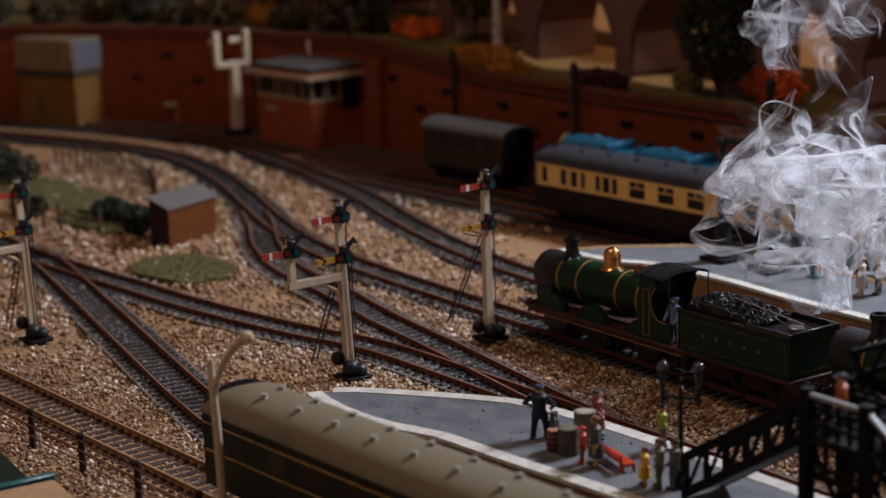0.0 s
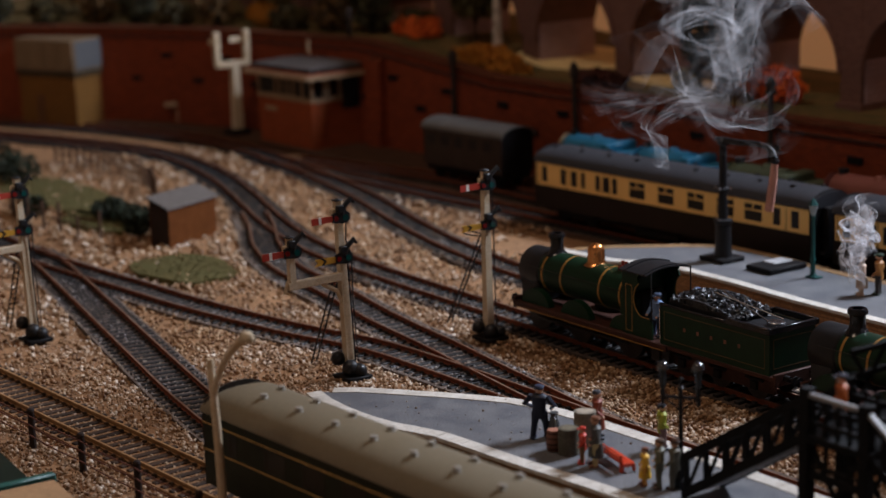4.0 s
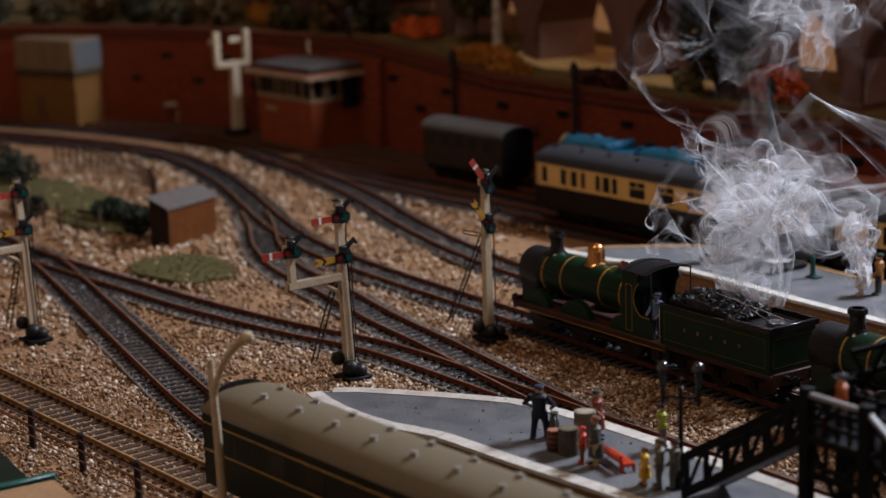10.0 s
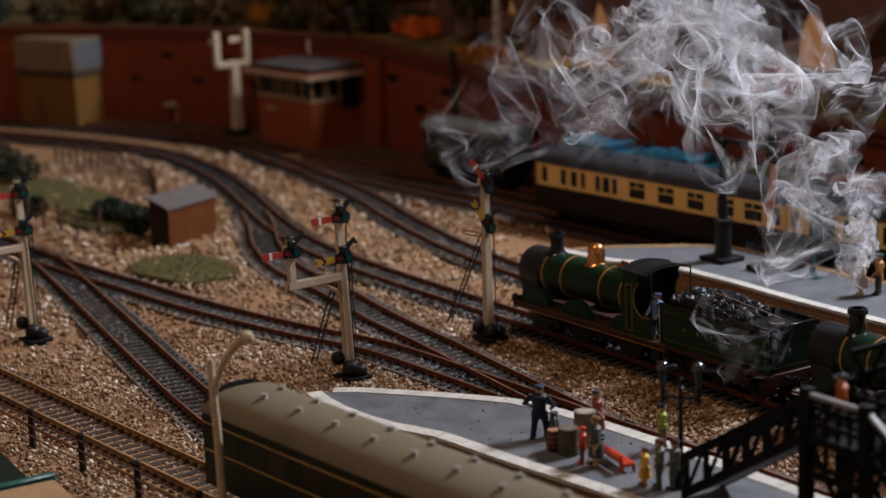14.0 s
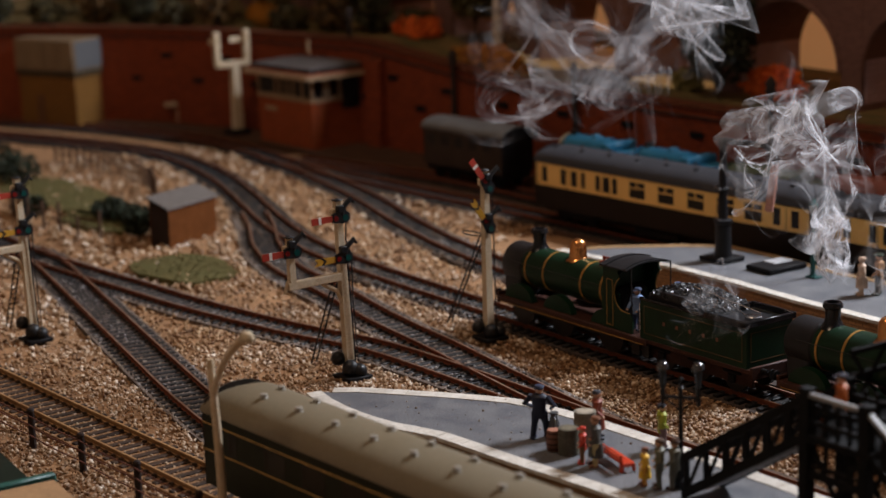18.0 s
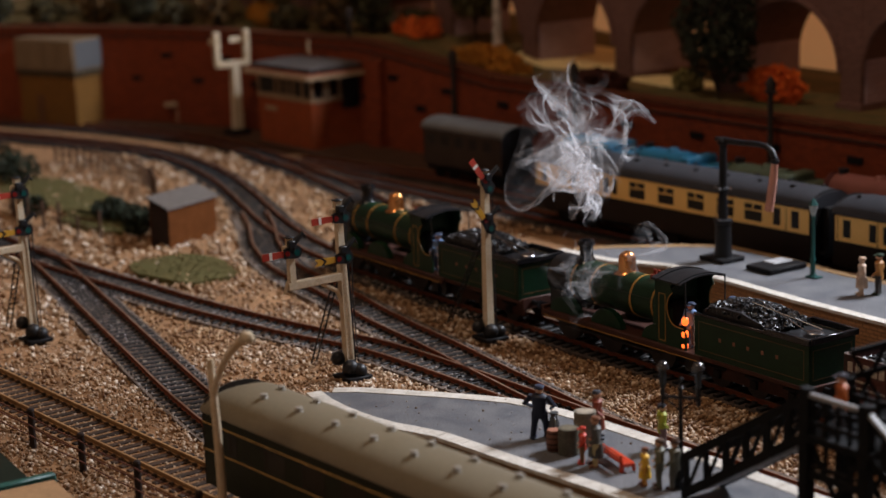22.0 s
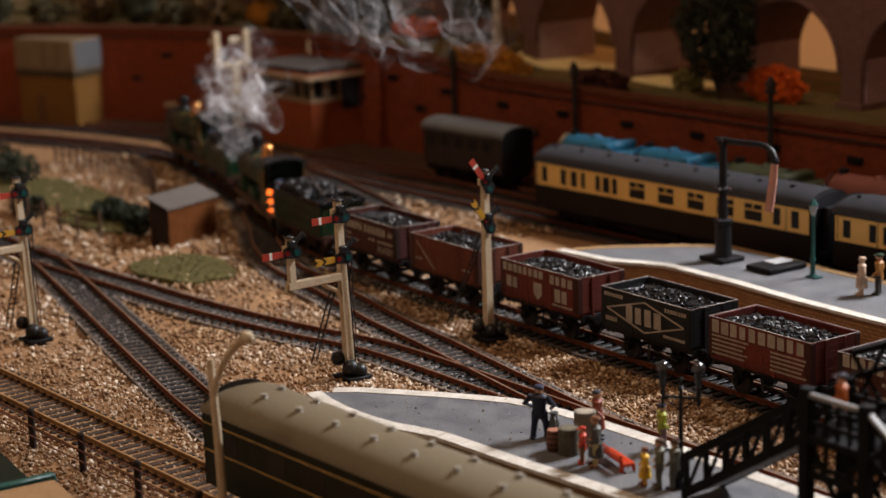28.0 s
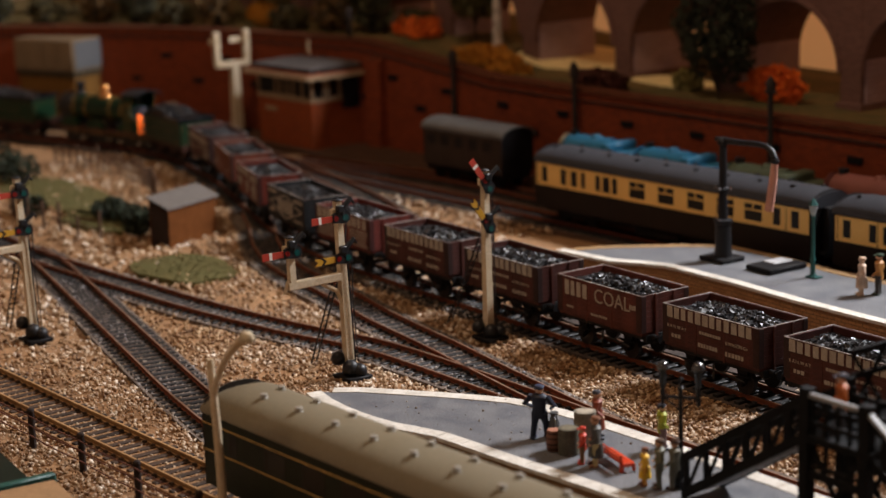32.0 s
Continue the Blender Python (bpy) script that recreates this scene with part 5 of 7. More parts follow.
def build_stock():
    M["vent_grey"] = mat("pale_vent_grey", (0.34, 0.31, 0.26), 0.45, vary=0.2, blotch=3)
    M["coach_glass"] = mat("coach_window_glass", (0.008, 0.007, 0.007), 0.32, vary=0.2, bump=0, spec=0.25)
    M["gold_line"] = mat("gold_line", (0.52, 0.33, 0.10), 0.45, vary=0.15)
    olive = mat("dark_olive_green", (0.012, 0.017, 0.009), 0.5, vary=0.2, grain=1, blotch=20, spec=0.2)
    olive_roof = mat("olive_grey_roof", (0.19, 0.16, 0.108), 0.42, vary=0.12, grain=1.2, blotch=30, bump=0.1, tint=(0.18, 0.145, 0.09))
    coach("dark olive coach with gold lines and a khaki roof", 199.5, -256.0, 3.7, 252, (olive, olive, mat("compartment_brown", (0.02, 0.014, 0.010), 0.6)), olive_roof, "olive")
    choc = mat("chocolate_paint", (0.015, 0.009, 0.007), 0.5, vary=0.2, blotch=25, spec=0.15)
    cream = mat("cream_paint", (0.80, 0.51, 0.165), 0.45, vary=0.1, blotch=25)
    grey_roof = mat("dark_grey_roof", (0.040, 0.041, 0.048), 0.5, vary=0.2, blotch=30)
    c1 = coach("chocolate and cream coach with a dark grey roof", -160.0, 188.5, 3.6, 244, (choc, cream, M["matt_black"]), grey_roof, "cream")
    copy_thing(c1, pose(100.0 * MM, 205.5 * MM, 0, 0, 0, 3.6))
    van(-425.5, 220.5, 5.5)
    blue = mat("bright_blue_enamel", (0.035, 0.20, 0.37), 0.4, vary=0.15, blotch=20)
    dull = mat("dull_green_enamel", (0.10, 0.13, 0.085), 0.45, vary=0.2, blotch=20)
    pink = mat("faded_red_enamel", (0.27, 0.095, 0.075), 0.55, vary=0.2, blotch=20)
    buff = mat("buff_front", (0.42, 0.30, 0.17), 0.5, vary=0.2)
    for nm, lab, x, L_, paint, top, front in (("blue_locomotive", "bright blue locomotive behind the coaches", -279, 70, blue, 50.5, buff), ("blue_locomotive", "bright blue locomotive behind the coaches", -204, 72, blue, 49.5, blue),
                                              ("green_locomotive", "dull green locomotive behind the coaches", -121, 74, dull, 48.5, dull), ("red_locomotive", "faded red locomotive behind the coaches", -30, 86, pink, 52, pink)):
        small_engine(nm, lab, x, 221 + (x + 290) * 0.065, 3.6, L_, paint, top, "locomotives on the back road", front)


# ---------------------------------------------------------------- platform things
def barrel(x, y, h, r, c, label, drum=False):
    key = mat("barrel_wood", c, 0.6, vary=0.3, grain=0.8, blotch=4)
    b = root("steel_drum" if drum else "barrel", x, y, 14, label=label, category="drum" if drum else "barrel", group="barrels on the platform")
    pr = [(r, 0), (r, h)] if drum else [(r * 0.86, 0), (r * 0.97, h * 0.25), (r, h * 0.5), (r * 0.97, h * 0.75), (r * 0.86, h)]
    part("body", Mesh().lathe(pr, (0, 0, 0), "z", 18), key, b)
    part("lid", Mesh().lathe([(r * 0.74, h - 0.1), (r * 0.74, h + 0.12), (0.2, h + 0.14)], (0, 0, 0), "z", 18), mat("barrel_lid", tuple(min(0.8, v * 1.6) for v in c), 0.7), b)
    for f in ((0.33, 0.66) if drum else (0.12, 0.36, 0.64, 0.88)):
        rr = r * (1.0 if drum or 0.2 < f < 0.8 else 0.9)
        part("hoop", Mesh().lathe([(rr - 0.1, h * f - 0.3), (rr + 0.2, h * f - 0.3), (rr + 0.2, h * f + 0.3), (rr - 0.1, h * f + 0.3)], (0, 0, 0), "z", 18), key if drum else M["footplate"], b)


def bench(x, y, rz):
    red = mat("bench_red", (0.62, 0.07, 0.025), 0.4, vary=0.15)
    b = root("platform_bench", x, y, 14, rz, "bright red platform bench", "bench")
    for k in range(3):
        part("seat_slat", Mesh().box(-10.8, -3.0 + k * 1.8, 2.8, 10.8, -1.6 + k * 1.8, 3.4, 0.15), red, b)
    for k in range(3):
        part("back_slat", Mesh().box(-10.8, 2.6, 3.4 + k * 1.5, 10.8, 3.2, 4.7 + k * 1.2, 0.15), red, b)
    for sx in (-10.2, 10.2):
        part("leg", Mesh().slab([(-3.2, 0), (-2.2, 0), (-1.7, 2.0), (1.8, 2.0), (2.4, 0), (3.6, 0), (3.6, 7.2), (2.8, 7.2), (2.4, 3), (-3.2, 2.9)], sx - 0.5, sx + 0.5, "yz"), red, b)


def twin_lamp(x, y):
    l = root("platform_lamp", x, y, 14, 40, "black twin-lantern platform lamp post", "lamp post")
    part("post", Mesh().lathe([(2.6, 0), (2.6, 3), (1.6, 4), (1.3, 12), (0.95, 14), (0.8, 39), (1.2, 39.6), (1.2, 40.6), (0.7, 41), (0.5, 43), (1.0, 43.8), (0.2, 45)], (0, 0, 0), "z", 14), M["black"], l)
    part("cross_arm", Mesh().cyl((-7.4, 0, 36.5), (7.4, 0, 36.5), 0.7, n=8).tube([(-7, 0, 36.5), (-3, 0, 33.5), (0, 0, 31)], 0.4, 6).tube([(7, 0, 36.5), (3, 0, 33.5), (0, 0, 31)], 0.4, 6), M["black"], l)
    for sx in (-6.9, 6.9):
        la = part("lantern", Mesh().lathe([(0.6, 33), (0.9, 36), (1.0, 40), (1.5, 47.6), (1.9, 48)], (sx, 0, 0), "z", 6), M["black"], l)
        part("lantern_glass", Mesh().lathe([(1.15, 40.5), (1.6, 47.4)], (sx, 0, 0), "z", 6), M["lamp_glass"], la)
        part("lantern_cap", Mesh().lathe([(2.5, 47.6), (2.55, 48.1), (2.3, 49.1), (1.9, 49.9), (1.3, 50.5), (0.6, 50.9), (0.1, 51.0)], (sx, 0, 0), "z", 18), M["polished_black"], la, "shiny domed cap")


def green_lamp(x, y):
    teal = mat("teal_post_paint", (0.02, 0.085, 0.08), 0.4, vary=0.2)
    l = root("green_lamp_post", x, y, 14, label="dark green platform lamp post with a pale lantern", category="lamp post")
    part("post", Mesh().lathe([(2.2, 0), (2.2, 1), (1.4, 2), (1.5, 11), (1.1, 12), (0.8, 33), (1.3, 33.6), (1.0, 35)], (0, 0, 0), "z", 12), teal, l)
    part("lantern", Mesh().lathe([(1.1, 35), (2.6, 40.5), (2.8, 41)], (0, 0, 0), "z", 6), mat("frosted_lantern", (0.5, 0.55, 0.55), 0.3), l)
    part("lantern_cap", Mesh().lathe([(3.1, 41), (1.6, 43), (0.6, 44.6), (0.1, 45)], (0, 0, 0), "z", 6), teal, l)
    part("foot", Mesh().box(-3, -3, 0, 5, 3, 0.7, 0.2), teal, l)


def water_crane(x, y):
    w = root("water_crane", x, y, 14, label="black water crane with a pink leather hose", category="water crane")
    part("plinth", Mesh().box(-11, -9, 0, 9, 9, 2.4, 0.4), M["matt_black"], w)
    part("column", Mesh().lathe([(5.6, 2.4), (5.0, 6), (4.6, 22), (5.6, 22.6), (5.6, 24.2), (3.0, 24.8), (2.5, 41), (3.5, 41.5), (3.5, 42.8), (2.4, 43.2), (2.2, 68), (3.4, 68.6), (3.4, 71), (2, 72.6)], (0, 0, 0), "z", 18), M["black"], w)
    part("swing_arm", Mesh().tube([(-6, 0, 71), (0, 0, 71), (12, 0, 71), (28, 0, 72), (35, 0, 71.5), (40, 0, 69), (42, 0, 65)], [1.3, 2.0, 1.8, 1.7, 1.7, 1.7, 1.9], 10), M["black"], w)
    part("nozzle", Mesh().lathe([(2.2, 0), (2.6, -1.2), (2.0, -2.5)], (42.2, 0, 65), "z", 12), M["black"], w)
    part("hose", Mesh().tube([(42, 0, 63), (40.5, 0, 52), (37.5, 0, 35)], [2.0, 2.3, 2.5], 12), mat("pink_leather", (0.62, 0.30, 0.22), 0.7, vary=0.15, blotch=8), w, "salmon pink hose")
    for z in (24, 42.4):
        for a in range(4):
            part("bolt", Mesh().cyl((4.6 * math.cos(a * 1.57 + 0.4), 4.6 * math.sin(a * 1.57 + 0.4), z), (4.6 * math.cos(a * 1.57 + 0.4), 4.6 * math.sin(a * 1.57 + 0.4), z + 1.4), 0.7, n=8), M["steel"], w)
    d = root("drain_tray", x + 37, y + 7, 14, label="black drain tray with a pale plate beside the water crane", category="tray")
    part("tray", Mesh().box(-11, -14, 0, 9, 15, 3.0, 0.5), M["matt_black"], d)
    part("plate", Mesh().box(-9, -2, 3.0, 1, 12, 3.5, 0.2), mat("pale_plate", (0.45, 0.45, 0.46), 0.5), d)


def platform_life():
    skin = (0.62, 0.36, 0.22)
    F = lambda n, x, y, h, c, lab, **k: figure(n, (x, y, 14 - 0.2), h, c, lab, **k)
    navy = (0.012, 0.016, 0.035)
    F("porter_figure", 126, -148.5, 23.5, (navy, navy, skin, (0.03, 0.04, 0.08)), "model porter figure in dark navy uniform", rz=-145, arm=1.3, stride=1.4)
    F("child_figure", 163, -155, 15.5, ((0.55, 0.06, 0.03), (0.25, 0.12, 0.05), skin, (0.5, 0.05, 0.03)), "small model child figure in a red coat", rz=-40)
    F("woman_figure", 169.3, -153.3, 21, ((0.075, 0.07, 0.062), (0.55, 0.42, 0.20), skin, (0.20, 0.08, 0.04)), "model woman figure in a long brown-grey coat", rz=-40, skirt=True, cap=False)
    F("traveller_figure", 142, -130, 21, ((0.24, 0.055, 0.028), (0.08, 0.09, 0.14), skin, (0.05, 0.05, 0.06)), "model traveller figure in a rust-brown coat", rz=140, skirt=True, cap=False)
    F("girl_figure", 199, -153, 15.5, ((0.85, 0.50, 0.04), (0.75, 0.34, 0.05), skin, (0.16, 0.06, 0.03)), "small model girl figure in a yellow dress", rz=-30, cap=False, skirt=True)
    F("gentleman_figure", 205, -150.5, 20, ((0.13, 0.125, 0.085), (0.12, 0.115, 0.08), skin, (0.10, 0.06, 0.04)), "model man figure in a grey-green suit", rz=-40, cap=False)
    F("gentleman_figure", 209.5, -146.5, 20, ((0.14, 0.13, 0.09), (0.13, 0.12, 0.09), skin, (0.08, 0.05, 0.04)), "model man figure in a grey-green suit", rz=-70, cap=False)
    F("traveller_figure", 170.5, -119, 19.5, ((0.33, 0.36, 0.03), (0.20, 0.12, 0.12), skin, (0.02, 0.02, 0.03)), "model traveller figure in a lime-green top", rz=150, cap=False)
    F("pale_figure", 48, 131, 21, ((0.62, 0.45, 0.33), (0.58, 0.42, 0.30), (0.66, 0.46, 0.33), (0.6, 0.42, 0.3)), "unpainted pale pink model figure", rz=-40, cap=False, skirt=True)
    F("coat_figure", 53, 139, 22.5, ((0.42, 0.19, 0.05), (0.05, 0.04, 0.035), skin, (0.03, 0.05, 0.03)), "model figure in an ochre coat and dark trousers", rz=-60)
    figure("bridge_figure", (291, -141, 56.5), 21, ((0.50, 0.13, 0.03), (0.06, 0.05, 0.05), skin, (0.05, 0.05, 0.07)), "model figure in an orange coat on the footbridge", rz=-40)
    barrel(142.8, -154.0, 8.8, 3.4, (0.24, 0.105, 0.065), "small brown wooden barrel")
    barrel(150.0, -152.0, 11.0, 4.4, (0.10, 0.085, 0.055), "dark oil-stained steel drum", True)
    barrel(145.5, -139.5, 14.6, 4.7, (0.25, 0.215, 0.165), "tall pale grey-beige drum", True)
    churn = root("milk_churn", 129.5, -143.5, 14, label="grey metal milk churn", category="churn")
    part("body", Mesh().lathe([(2.6, 0), (2.6, 1), (2.4, 6.4), (1.5, 9.0), (1.4, 10), (1.9, 10.4), (1.9, 11)], (0, 0, 0), "z", 16), mat("churn_grey", (0.16, 0.16, 0.16), 0.4, 0.5), churn)
    part("handle", Mesh().tube([(2.2, -1.5, 9.6), (4.2, -2.5, 9.2), (5.4, -3, 4.5)], 0.5, 6), M["steel"], churn)
    bench(173.0, -145.6, 166)
    twin_lamp(210, -144)
    green_lamp(2, 141)
    water_crane(-62, 133)


# ---------------------------------------------------------------- footbridge
def footbridge():
    f = root("footbridge", label="black lattice footbridge with stairs", category="footbridge", kind="structure")
    iron = M["bridge"]
    top = 70.0
    for y in (-151, -131):
        for dz, w in ((0, 1.3), (14.5, 1.0)):
            part("stringer", Mesh().slab([(219, 13 + dz), (219, 16 + dz + w), (281, 54 + dz + w), (284, 54 + dz + w), (284, 51.5 + dz), (281, 51 + dz)], y - 1.0, y + 1.0), iron, f)
        for k in range(6):
            x = 221 + k * 11.0
            z = 16 + (x - 219) * 0.61
            part("baluster", Mesh().box(x - 0.9, y - 0.8, z, x + 0.9, y + 0.8, z + 14.5), iron, f)
            if k < 5:
                part("brace", Mesh().slab([(x, z + 1), (x + 1.4, z + 1), (x + 11.0, z + 20.5), (x + 9.6, z + 20.5)], y - 0.5, y + 0.5), iron, f)
        for x in (284, 312):
            part("post", Mesh().box(x - 2.3, y - 2.3, -4, x + 2.3, y + 2.3, 73, 0.4), iron, f)
            part("post_foot", Mesh().box(x - 4, y - 4, 13.6, x + 4, y + 4, 16.5, 0.5), iron, f)
        part("bracing", Mesh().slab([(286, 18), (288, 18), (310, 52), (308, 52)], y - 0.6, y + 0.6).slab([(308, 18), (310, 18), (288, 52), (286, 52)], y - 0.6, y + 0.6), iron, f)
        part("cross_beam", Mesh().box(284, y - 1.2, 40, 312, y + 1.2, 43, 0.3), iron, f)
    for k in range(14):
        x = 220 + k * 4.55
        part("tread", Mesh().box(x, -150, 17.2 + k * 2.75, x + 5.6, -132, 18.2 + k * 2.75, 0.2), M["tread"], f)
    for y in (-151, -131):
        for dz, w in ((0, 1.3), (14.5, 1.0)):
            part("stringer", Mesh().slab([(312, 51.5 + dz), (312, 54 + dz + w), (315, 54 + dz + w), (377, 16 + dz + w), (377, 13 + dz), (315, 51 + dz)], y - 1.0, y + 1.0), iron, f)
        for k in range(6):
            x = 375 - k * 11.0
            z = 16 + (377 - x) * 0.61
            part("baluster", Mesh().box(x - 0.9, y - 0.8, z, x + 0.9, y + 0.8, z + 14.5), iron, f)
            if k < 5:
                part("brace", Mesh().slab([(x, z + 1), (x - 1.4, z + 1), (x - 11.0, z + 20.5), (x - 9.6, z + 20.5)], y - 0.5, y + 0.5), iron, f)
        for z in (44, 60, 66):
            part("side_rail", Mesh().box(284, y - 0.8, z, 312, y + 0.8, z + 1.6, 0.3), iron, f)
        for k in range(5):
            part("baluster", Mesh().box(287 + k * 5.6, y - 0.6, 43, 288.2 + k * 5.6, y + 0.6, 70), iron, f)
    part("landing", Mesh().box(281, -153, 53.5, 316, -128, 56.5, 0.4), iron, f)
    part("deck", Mesh().box(281, -128, 53.5, 316, 160, 56.5, 0.4), iron, f)
    part("handrail", Mesh().box(283, -152.6, 70, 313, -150.4, 71.6, 0.3), M["pale_rail"], f, "pale worn handrail")
    part("handrail", Mesh().slab([(313, 71.6), (313, 70), (352, 43.4), (352, 45)], -152.6, -150.4), M["pale_rail"], f)
    for x in (283, 314):
        for z in (57, 71, 80):
            part("chord", Mesh().box(x - 1, -128, z, x + 1, 160, z + 2, 0.3), iron, f)
        for k in range(16):
            y = -128 + 18 * k
            part("lattice", Mesh().slab([(y, 58), (y + 1.6, 58), (y + 18, 80), (y + 16.4, 80)], x - 0.5, x + 0.5, "yz"), iron, f)
            part("lattice", Mesh().slab([(y + 18, 58), (y + 16.4, 58), (y, 80), (y + 1.6, 80)], x - 0.5, x + 0.5, "yz"), iron, f)
    for y in (-120, -75, 20, 110):
        part("tower_leg", Mesh().box(281, y - 2.2, -4, 285, y + 2.2, 54, 0.4), iron, f)


# ---------------------------------------------------------------- front edge of the layout
def front_edge():
    lamp = root("street_lamp", 104, -290, -3, 0, "cream swan-neck street lamp", "street lamp")
    part("post", Mesh().tube([(2.2, 0, 0), (0.6, 0, 40), (-1.0, 0, 62), (-2.2, 0, 73.5)], [1.9, 1.75, 1.6, 1.6], 12), M["cream_post"], lamp)
    part("swan_neck", Mesh().tube([(-0.6, 0, 59), (2.5, 0, 65.5), (8, 0, 73), (14, 0, 79), (20.5, 0, 84), (27, 0, 88)], [1.4, 1.35, 1.3, 1.35, 1.6, 1.8], 10), M["cream_post"], lamp)
    part("lamp_head", Mesh().lathe([(0.2, -3.4), (2.2, -2.4), (2.6, 0), (2.0, 2.4), (0.2, 3.4)], (29, 0, 88.5), "x", 12), mat("pale_lamp_head", (0.66, 0.55, 0.38), 0.35), lamp)
    fence = root("wire_fence", label="rusty wire fence with dark wooden posts", category="fence", kind="structure")
    wood = mat("dark_fence_wood", (0.035, 0.022, 0.018), 0.7, vary=0.3)
    xs = [-150, -104, -57, -8, 42, 92]
    for x in xs:
        y = -301 + 0.05 * (x + 57)
        part("fence_post", Mesh().lathe([(1.7, -4), (1.5, 13), (1.8, 13.6), (1.5, 14.6), (0.3, 15.2)], (x, y, 0), "z", 9), wood, fence)
    for z in (2.6, 7.4, 12.0):
        pts = []
        for a, b in zip(xs, xs[1:]):
            for k in range(6):
                x = a + (b - a) * k / 6
                pts.append((x, -302.6 + 0.05 * (x + 57), z - 0.7 * math.sin(math.pi * k / 6)))
        pts.append((xs[-1], -302.6 + 0.05 * (xs[-1] + 57), z))
        part("wire", Mesh().tube(pts, 0.35, 5), mat("rusty_wire", (0.12, 0.045, 0.03), 0.6), fence)
    cart = root("green_cart", 0, 0, 0, 0, "dark green truck with a plain wooden load", "truck")
    gr = mat("cart_green", (0.005, 0.018, 0.014), 0.35, vary=0.25, blotch=10)
    part("bed", Mesh().prism([(-30, -372), (38, -372), (38, -341), (-12, -336), (-30, -334)], -4, 15), gr, cart)
    part("edge_board", Mesh().box(37.5, -372, 8, 41.5, -331.5, 17.2, 0.8), mat("teal_edge", (0.03, 0.11, 0.09), 0.4, vary=0.3, blotch=6), cart, "teal painted edge board")
    part("wooden_load", Mesh().prism([(42, -372), (92, -372), (74, -337), (44, -334)], -4, 15.6), mat("bare_plywood", (0.40, 0.24, 0.12), 0.6, vary=0.15, grain=2, blotch=12), cart, "bare plywood board")
# ---------------------------------------------------------------- scenery behind the tracks
WALL = [(-1230, -90), (-1110, 20), (-1040, 82), (-960, 146), (-875, 200), (-785, 233), (-705, 253), (-640, 264), (-560, 271), (-400, 278), (-200, 284), (-60, 288), (150, 296), (420, 306)]


def wall_top(x):
    return 88.0 if x < -640 else 71.0 + 17.0 * max(0.0, min(1.0, (-470 - x) / 170.0))


def retaining_wall():
    line = spline(WALL, 12)
    w = root("wall_retaining", label="tall red brick retaining wall along the back", category="wall", kind="structure")
    rb = brick_mat("red_brickwork", (0.24, 0.066, 0.016), (0.155, 0.042, 0.012), (0.13, 0.052, 0.022), 6.0, 2.0, 0.3)
    dark = mat("dark_coping", (0.05, 0.022, 0.015), 0.7, vary=0.3)
    face, back = [Vector(p) for p in along(line, -7)], [Vector(p) for p in along(line, 6)]
    m = Mesh()
    n = len(line)
    vs = []
    for L_ in (face, back):
        vs += [(p.x, p.y, -6) for p in L_] + [(p.x, p.y, wall_top(p.x) - 3) for p in L_]
    for i in range(n - 1):
        m.f += [(i, i + 1, n + i + 1, n + i), (2 * n + i, 2 * n + i + 1, 3 * n + i + 1, 3 * n + i), (n + i, n + i + 1, 3 * n + i + 1, 3 * n + i)]
        m.s += [0, 0, 0]
    m.v = vs
    part("brick_face", m, rb, w)
    for z0, z1, d in ((-9.5, -8.0, 1.4), (-2.6, 0.0, 1.8)):
        c = Mesh()
        a, b = along(line, -7 - d), along(line, 7)
        for i in range(n - 1):
            zt, zu = wall_top(line[i].x), wall_top(line[i + 1].x)
            q = [(*a[i], zt + z0), (*a[i + 1], zu + z0), (*b[i + 1], zu + z0), (*b[i], zt + z0), (*a[i], zt + z1), (*a[i + 1], zu + z1), (*b[i + 1], zu + z1), (*b[i], zt + z1)]
            c.add(q, [(4, 5, 6, 7), (0, 1, 5, 4), (3, 2, 1, 0)])
        part("string_course" if z0 < -5 else "coping", c, dark if z0 < -5 else mat("brick_coping", (0.13, 0.036, 0.013), 0.8, vary=0.3, grain=3, blotch=14), w)
    # small dark drain openings in two staggered rows
    hole = Mesh().box(-6.5, -1.2, -2.4, 6.5, 1.2, 2.4, 0.2).data("drain_opening", [M["matt_black"]], False)
    k = 0
    for i in range(26, n - 2, 3):
        p, q = line[i], line[i + 1]
        rz = math.degrees(math.atan2(q.y - p.y, q.x - p.x))
        k += 1
        part("drain_opening", hole, None, w, at=(p.x, p.y - 7.0, (56 if k % 2 else 36) * wall_top(p.x) / 80), rot=(0, 0, rz))
    for x, y in ((-700, 250), (-620, 262)):
        part("buttress", Mesh().box(-9, -12, -5, 9, 3, 74, 1), rb, w, at=(x, y, 0), rot=(0, 0, 10))


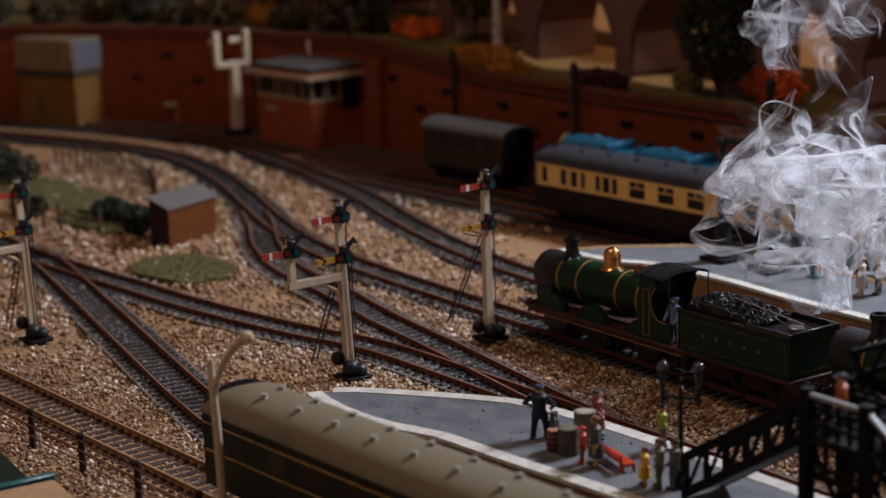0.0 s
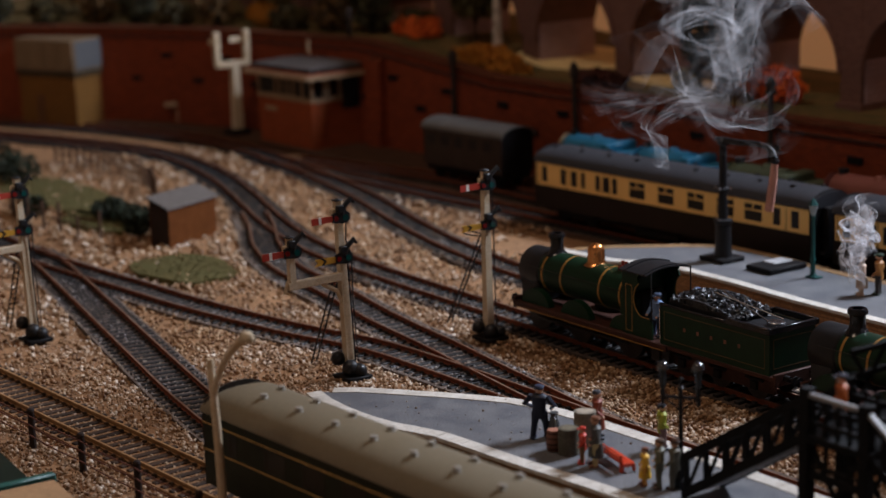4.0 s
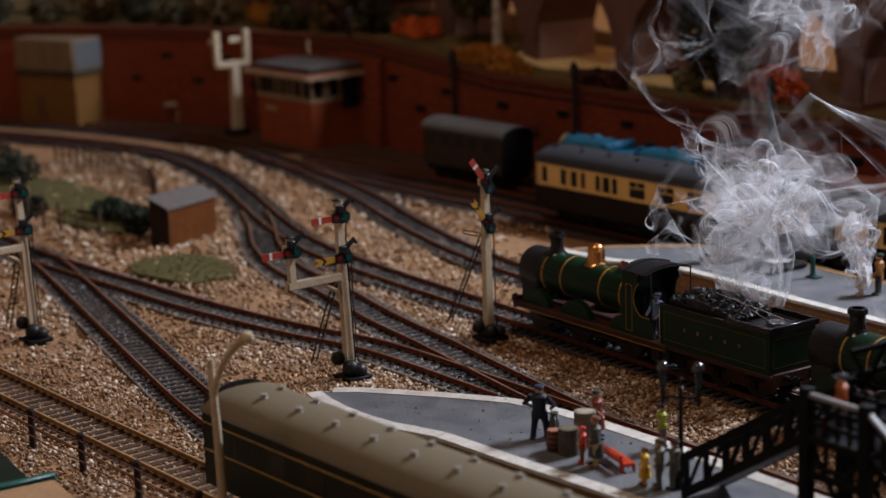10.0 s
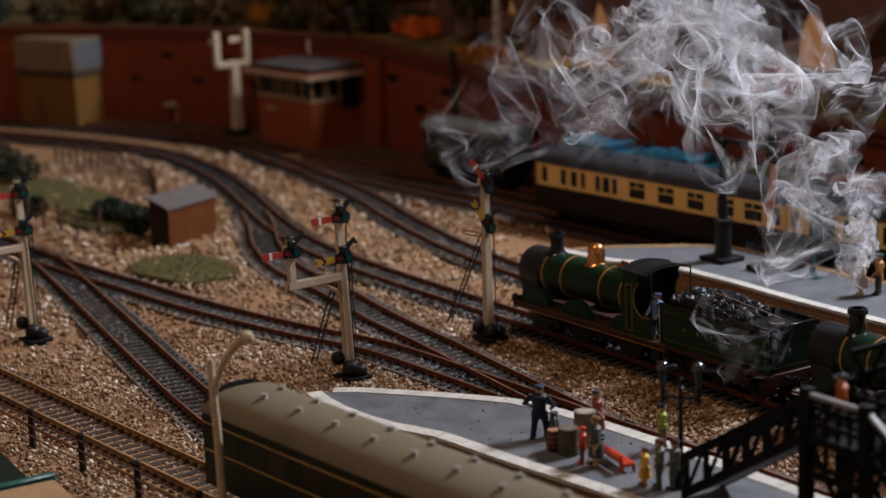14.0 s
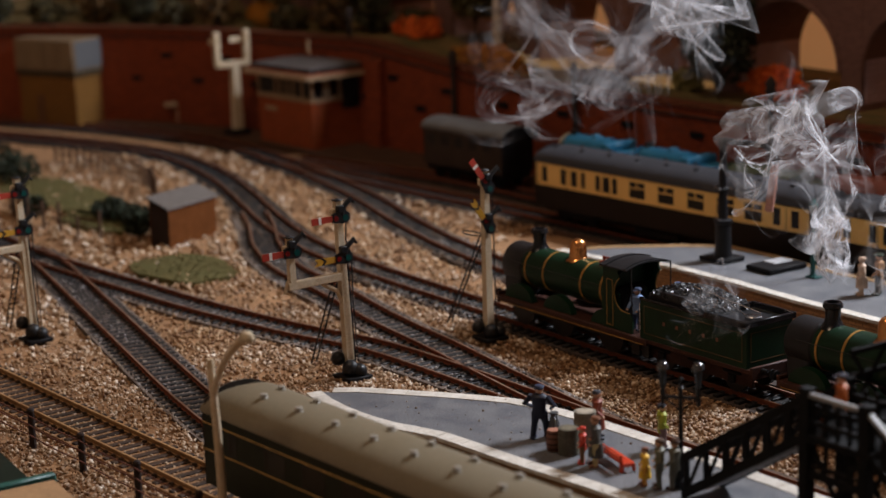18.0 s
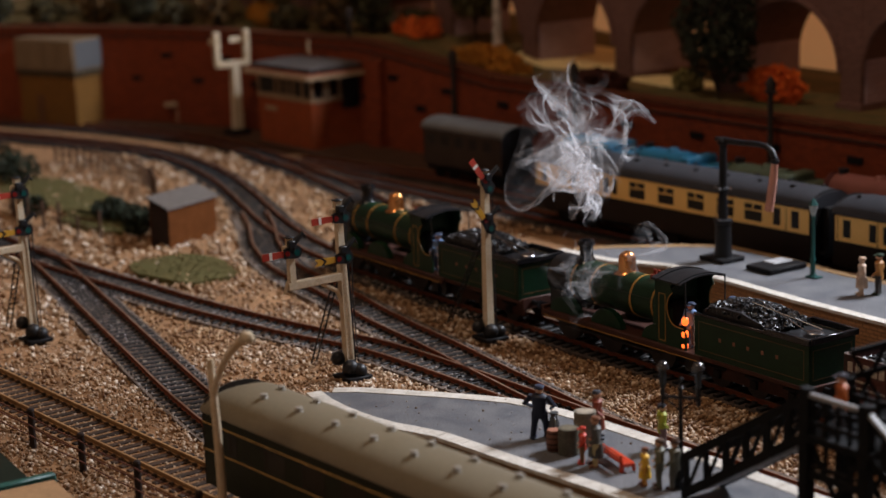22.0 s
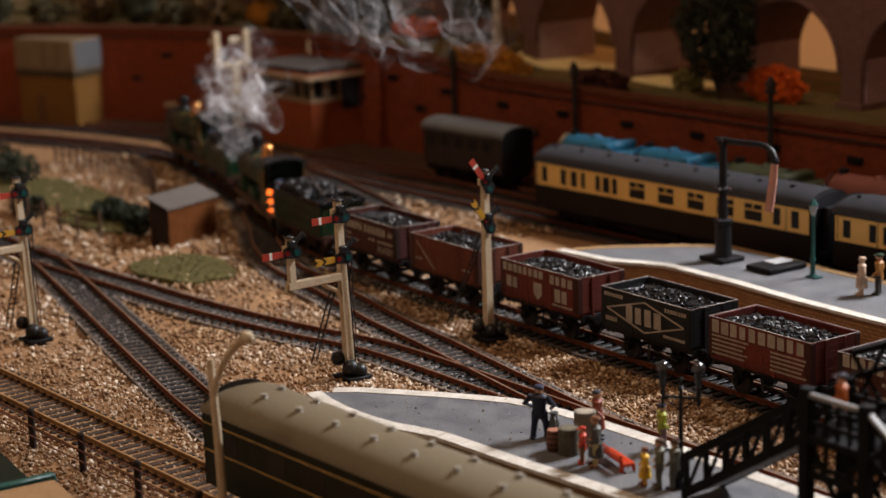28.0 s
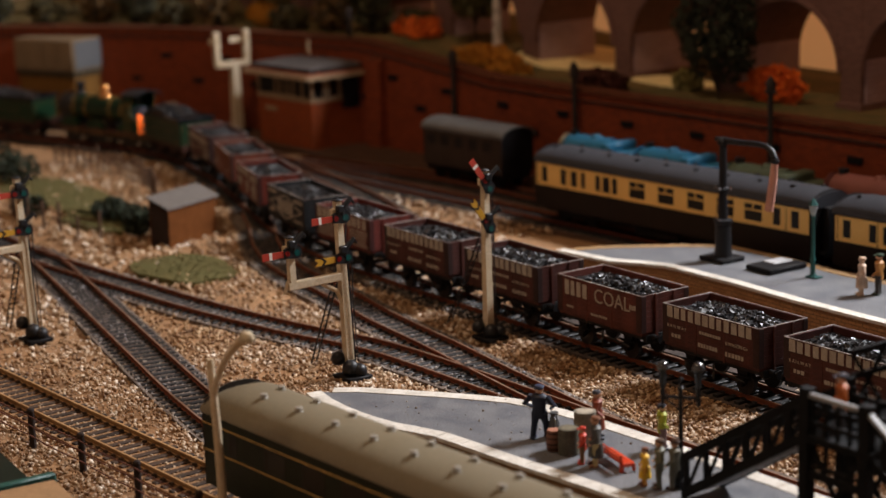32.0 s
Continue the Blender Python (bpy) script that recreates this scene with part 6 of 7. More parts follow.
def signal_box():
    s = root("signal_box", -685, 230, 3, 4, "red brick signal box with white-framed windows and grey roof", "signal box")
    rb = brick_mat("orange_brickwork", (0.33, 0.10, 0.022), (0.25, 0.075, 0.018), (0.20, 0.08, 0.035), 4.0, 1.5, 0.25)
    cr = mat("cream_woodwork", (0.36, 0.24, 0.14), 0.6, vary=0.2, blotch=12)
    X, Y = 40, 27
    part("brick_base", Mesh().box(-X, -Y, -8, X, Y, 36, 0.4), rb, s)
    part("pilaster", Mesh().box(X - 14, -Y - 1.6, -8, X + 1.6, -Y + 12, 35, 0.4), rb, s)
    part("side_wing", Mesh().box(X - 12, Y, -8, X + 5, Y + 26, 55.8, 0.4), rb, s)
    part("end_window", Mesh().box(X - 0.8, 5, 27, X + 0.5, Y - 2, 55.5, 0.2), mat("blue_black_glass", (0.016, 0.022, 0.03), 0.3), s)
    part("window_sill", Mesh().box(X, -Y - 1, 35, X + 1.2, 5, 39.5, 0.3), cr, s)
    part("window_sill", Mesh().box(-X - 1, -Y - 1, 35, X + 1, -Y + 0.2, 39.5, 0.4), cr, s)
    part("glazing", Mesh().box(-X + 1, -Y + 1, 36, X - 1, Y - 1, 55), M["coach_glass"], s)
    for x in (-X, -X + 26, -X + 34, 4, 13, 26, X):
        part("window_post", Mesh().box(x - 1.3, -Y - 0.4, 40, x + 1.3, -Y + 1.6, 56, 0.2), cr, s)
    for y in (-Y + 1, -Y + 14, -Y + 18, 3, Y - 1):
        part("window_post", Mesh().box(X - 1.6, y - 1.2, 40, X + 0.4, y + 1.2, 56, 0.2), cr, s)
    part("eave", Mesh().prism([(-X - 9, -Y - 10), (X + 7, -Y - 10), (X + 10, -Y - 6), (X + 10, Y + 28), (-X - 9, Y + 28)], 55.8, 59.6), mat("pale_eave_board", (0.42, 0.29, 0.18), 0.6, vary=0.2, blotch=12), s, "broad pale eave board")
    part("orange_trim", Mesh().box(-X - 6, -Y - 7, 59.6, X + 8, Y + 14, 61.4, 0.3), mat("red_trim", (0.28, 0.07, 0.03), 0.6), s)
    rf = Mesh()
    part("roof_rim", Mesh().box(-X - 4, -Y - 5, 61.4, X + 6, Y + 10, 64.0, 0.4), M["matt_black"], s)
    a, b = [(-X - 3, -Y - 4), (X + 5, -Y - 4), (X + 5, Y + 9), (-X - 3, Y + 9)], [(-X + 12, -10), (X - 10, -10), (X - 10, 14), (-X + 12, 14)]
    rf.add([(x, y, 64) for x, y in a] + [(x, y, 64.6) for x, y in a] + [(x, y, 68.0) for x, y in b], [(0, 3, 2, 1), (0, 1, 5, 4), (1, 2, 6, 5), (2, 3, 7, 6), (3, 0, 4, 7), (4, 5, 9, 8), (5, 6, 10, 9), (6, 7, 11, 10), (7, 4, 8, 11), (8, 9, 10, 11)])
    part("roof", rf, mat("grey_felt_roof", (0.10, 0.088, 0.085), 0.75, vary=0.2, blotch=18), s, smooth=False)
    part("name_board", Mesh().box(-30, -Y - 0.8, 24, -12, -Y, 28, 0.2), cr, s)
    part("door", Mesh().box(X + 5, Y + 6, 0, X + 5.4, Y + 16, 24, 0.1), mat("blue_grey_door", (0.06, 0.085, 0.11), 0.5), s)
    part("vent", Mesh().cyl((0, 0, 72), (0, 0, 84), 1.6, n=10), cr, s)


def water_tower():
    w = root("water_tower", -966, 122, 0, 24, "cream iron water tank on an ochre brick base", "water tower")
    oc = brick_mat("ochre_brickwork", (0.20, 0.115, 0.022), (0.16, 0.09, 0.02), (0.13, 0.08, 0.03), 4, 1.5, 0.25)
    part("base", Mesh().box(-35, -20, -4, 35, 28, 46, 0.5), oc, w)
    part("doorway", Mesh().box(-14, -20.6, -2, -4, -20, 26, 0.3), mat("brown_door", (0.13, 0.055, 0.02), 0.6), w)
    part("corbel", Mesh().box(-37, -22, 44, 37, 30, 49, 0.6), mat("dark_corbel", (0.05, 0.036, 0.018), 0.7), w)
    cream = mat("cream_tank", (0.21, 0.145, 0.085), 0.6, vary=0.15, blotch=18)
    part("tank", Mesh().box(-37, -22, 49, 37, 30, 79, 0.6), cream, w)
    for k in range(4):
        part("tank_panel", Mesh().box(-35 + k * 18, -22.8, 51, -19 + k * 18, -22, 77, 0.3), cream, w)
    # the bluish light on the tank's end is put into this panel's grey
    part("tank_end_panel", Mesh().box(37, -20, 51, 37.8, 28, 77, 0.3), mat("bluish_lit_panel", (0.11, 0.11, 0.115), 0.6, vary=0.1, blotch=20), w, "pale blue-grey end panel, its bluish light painted in")


def back_signal():
    s = root("bracket_signal", -766, 201, -2, label="cream two-post bracket signal near the brick wall", category="signal", group="semaphore signals")
    part("post", post(66, 4.0, 3.4), M["cream_post"], s)
    part("bracket_beam", Mesh().box(-2.5, -19, 62, 2.5, 15, 67, 0.5), M["cream_post"], s)
    for y in (-17, 13):
        part("doll_post", Mesh().box(-2.6, y - 2.6, 66, 2.6, y + 2.6, 94, 0.4), M["cream_post"], s)
        part("white_arm", Mesh().box(-3.4, y - 15 if y > 0 else y - 6, 83, -2.6, y, 88, 0.2), M["cream_post"], s)
    part("base_plate", Mesh().box(-9, -9, -1, 9, 9, 6, 0.5), M["matt_black"], s)
    t = root("loading_gauge", -872, 196, -2, label="pale stub post with a short cross arm", category="signal")
    part("post", Mesh().box(-2, -2, 0, 2, 2, 18, 0.4), M["cream_post"], t)
    part("cross_arm", Mesh().box(-2.2, -13, 16.5, 2.2, 13, 20, 0.4), M["cream_post"], t)


def poles():
    wood = mat("dark_pole", (0.03, 0.022, 0.02), 0.7, vary=0.3)
    for x, y, z0, z1 in ((-364, 266, -5, 89), (-163, 270, -5, 96), (-514, 262, -5, 87), (-662, 258, 0, 112)):
        p = root("lamp_standard", x, y, 0, label="dark yard lamp standard beside the brick wall", category="lamp post", group="yard lamp standards")
        part("pole", Mesh().lathe([(2.6, z0), (2.2, 30), (1.9, z1 - 8)], (0, 0, 0), "z", 10), wood, p)
        part("lamp", Mesh().lathe([(3.0, z1 - 8), (3.8, z1 - 2), (2.0, z1 + 1), (0.3, z1 + 3)], (0, 0, 0), "z", 10), wood, p)
        part("lamp_bracket", Mesh().box(-5, -1, z1 - 9, 5, 1, z1 - 7, 0.2), wood, p)


def foliage(name, x, y, z, rx, ry, rz_, n, size, colour, colour2, label, category, trunk=0.0, seed=1, twigs=True):
    """A plant of many small leaf clumps round a forked trunk."""
    rs = random.Random(seed)
    t = root(name, x, y, z, label=label, category=category, group="trees and bushes")
    bark = M["bark"]
    tr = Mesh()
    tips = []
    if trunk:
        tr.tube([(0, 0, -3), (rs.uniform(-1, 1), rs.uniform(-1, 1), trunk * 0.5), (rs.uniform(-2, 2), rs.uniform(-2, 2), trunk)], [trunk * 0.09, trunk * 0.06, trunk * 0.045], 8)
    for k in range(7):
        a = k * 0.9 + rs.uniform(-0.3, 0.3)
        tip = (math.cos(a) * rx * rs.uniform(0.35, 0.75), math.sin(a) * ry * rs.uniform(0.35, 0.75), trunk + rz_ * rs.uniform(0.6, 1.5))
        tr.tube([(0, 0, trunk * 0.8), (tip[0] * 0.4, tip[1] * 0.4, trunk + (tip[2] - trunk) * 0.6), tip], [max(0.8, trunk * 0.04), 0.7, 0.3], 5)
        tips.append(tip)
    part("trunk" if trunk else "stem", tr, bark, t)
    m = Mesh()
    for _ in range(n):
        while True:
            u, v, w = rs.uniform(-1, 1), rs.uniform(-1, 1), rs.uniform(-1, 1)
            d = u * u + v * v + w * w
            lump = 0.75 + 0.45 * noise.noise(Vector((u * 2.2 + seed, v * 2.2, w * 2.2)))
            if 0.12 < d < lump:
                break
        c = Vector((u * rx, v * ry, trunk + rz_ + w * rz_))
        s = size * rs.uniform(0.5, 1.2)
        e = Euler((rs.uniform(0, 6), rs.uniform(0, 6), rs.uniform(0, 6)))
        q = [Vector((-s, 0, 0)), Vector((0, -s * 0.6, s * 0.2)), Vector((s, 0, 0)), Vector((0, s * 0.6, s * 0.2))]
        for p in q:
            p.rotate(e)
        m.add([c + p for p in q], [(0, 1, 2, 3)])
    part("crown", m, leaf_mat(name + "_leaf", colour, colour2), t, smooth=False)
    return t


LEAF = {}


def leaf_mat(name, c1, c2):
    key = (c1, c2)
    if key in LEAF:
        return LEAF[key]
    m = mat(name, c1, 0.75, vary=0.3, grain=1.5, blotch=12, bump=0, tint=c2)
    n, l = m.node_tree.nodes, m.node_tree.links
    g, r = n.new("ShaderNodeNewGeometry"), n.new("ShaderNodeValToRGB")
    r.color_ramp.elements[0].color, r.color_ramp.elements[1].color = (*c2, 1), (*c1, 1)
    l.new(g.outputs["Random Per Island"], r.inputs[0])
    l.new(r.outputs[0], n["Principled BSDF"].inputs["Base Color"])
    LEAF[key] = m
    return m


def viaduct():
    v = root("viaduct", label="dark brick viaduct with tall round arches", category="viaduct", kind="structure")
    db = brick_mat("dark_viaduct_brick", (0.20, 0.125, 0.105), (0.15, 0.09, 0.078), (0.12, 0.08, 0.065), 5, 1.8, 0.3)
    y0, y1, base, top = 338.0, 400.0, 56.0, 215.0
    arches = [(b - 99.0, b) for b in [-166.0 + 118.5 * k for k in range(-9, 6)]]
    xs0, xs1 = -1400.0, 450.0
    spring = 94.0
    # paler than the brick: puts the light on the arch reveals into the stone colour
    lining = brick_mat("lit_grey_stone", (0.44, 0.35, 0.37), (0.37, 0.29, 0.31), (0.27, 0.21, 0.22), 8, 4, 0.4)
    prev = xs0
    for a, b in arches + [(xs1, xs1)]:
        part("pier", Mesh().box(prev, y0, base, a, y1, top, 0.5), db, v)
        part("pier_footing", Mesh().box(prev - 2, y0 - 3, base, a + 2, y1 + 3, 74, 0.8), db, v)
        part("stone_lining", Mesh().box(a - 0.5, y0 + 3, base, a + 1.2, y1 - 1, 104, 0.3), lining, v, "grey-purple stone facing inside the arch, painted paler as if lit")
        if b > a:
            r = (b - a) / 2
            c = (a + b) / 2
            n = 22
            hgt = min(r * 0.95, 62.0)
            arc = [(c - r * math.cos(math.pi * k / n), spring + hgt * math.sin(math.pi * k / n)) for k in range(n + 1)]
            part("arch", Mesh().slab([(a, top)] + arc + [(b, top)], y0 + 0.5, y1 - 0.5), db, v)
            part("arch_ring", Mesh().tube([(x, y0 - 0.5, z) for x, z in arc], 2.2, 6), db, v)
        prev = b
    part("parapet", Mesh().box(xs0, y0 - 4, top, xs1, y1 + 4, top + 12, 1), db, v)


def upper_ground():
    """Grass above the wall, and the scenic board behind the viaduct."""
    m = Mesh()
    line = spline(WALL, 24)
    back = along(line, 6)
    rows = 14
    n = len(line)
    vs = []
    for r in range(rows + 1):
        f = r / rows
        for i, (x, y) in enumerate(back):
            yy = y + f * (640 - y)
            xx = x - f * 160 * max(0.0, min(1, (-700 - x) / 300))
            vs.append((xx, yy, wall_top(x) - 1.5 + 3.0 * f + 4.0 * min(1, f * 4) * noise.noise(Vector((xx * 0.012, yy * 0.012, 1)))))
    fs = [(r * n + i, r * n + i + 1, (r + 1) * n + i + 1, (r + 1) * n + i) for r in range(rows) for i in range(n - 1)]
    thing("upper_ground", m.add(vs, fs), mat("autumn_grass", (0.085, 0.08, 0.028), 0.95, vary=0.5, grain=1.5, blotch=30, bump=0.8, tint=(0.20, 0.125, 0.045)), "green and straw-coloured grass above the brick wall", "grass", kind="structure")
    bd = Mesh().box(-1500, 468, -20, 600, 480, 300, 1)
    thing("backdrop", bd, mat("painted_backdrop", (0.80, 0.36, 0.13), 0.85, vary=0.08, grain=30, blotch=160, bump=0, tint=(0.74, 0.34, 0.15)), "plain warm orange scenic backboard, given a glow, behind the viaduct", "backdrop", kind="backdrop")
    # emission added so the board looks lit; it is no lamp
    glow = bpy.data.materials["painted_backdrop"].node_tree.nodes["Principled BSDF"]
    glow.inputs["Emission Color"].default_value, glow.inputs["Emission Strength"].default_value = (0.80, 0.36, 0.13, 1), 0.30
    path = mat("cream_path", (0.90, 0.74, 0.38), 0.9, vary=0.2, blotch=20)

    def turf(x, y):
        wy = back[min(range(n), key=lambda i: abs(back[i][0] - x))][1]
        f = max(0.0, (y - wy) / (640 - wy))
        return wall_top(x) - 1.5 + 3.0 * f + 4.0 * min(1, f * 4) * noise.noise(Vector((x * 0.012, y * 0.012, 1)))

    for x, y, w, d, nm in ((-492, 378, 120, 108, 1), (-335, 345, 108, 44, 2)):
        vs, rings = [(x, y, turf(x, y) + 1.2)], 7
        for r in range(1, rings + 1):
            for k in range(28):
                a = 2 * math.pi * k / 28
                px_, py_ = x + w / 2 * r / rings * math.cos(a) * (1 + 0.15 * math.sin(3 * a + nm)), y + d / 2 * r / rings * math.sin(a)
                vs.append((px_, py_, turf(px_, py_) + (1.2 if r < rings else -1.5)))
        fs = [(0, 1 + k, 1 + (k + 1) % 28) for k in range(28)]
        fs += [(1 + r * 28 + k, 1 + (r + 1) * 28 + k, 1 + (r + 1) * 28 + (k + 1) % 28, 1 + r * 28 + (k + 1) % 28) for r in range(rings - 1) for k in range(28)]
        thing("sandy_path", Mesh().add(vs, fs), path, "pale straw-coloured sandy patch of ground", "path", "sandy patches", kind="structure")


def woods():
    M["bark"] = mat("dark_bark", (0.045, 0.03, 0.02), 0.9, vary=0.4)
    orange, orange2 = (0.90, 0.20, 0.025), (0.60, 0.10, 0.015)
    amber, amber2 = (0.58, 0.27, 0.025), (0.32, 0.14, 0.018)
    olive, olive2 = (0.12, 0.095, 0.03), (0.06, 0.055, 0.018)
    dark, dark2 = (0.035, 0.04, 0.02), (0.018, 0.02, 0.012)
    russet, russet2 = (0.10, 0.028, 0.018), (0.05, 0.018, 0.012)
    foliage("orange_bush", -640, 315, 80, 30, 20, 13, 1700, 2.6, orange, orange2, "bright orange autumn bush", "bush", 0, 2)
    foliage("orange_bush", -218, 326, 67, 34, 9, 15, 2200, 2.6, orange, orange2, "bright orange autumn bush under an arch", "bush", 0, 3)
    foliage("amber_bush", -513, 296, 50, 58, 18, 21, 3000, 2.6, (0.64, 0.25, 0.02), amber2, "amber-yellow bush over the brick wall", "bush", 0, 4)
    foliage("amber_bush", -818, 264, 86, 30, 12, 12, 1500, 3, (0.60, 0.24, 0.02), amber2, "amber autumn bush over the brick wall", "bush", 0, 5)
    foliage("dark_tree", -252, 306, 66, 43, 24, 56, 2700, 3.2, dark, dark2, "dark green conifer-like tree", "tree", 10, 6)
    foliage("russet_bush", -367, 294, 66, 34, 10, 9, 800, 3.5, russet, russet2, "dull russet bush on the bank", "bush", 0, 7)
    foliage("olive_bush", -300, 322, 69, 16, 10, 9, 400, 3.5, (0.30, 0.25, 0.08), olive, "olive-yellow bush by the sandy path", "bush", 0, 8)
    birch = root("birch_tree", -526, 316, 73, label="pale bare birch trunk against the viaduct", category="tree", group="trees and bushes")
    part("trunk", Mesh().tube([(0, 0, -2), (1, 0, 20), (-1, 1, 45), (0.5, 0, 90)], [4.6, 4.2, 3.4, 2.2], 10), mat("pale_birch_bark", (0.85, 0.78, 0.70), 0.7, vary=0.5, grain=3, blotch=9, tint=(0.25, 0.18, 0.12)), birch)
    for k, (dx, z) in enumerate(((7, 60), (-8, 52), (6, 78), (-6, 82))):
        part("limb", Mesh().tube([(0, 0, z), (dx * 0.6, 1, z + 9), (dx * 1.4, 1, z + 16)], [1.2, 0.8, 0.3], 6), M["bark"], birch)
    for k in range(13):
        x = -1150 + 42 * k
        if x == -814:
            continue
        y = 24 + 13 + max(0, (x + 1110) * 0.86) if x < -960 else 160 + (x + 960) * 0.42
        foliage("olive_bush", x, y + 26, 84, 27, 18, 13 + 5 * (k % 3), 420, 4.5, ((0.10, 0.075, 0.025), (0.16, 0.085, 0.025), (0.065, 0.06, 0.025))[k % 3], (0.02, 0.018, 0.010), "dull olive bush along the wall top", "bush", 0, 90 + k)
    k = 20
    for x, y in ((-1130, 170), (-1080, 190), (-1020, 215), (-960, 240), (-905, 262), (-860, 285), (-815, 275), (-700, 305), (-575, 330), (-1000, 280), (-900, 320)):
        k += 1
        c = (olive, olive2) if k % 3 else ((0.24, 0.13, 0.035), olive2)
        foliage("olive_tree", x, y, 86, 34, 26, 30, 700, 6, c[0], c[1], "dull olive and brown tree behind the wall", "tree", 16, k)


def field():
    """Hut, grass patches, hedges and fences inside the curve."""
    hut = root("lineside_hut", -407.6, -40.3, 0, 113, "brown wooden lineside hut with a grey corrugated roof", "hut")
    wd = mat("hut_brown_boards", (0.14, 0.046, 0.012), 0.9, vary=0.25, grain=1.2, blotch=10, spec=0.08)
    # near-black brown: the shade on the end turned from the lamp, put into colour
    dk = mat("hut_shaded_end", (0.02, 0.009, 0.006), 0.7, vary=0.3)
    X, Y = 25, 8
    part("end_wall", Mesh().slab([(-Y, -4), (-Y, 23.4), (Y, 29.2), (Y, -4)], -X, -X + 1.2, "yz"), dk, hut)
    part("end_wall", Mesh().slab([(-Y, -4), (-Y, 23.4), (Y, 29.2), (Y, -4)], X - 1.2, X, "yz"), wd, hut)
    part("back_wall", Mesh().box(-X, Y - 1.2, -4, X, Y, 28.8), wd, hut)
    for k in range(9):
        part("board", Mesh().box(-X, -Y - 0.4, -4 + k * 3.05, X, -Y + 0.8, -1.1 + k * 3.05, 0.12), wd, hut)
    n = 34
    ridge = [(-X - 2.5 + (2 * X + 5) * k / n, 0.45 * math.cos(math.pi * k)) for k in range(n + 1)]
    vs = [(x, -Y - 1.8, 23.4 + d) for x, d in ridge] + [(x, Y + 1.5, 30.6 + d) for x, d in ridge] + [(x, -Y - 1.8, 22.6 + d) for x, d in ridge] + [(x, Y + 1.5, 29.8 + d) for x, d in ridge]
    m = n + 1
    fs = [(k, k + 1, m + k + 1, m + k) for k in range(n)] + [(2 * m + k, 2 * m + k + 1, 3 * m + k + 1, 3 * m + k) for k in range(n)] + [(k, k + 1, 2 * m + k + 1, 2 * m + k) for k in range(n)]
    part("corrugated_roof", Mesh().add(vs, fs), mat("grey_corrugated_iron", (0.17, 0.155, 0.145), 0.45, vary=0.15, blotch=14), hut, smooth=False)
    gm = mat("short_grass", (0.095, 0.088, 0.027), 0.95, vary=0.5, grain=1.2, blotch=14, bump=1.0, tint=(0.12, 0.095, 0.03))
    rs = random.Random(3)
    for x, y, w, d in ((-322, -84, 88, 56), (-610, -40, 210, 60), (-500, -62, 90, 40)):
        pts = [(x + w / 2 * math.cos(a) * (1 + 0.12 * math.sin(4 * a + x)), y + d / 2 * math.sin(a) * (1 + 0.1 * math.cos(3 * a))) for a in [2 * math.pi * k / 36 for k in range(36)]]
        g = root("grass_patch", label="patch of dull green scatter grass on the ballast", category="grass", group="grass patches", kind="structure")
        part("turf", Mesh().prism(pts, -6, -0.9), gm, g)
        t = Mesh()
        for _ in range(1400):
            a, q = rs.uniform(0, 6.28), math.sqrt(rs.random())
            px_, py_ = x + w / 2 * q * 1.04 * math.cos(a), y + d / 2 * q * 1.04 * math.sin(a)
            r, hh = rs.uniform(0.25, 0.6), rs.uniform(0.5, 1.5)
            t.add([(px_ - r, py_, -1.2), (px_ + r, py_ + r * 0.4, -1.2), (px_ + rs.uniform(-1, 1), py_ + rs.uniform(-1, 1), -1 + hh)], [(0, 1, 2)])
        tagged(part("tufts", t, leaf_mat("grass_blade", (0.11, 0.10, 0.03), (0.06, 0.064, 0.02)), g, smooth=False), kind="stuff")
    dark, dark2 = (0.024, 0.032, 0.014), (0.010, 0.014, 0.008)
    for k, (x, y, r, h_) in enumerate(((-562, -86, 20, 8), (-500, -50, 21, 9), (-470, -46, 20, 8), (-442, -58, 14, 9), (-725, -40, 26, 14), (-760, -60, 24, 16), (-690, -42, 30, 13))):
        foliage("hedge_bush", x, y, -3, r, r * 0.7, h_, 420, 2.6, dark, dark2, "low dark green hedge bush on the grass", "bush", 0, 60 + k)
    wood = mat("old_fence_wood", (0.085, 0.045, 0.025), 0.75, vary=0.3)
    for nm, pts in (("paling_fence", [(-760, 22), (-700, 30), (-640, 30), (-590, 24), (-540, 6)]), ("post_fence", [(-560, -100), (-474, -94), (-426, -82)])):
        f = root(nm, label="row of old brown wooden fence posts", category="fence", group="field fences", kind="structure")
        L_ = spline(pts, 11 if nm[1] == "a" else 24)
        for p in L_:
            hh = rs.uniform(12, 19)
            part("fence_post", Mesh().box(p.x - 0.9, p.y - 0.9, -4, p.x + 0.9, p.y + 0.9, hh, 0.2), wood, f)
        for z in (6, 11):
            part("fence_rail", Mesh().tube([(p.x, p.y, z) for p in L_], 0.5, 5), wood, f)


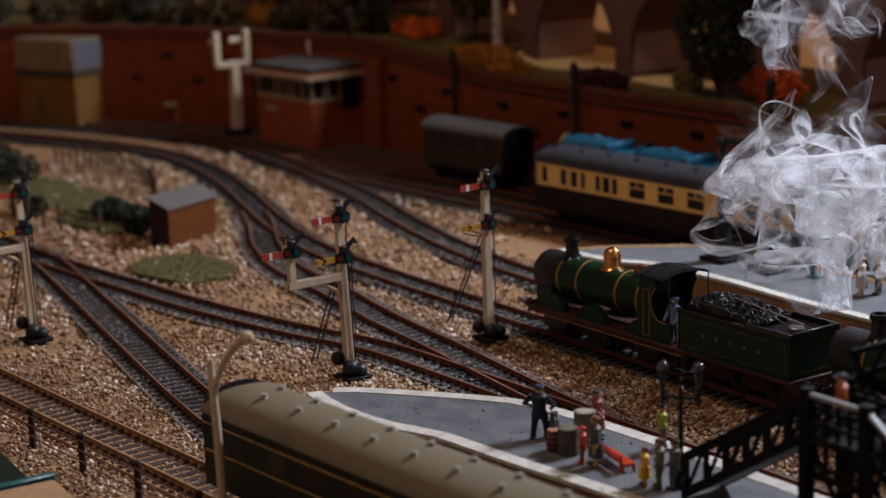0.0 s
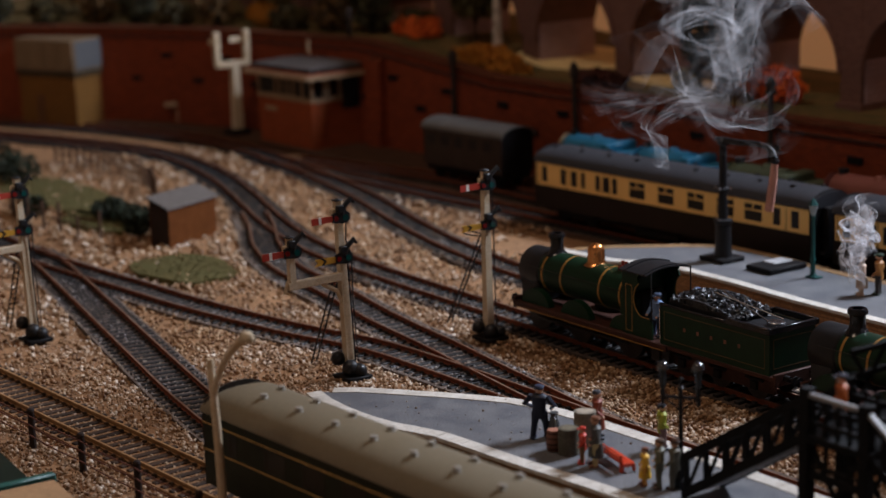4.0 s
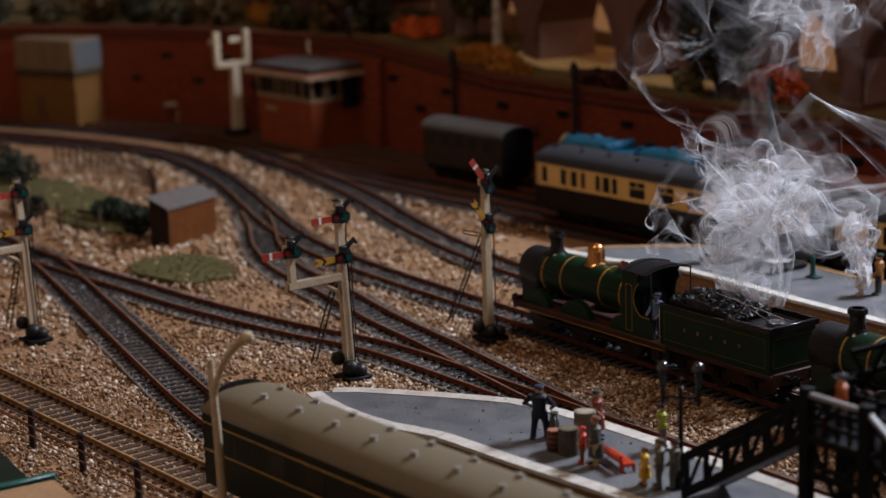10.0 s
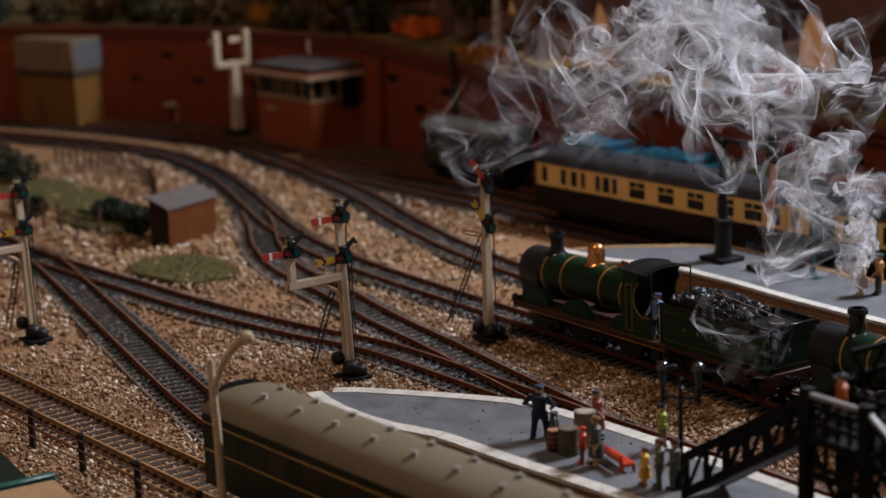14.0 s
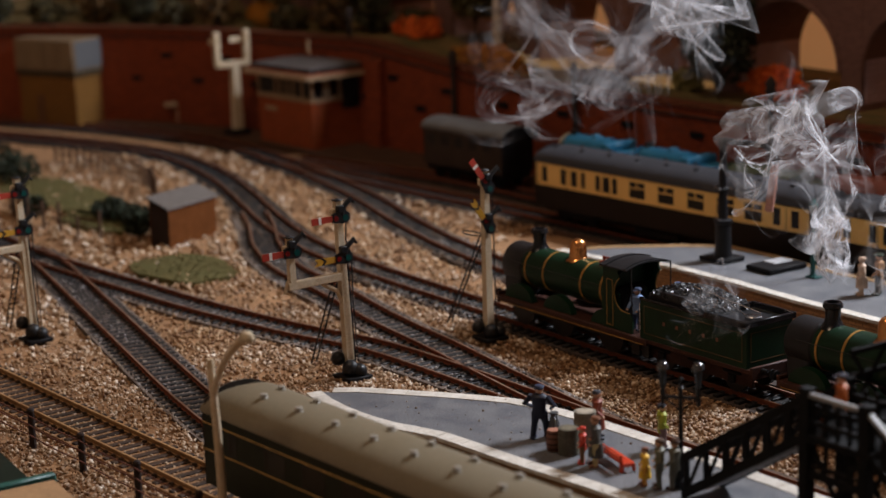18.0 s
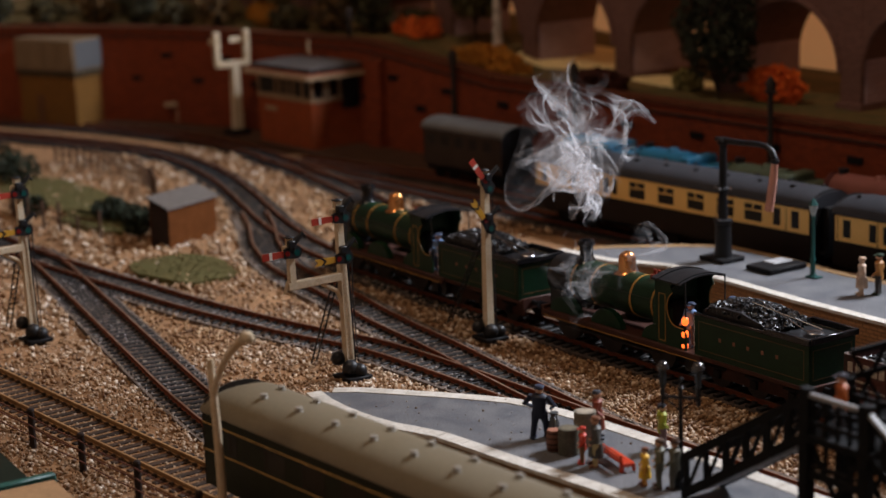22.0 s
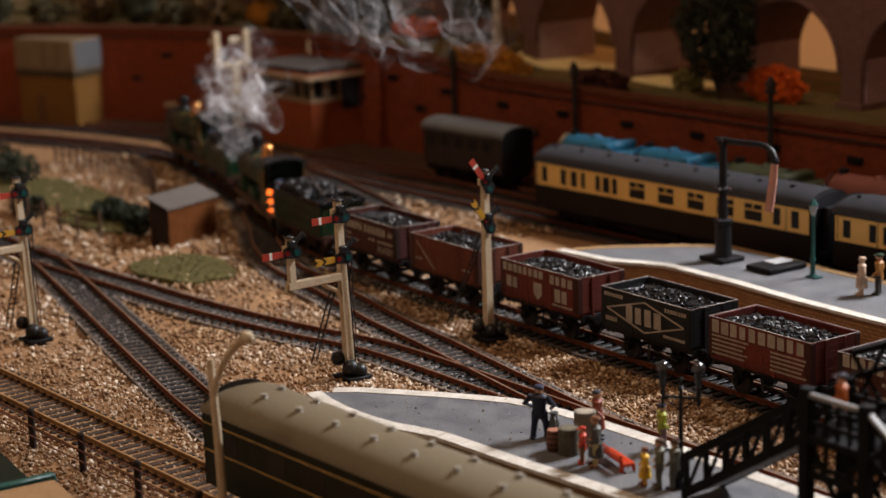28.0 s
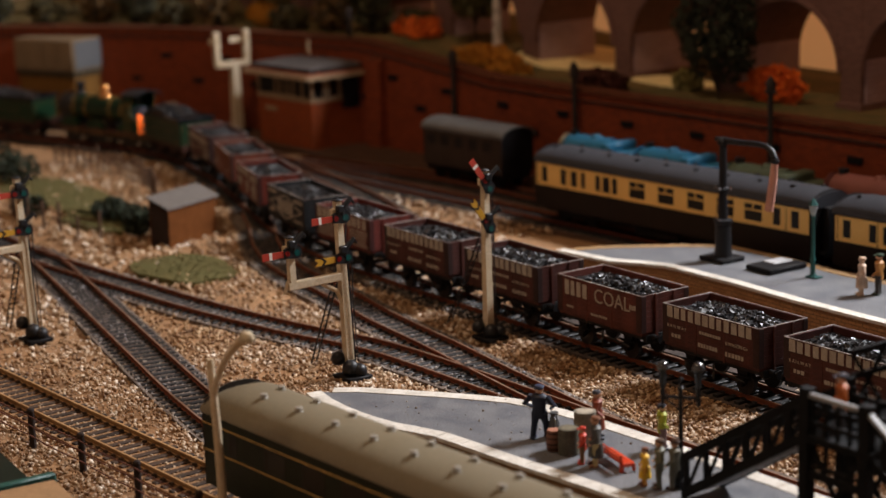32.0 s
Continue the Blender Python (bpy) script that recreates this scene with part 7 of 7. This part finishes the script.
def room():
    """An unseen room added round the layout; its pale walls bounce fill light."""
    wl = mat("bounce_wall_paint", (0.68, 0.54, 0.42), 0.9, vary=0.1, grain=20, blotch=300)
    fl = mat("room_floor_carpet", (0.20, 0.14, 0.10), 0.95, vary=0.2, grain=4, blotch=100)
    x0, x1, y0, y1, z0, z1 = -2600, 2200, -2300, 2300, -950, 2250
    thing("floor", Mesh().box(x0, y0, z0 - 60, x1, y1, z0), fl, "dark carpeted floor of the room", "floor", kind="structure")
    thing("ceiling", Mesh().box(x0, y0, z1, x1, y1, z1 + 60), wl, "plain ceiling of the room", "ceiling", kind="structure")
    thing("wall_south", Mesh().box(x0, y0 - 80, z0, x1, y0, z1), wl, "plain room wall", "wall", kind="structure")
    thing("wall_west", Mesh().box(x0 - 80, y0, z0, x0, y1, z1), wl, "plain room wall", "wall", kind="structure")
    thing("wall_east", Mesh().box(x1, y0, z0, x1 + 80, y1, z1), wl, "plain room wall", "wall", kind="structure")
    # this high opening is added to let in the ambient fill
    wn = root("wall_north", label="plain unseen room wall with an added high opening for light", category="wall", kind="structure")
    for a, b, c, d in ((x0, z0, -450, z1), (650, z0, x1, z1), (-450, z0, 650, 1520), (-450, 2160, 650, z1)):
        part("wall_piece", Mesh().box(a, y1, b, c, y1 + 80, d), wl, wn)
# ---------------------------------------------------------------- smoke, in rigid wisps that drift
def smoke_mat(name, dense, seed):
    """Thin lit smoke: its cover breaks up into filaments along the flow (UV) and fades at the sheet's borders."""
    m = bpy.data.materials.new(name)
    m.use_nodes = True
    n, l = m.node_tree.nodes, m.node_tree.links
    for x in list(n):
        n.remove(x)
    out, mix, tr = n.new("ShaderNodeOutputMaterial"), n.new("ShaderNodeMixShader"), n.new("ShaderNodeBsdfTransparent")
    both, df, tl = n.new("ShaderNodeMixShader"), n.new("ShaderNodeBsdfDiffuse"), n.new("ShaderNodeBsdfTranslucent")
    df.inputs[0].default_value = tl.inputs[0].default_value = (0.93, 0.93, 0.96, 1)
    both.inputs[0].default_value = 0.5
    l.new(df.outputs[0], both.inputs[1]), l.new(tl.outputs[0], both.inputs[2])
    uv = n.new("ShaderNodeUVMap")
    sep = n.new("ShaderNodeSeparateXYZ")
    l.new(uv.outputs[0], sep.inputs[0])

    def math_(op, a, b=None):
        x = n.new("ShaderNodeMath")
        x.operation = op
        for i, v in enumerate((a, b)):
            if v is None:
                continue
            if isinstance(v, (int, float)):
                x.inputs[i].default_value = v
            else:
                l.new(v, x.inputs[i])
        return x.outputs[0]

    def noi(su, sv, detail, off):
        mp = n.new("ShaderNodeMapping")
        mp.inputs["Scale"].default_value = (su, sv, 1)
        mp.inputs["Location"].default_value = (seed * 3.1 + off, seed * 1.7, 0)
        l.new(uv.outputs[0], mp.inputs[0])
        x = n.new("ShaderNodeTexNoise")
        x.inputs["Scale"].default_value, x.inputs["Detail"].default_value, x.inputs["Distortion"].default_value = 1.0, detail, 0.6
        l.new(mp.outputs[0], x.inputs["Vector"])
        return x.outputs["Fac"]

    def steep(v, lo, hi):
        x = n.new("ShaderNodeMapRange")
        x.interpolation_type = "SMOOTHSTEP"
        x.inputs["From Min"].default_value, x.inputs["From Max"].default_value = lo, hi
        l.new(v, x.inputs["Value"])
        return x.outputs[0]

    thread = steep(noi(4.5, 30.0, 6, 0), 0.40, 0.60)
    broad = steep(noi(5.0, 3.5, 4, 9), *((0.38, 0.62) if dense > 0.9 else (0.44, 0.66)))
    u, v = sep.outputs[0], sep.outputs[1]
    ends = math_("MULTIPLY", steep(u, 0.0, 0.25), math_("SUBTRACT", 1.0, steep(u, 0.5, 1.0)))
    sides = math_("MULTIPLY", steep(v, 0.0, 0.45), math_("SUBTRACT", 1.0, steep(v, 0.55, 1.0)))
    body = math_("MULTIPLY", broad, math_("ADD", math_("MULTIPLY", thread, 0.80), 0.20))
    fac = math_("MULTIPLY", math_("MULTIPLY", body, math_("MULTIPLY", ends, sides)), dense)
    l.new(fac, mix.inputs[0])
    l.new(tr.outputs[0], mix.inputs[1]), l.new(both.outputs[0], mix.inputs[2])
    l.new(mix.outputs[0], out.inputs[0])
    return m


def curl(p, e=0.05):
    """A swirling, source-free flow: the curl of a noise field."""
    N = noise.noise_vector
    dx = (N(p + Vector((e, 0, 0))) - N(p - Vector((e, 0, 0)))) / (2 * e)
    dy = (N(p + Vector((0, e, 0))) - N(p - Vector((0, e, 0)))) / (2 * e)
    dz = (N(p + Vector((0, 0, e))) - N(p - Vector((0, 0, e)))) / (2 * e)
    return Vector((dy.z - dz.y, dz.x - dx.z, dx.y - dy.x))


def smoke_sheet(rs, half, tall, swirl, rise):
    """A folded veil: a short line of seeds carried through a turbulent flow, kept inside a billow half wide and tall high."""
    m = Mesh()
    nv, nu = 15, 84
    a = rs.uniform(0, 6.28)
    q = math.sqrt(rs.random()) * 0.8
    c = Vector((math.cos(a) * q * half, math.sin(a) * q * half * 0.7, rs.uniform(-0.55, 0.3) * tall))
    o = Vector((rs.uniform(0, 60), rs.uniform(0, 60), rs.uniform(0, 60)))
    d = Vector((rs.uniform(-1, 1), rs.uniform(-1, 1), rs.uniform(-0.3, 0.3))).normalized() * half * rs.uniform(0.5, 0.9)
    cur = [c + d * (k / (nv - 1) - 0.5) for k in range(nv)]
    step = rs.uniform(1.3, 2.2) * tall / nu
    vs, uv = [], []
    big, small = 1.25 / half, 2.3 / half
    for i in range(nu + 1):
        for k, p in enumerate(cur):
            vs.append(tuple(p))
            uv.append((i / nu, k / (nv - 1)))
            vel = Vector((0, 0, rise)) + curl(p * big + o) * swirl + curl(p * small + o * 2) * swirl * 0.48
            e = Vector((p.x / half, p.y / half, p.z / tall))
            if e.length > 0.75:
                vel -= Vector((e.x, e.y, e.z * 0.6)) * (e.length - 0.75) * 4.0
            cur[k] = p + vel.normalized() * step
    fs = [(i * nv + k, i * nv + k + 1, (i + 1) * nv + k + 1, (i + 1) * nv + k) for i in range(nu) for k in range(nv - 1)]
    m.add(vs, fs)
    me = m.data("wisp", [])
    me.polygons.foreach_set("use_smooth", [True] * len(me.polygons))
    layer = me.uv_layers.new(name="UVMap")
    idx = np.empty(len(me.loops), int)
    me.loops.foreach_get("vertex_index", idx)
    layer.data.foreach_set("uv", np.array(uv)[idx].ravel())
    return me


def smoke(label, half, tall, swirl, rise, sheets, dense, seed):
    rs = random.Random(seed)
    s = root("smoke_plume", label=label, category="smoke", group="drifting smoke", kind="")
    for k in range(sheets):
        me = smoke_sheet(rs, half, tall, swirl, rise)
        me.materials.append(SMOKE[dense][k % len(SMOKE[dense])])
        part("wisp", me, None, s)
    return s


scene.cycles.transparent_max_bounces = 48
SMOKE = {d: [smoke_mat("thin_smoke", d, k) for k in range(4)] for d in (0.95, 0.75, 0.45, 0.22)}
PLUMES = []


def chimney(t):
    p = on_line(dome_at(t) + 184)
    return Vector((p.x, p.y, 53))


WAY_A = [(0, 96, 45, 92), (0.5, 86, 45, 92), (1, 74, 45, 97), (1.5, 61, 45, 114), (2, 53, 45, 137), (2.5, 38, 45, 150), (3, 20, 45, 172), (3.7, -1, 45, 225), (5, 114, 45, 268), (7, 225, 45, 236), (8.3, 238, 45, 131), (12, 246, 45, 88), (32, 261, 45, 74)]
WAY_B = [(0, 228, 30, 95), (4, 217, 30, 86), (4.8, 166, 30, 80), (5.5, 125, 30, 78), (6, 118, 30, 77), (7, 112, 30, 74), (8, 105, 30, 76), (9, 96, 30, 69), (10, 92, 30, 77), (11, 68, 30, 87), (12, 48, 30, 96), (13, 23, 30, 122), (14, -38, 30, 142), (14.8, -42, 30, 175), (15.8, -41, 30, 248), (21, -45, 30, 271), (32, -44, 30, 319)]
WAY_C = [(0, 255, 50, 120), (7.5, 227, 50, 109), (8.4, 161, 50, 100), (9, 85, 50, 90), (10, 66, 50, 81), (11, 48, 50, 87), (12, 31, 50, 109), (13, 47, 50, 131), (14, 59, 50, 143), (14.8, 51, 50, 173), (15.8, 47, 50, 250), (21, 35, 50, 269), (32, 35, 50, 314)]
WAY_D = [(0, 258, 30, 85), (10.5, 229, 30, 88), (11.3, 173, 30, 76), (12, 146, 30, 72), (13, 129, 30, 71), (14, 107, 30, 84), (15.5, 107, 30, 79), (17, 107, 30, 79), (18, 103, 30, 103), (18.5, 97, 30, 124), (19, 83, 30, 150), (20, 68, 30, 189), (21, 68, 30, 243), (32, 67, 30, 300)]
WAY_E = [(0, 82, 60, 161), (1, 74, 60, 157), (2, 102, 60, 146), (3, 76, 60, 204), (3.7, 75, 60, 255), (4.4, 168, 60, 247), (5.2, 151, 60, 168), (6, 95, 60, 137), (7, 78, 60, 138), (8, 69, 60, 143), (9, 72, 60, 160), (10, 65, 60, 165), (11, 45, 60, 166), (12, 25, 60, 159), (13, 68, 60, 168), (14, -1, 60, 157), (15.5, -28, 60, 140), (17, -60, 60, 119), (18, -10, 60, 157), (19, 37, 60, 171), (20, 20, 60, 162), (20.6, 16, 60, 193), (21.3, 12, 60, 255), (32, 24, 60, 315)]
WAY_V = [(0, 176, 70, 214), (1, 128, 70, 182), (2, 59, 70, 147), (3, 14, 70, 137), (4.5, -12, 70, 150), (6, -34, 70, 166), (7, -51, 70, 241), (9, 34, 70, 224), (10, 51, 70, 174), (11, 27, 70, 153), (12, -7, 70, 144), (13, -77, 70, 113), (14, -128, 70, 104), (15.5, -139, 70, 103), (17, -139, 70, 110), (18, -102, 70, 130), (19, -52, 70, 189), (19.8, -51, 70, 261), (22, -294, 70, 282), (23.5, -297, 70, 250), (24, -224, 70, 213), (25, -263, 70, 173), (26.5, -180, 70, 184), (28, -310, 70, 149), (29, -341, 70, 199), (30, -362, 70, 276), (32, -357, 70, 337)]
WAY_F = [(0, 251, 20, 81), (15, 237, 20, 79), (17.5, 213, 20, 82), (18.5, 162, 20, 78), (19, 120, 20, 74), (19.5, 94, 20, 73), (20, 55, 20, 72), (21, -14, 20, 83), (22, -61, 20, 89), (23, -91, 20, 98), (24, -161, 20, 98), (25, -201, 20, 102), (26, -286, 30, 103), (27, -437, 60, 98), (28, -538, 80, 69), (29, -594, 100, 88), (30, -597, 100, 142), (31, -585, 100, 237), (32, -586, 100, 309)]
WAY_G = [(0, 270, -20, 63), (10, 242, -20, 58), (11.5, 146, -20, 53), (12.5, 120, -20, 43), (14, 113, -20, 34), (16.5, 102, -20, 39), (18, 86, -20, 47), (19.5, 110, -10, 64), (20.5, 111, 0, 73), (21.5, 60, 0, 73), (22, 10, -20, 48), (23, -77, -20, 17), (24, -47, -20, 10), (25, -4, -20, 10), (26, 9, -20, -3), (27, -235, 10, 26), (28, -473, 50, 52), (29, -648, 90, 43), (30, -749, 90, 62), (31, -745, 90, 86), (32, -756, 90, 223)]


def build_smoke():
    """Each plume with its way: rows of (seconds, x, y, z) of its middle, in mm."""
    a = smoke("thin blue-white smoke rising from the chimney", 10, 26, 0.8, 1.3, 11, 0.95, 101)
    PLUMES.append((a, [(t, *(chimney(t) + Vector((-2, 2, 19 + 2 * math.sin(t * 1.7))))) for t in [0.5 * k for k in range(57)]] + [(30, -640, 110, 120), (32, -610, 120, 230)], 33))
    b = smoke("dense pale puff of smoke over the tender", 48, 56, 1.3, 0.4, 17, 0.95, 202)
    PLUMES.append((b, WAY_A, 17))
    c = smoke("dense curling smoke by the water crane", 38, 42, 1.4, 0.4, 14, 0.75, 303)
    PLUMES.append((c, WAY_B, 19))
    d = smoke("broad dense billow of white smoke", 56, 58, 1.3, 0.3, 16, 0.75, 404)
    PLUMES.append((d, WAY_C, -14))
    e = smoke("bright curls of smoke near the second chimney", 34, 40, 1.4, 0.6, 11, 0.75, 505)
    PLUMES.append((e, WAY_D, 21))
    f = smoke("tall thin column of rising smoke", 34, 64, 1.0, 1.0, 10, 0.45, 606)
    PLUMES.append((f, WAY_E, 16))
    g = smoke("faint wide veil of smoke over the station", 85, 56, 1.2, 0.3, 11, 0.22, 707)
    PLUMES.append((g, WAY_V, -9))
    h = smoke("curl of smoke following the second engine", 34, 46, 1.4, 0.7, 11, 0.45, 808)
    PLUMES.append((h, WAY_F, 24))
    k = smoke("low faint wisps of smoke beside the engines", 28, 26, 1.3, 0.2, 7, 0.22, 909)
    PLUMES.append((k, WAY_G, 15))


def smoke_motion():
    for ob, rows, rate in PLUMES:
        keyed = []
        for r, q in zip(rows, rows[1:] + rows[-1:]):
            n = max(1, math.ceil((q[0] - r[0]) / 2.0))
            for i in range(n):
                t, x, y, z = (u + (v - u) * i / n for u, v in zip(r, q))
                keyed.append((t, pose(x * MM, y * MM, z * MM, 0, 0, rate * t)))
        walk(ob, keyed)
# ---------------------------------------------------------------- build
M["polished_black"] = mat("polished_black", (0.02, 0.022, 0.028), 0.12, vary=0.2, bump=0.02, spec=0.9, coat=0.6)
M["lamp_glass"] = mat("frosted_glass", (0.05, 0.055, 0.06), 0.15, vary=0.1, bump=0)
M["bridge"] = mat("sooty_black_iron", (0.008, 0.008, 0.009), 0.7, vary=0.3, spec=0.12)
M["tread"] = mat("worn_tread", (0.42, 0.43, 0.45), 0.5, vary=0.3, grain=1, blotch=4, tint=(0.27, 0.27, 0.28))
M["pale_rail"] = mat("pale_handrail", (0.34, 0.34, 0.35), 0.5, vary=0.3, blotch=6)
room()
build_ground()
retaining_wall()
upper_ground()
build_stock()
viaduct()
signal_box()
water_tower()
back_signal()
poles()
woods()
field()
bracket_signal(-52, -132, (0.8, -2.0), "cream bracket signal with two red arms and one yellow")
bracket_signal(-230, -226, (1.0, -2.0), "cream bracket signal with red and yellow arms")
home_signal()
platform_life()
footbridge()
front_edge()
build_train()
build_smoke()
build_tracks()
build_platform("platform_near", NEAR_A, NEAR_B, 14, "grey tarmac station platform with white edge slabs", M["edge"], M["edge"], 6.5, M["card"])
build_platform("platform_far", FAR_A, FAR_B, 14, "grey station platform with brick face and pale edge", M["edge"], M["ochre_edge"], 5.5, brick_mat("platform_brick", (0.44, 0.285, 0.155), (0.32, 0.20, 0.105), (0.17, 0.115, 0.07), 5, 2.1, 0.5))


def motions():
    train_motion()
    arm_motion()
    smoke_motion()


motions()
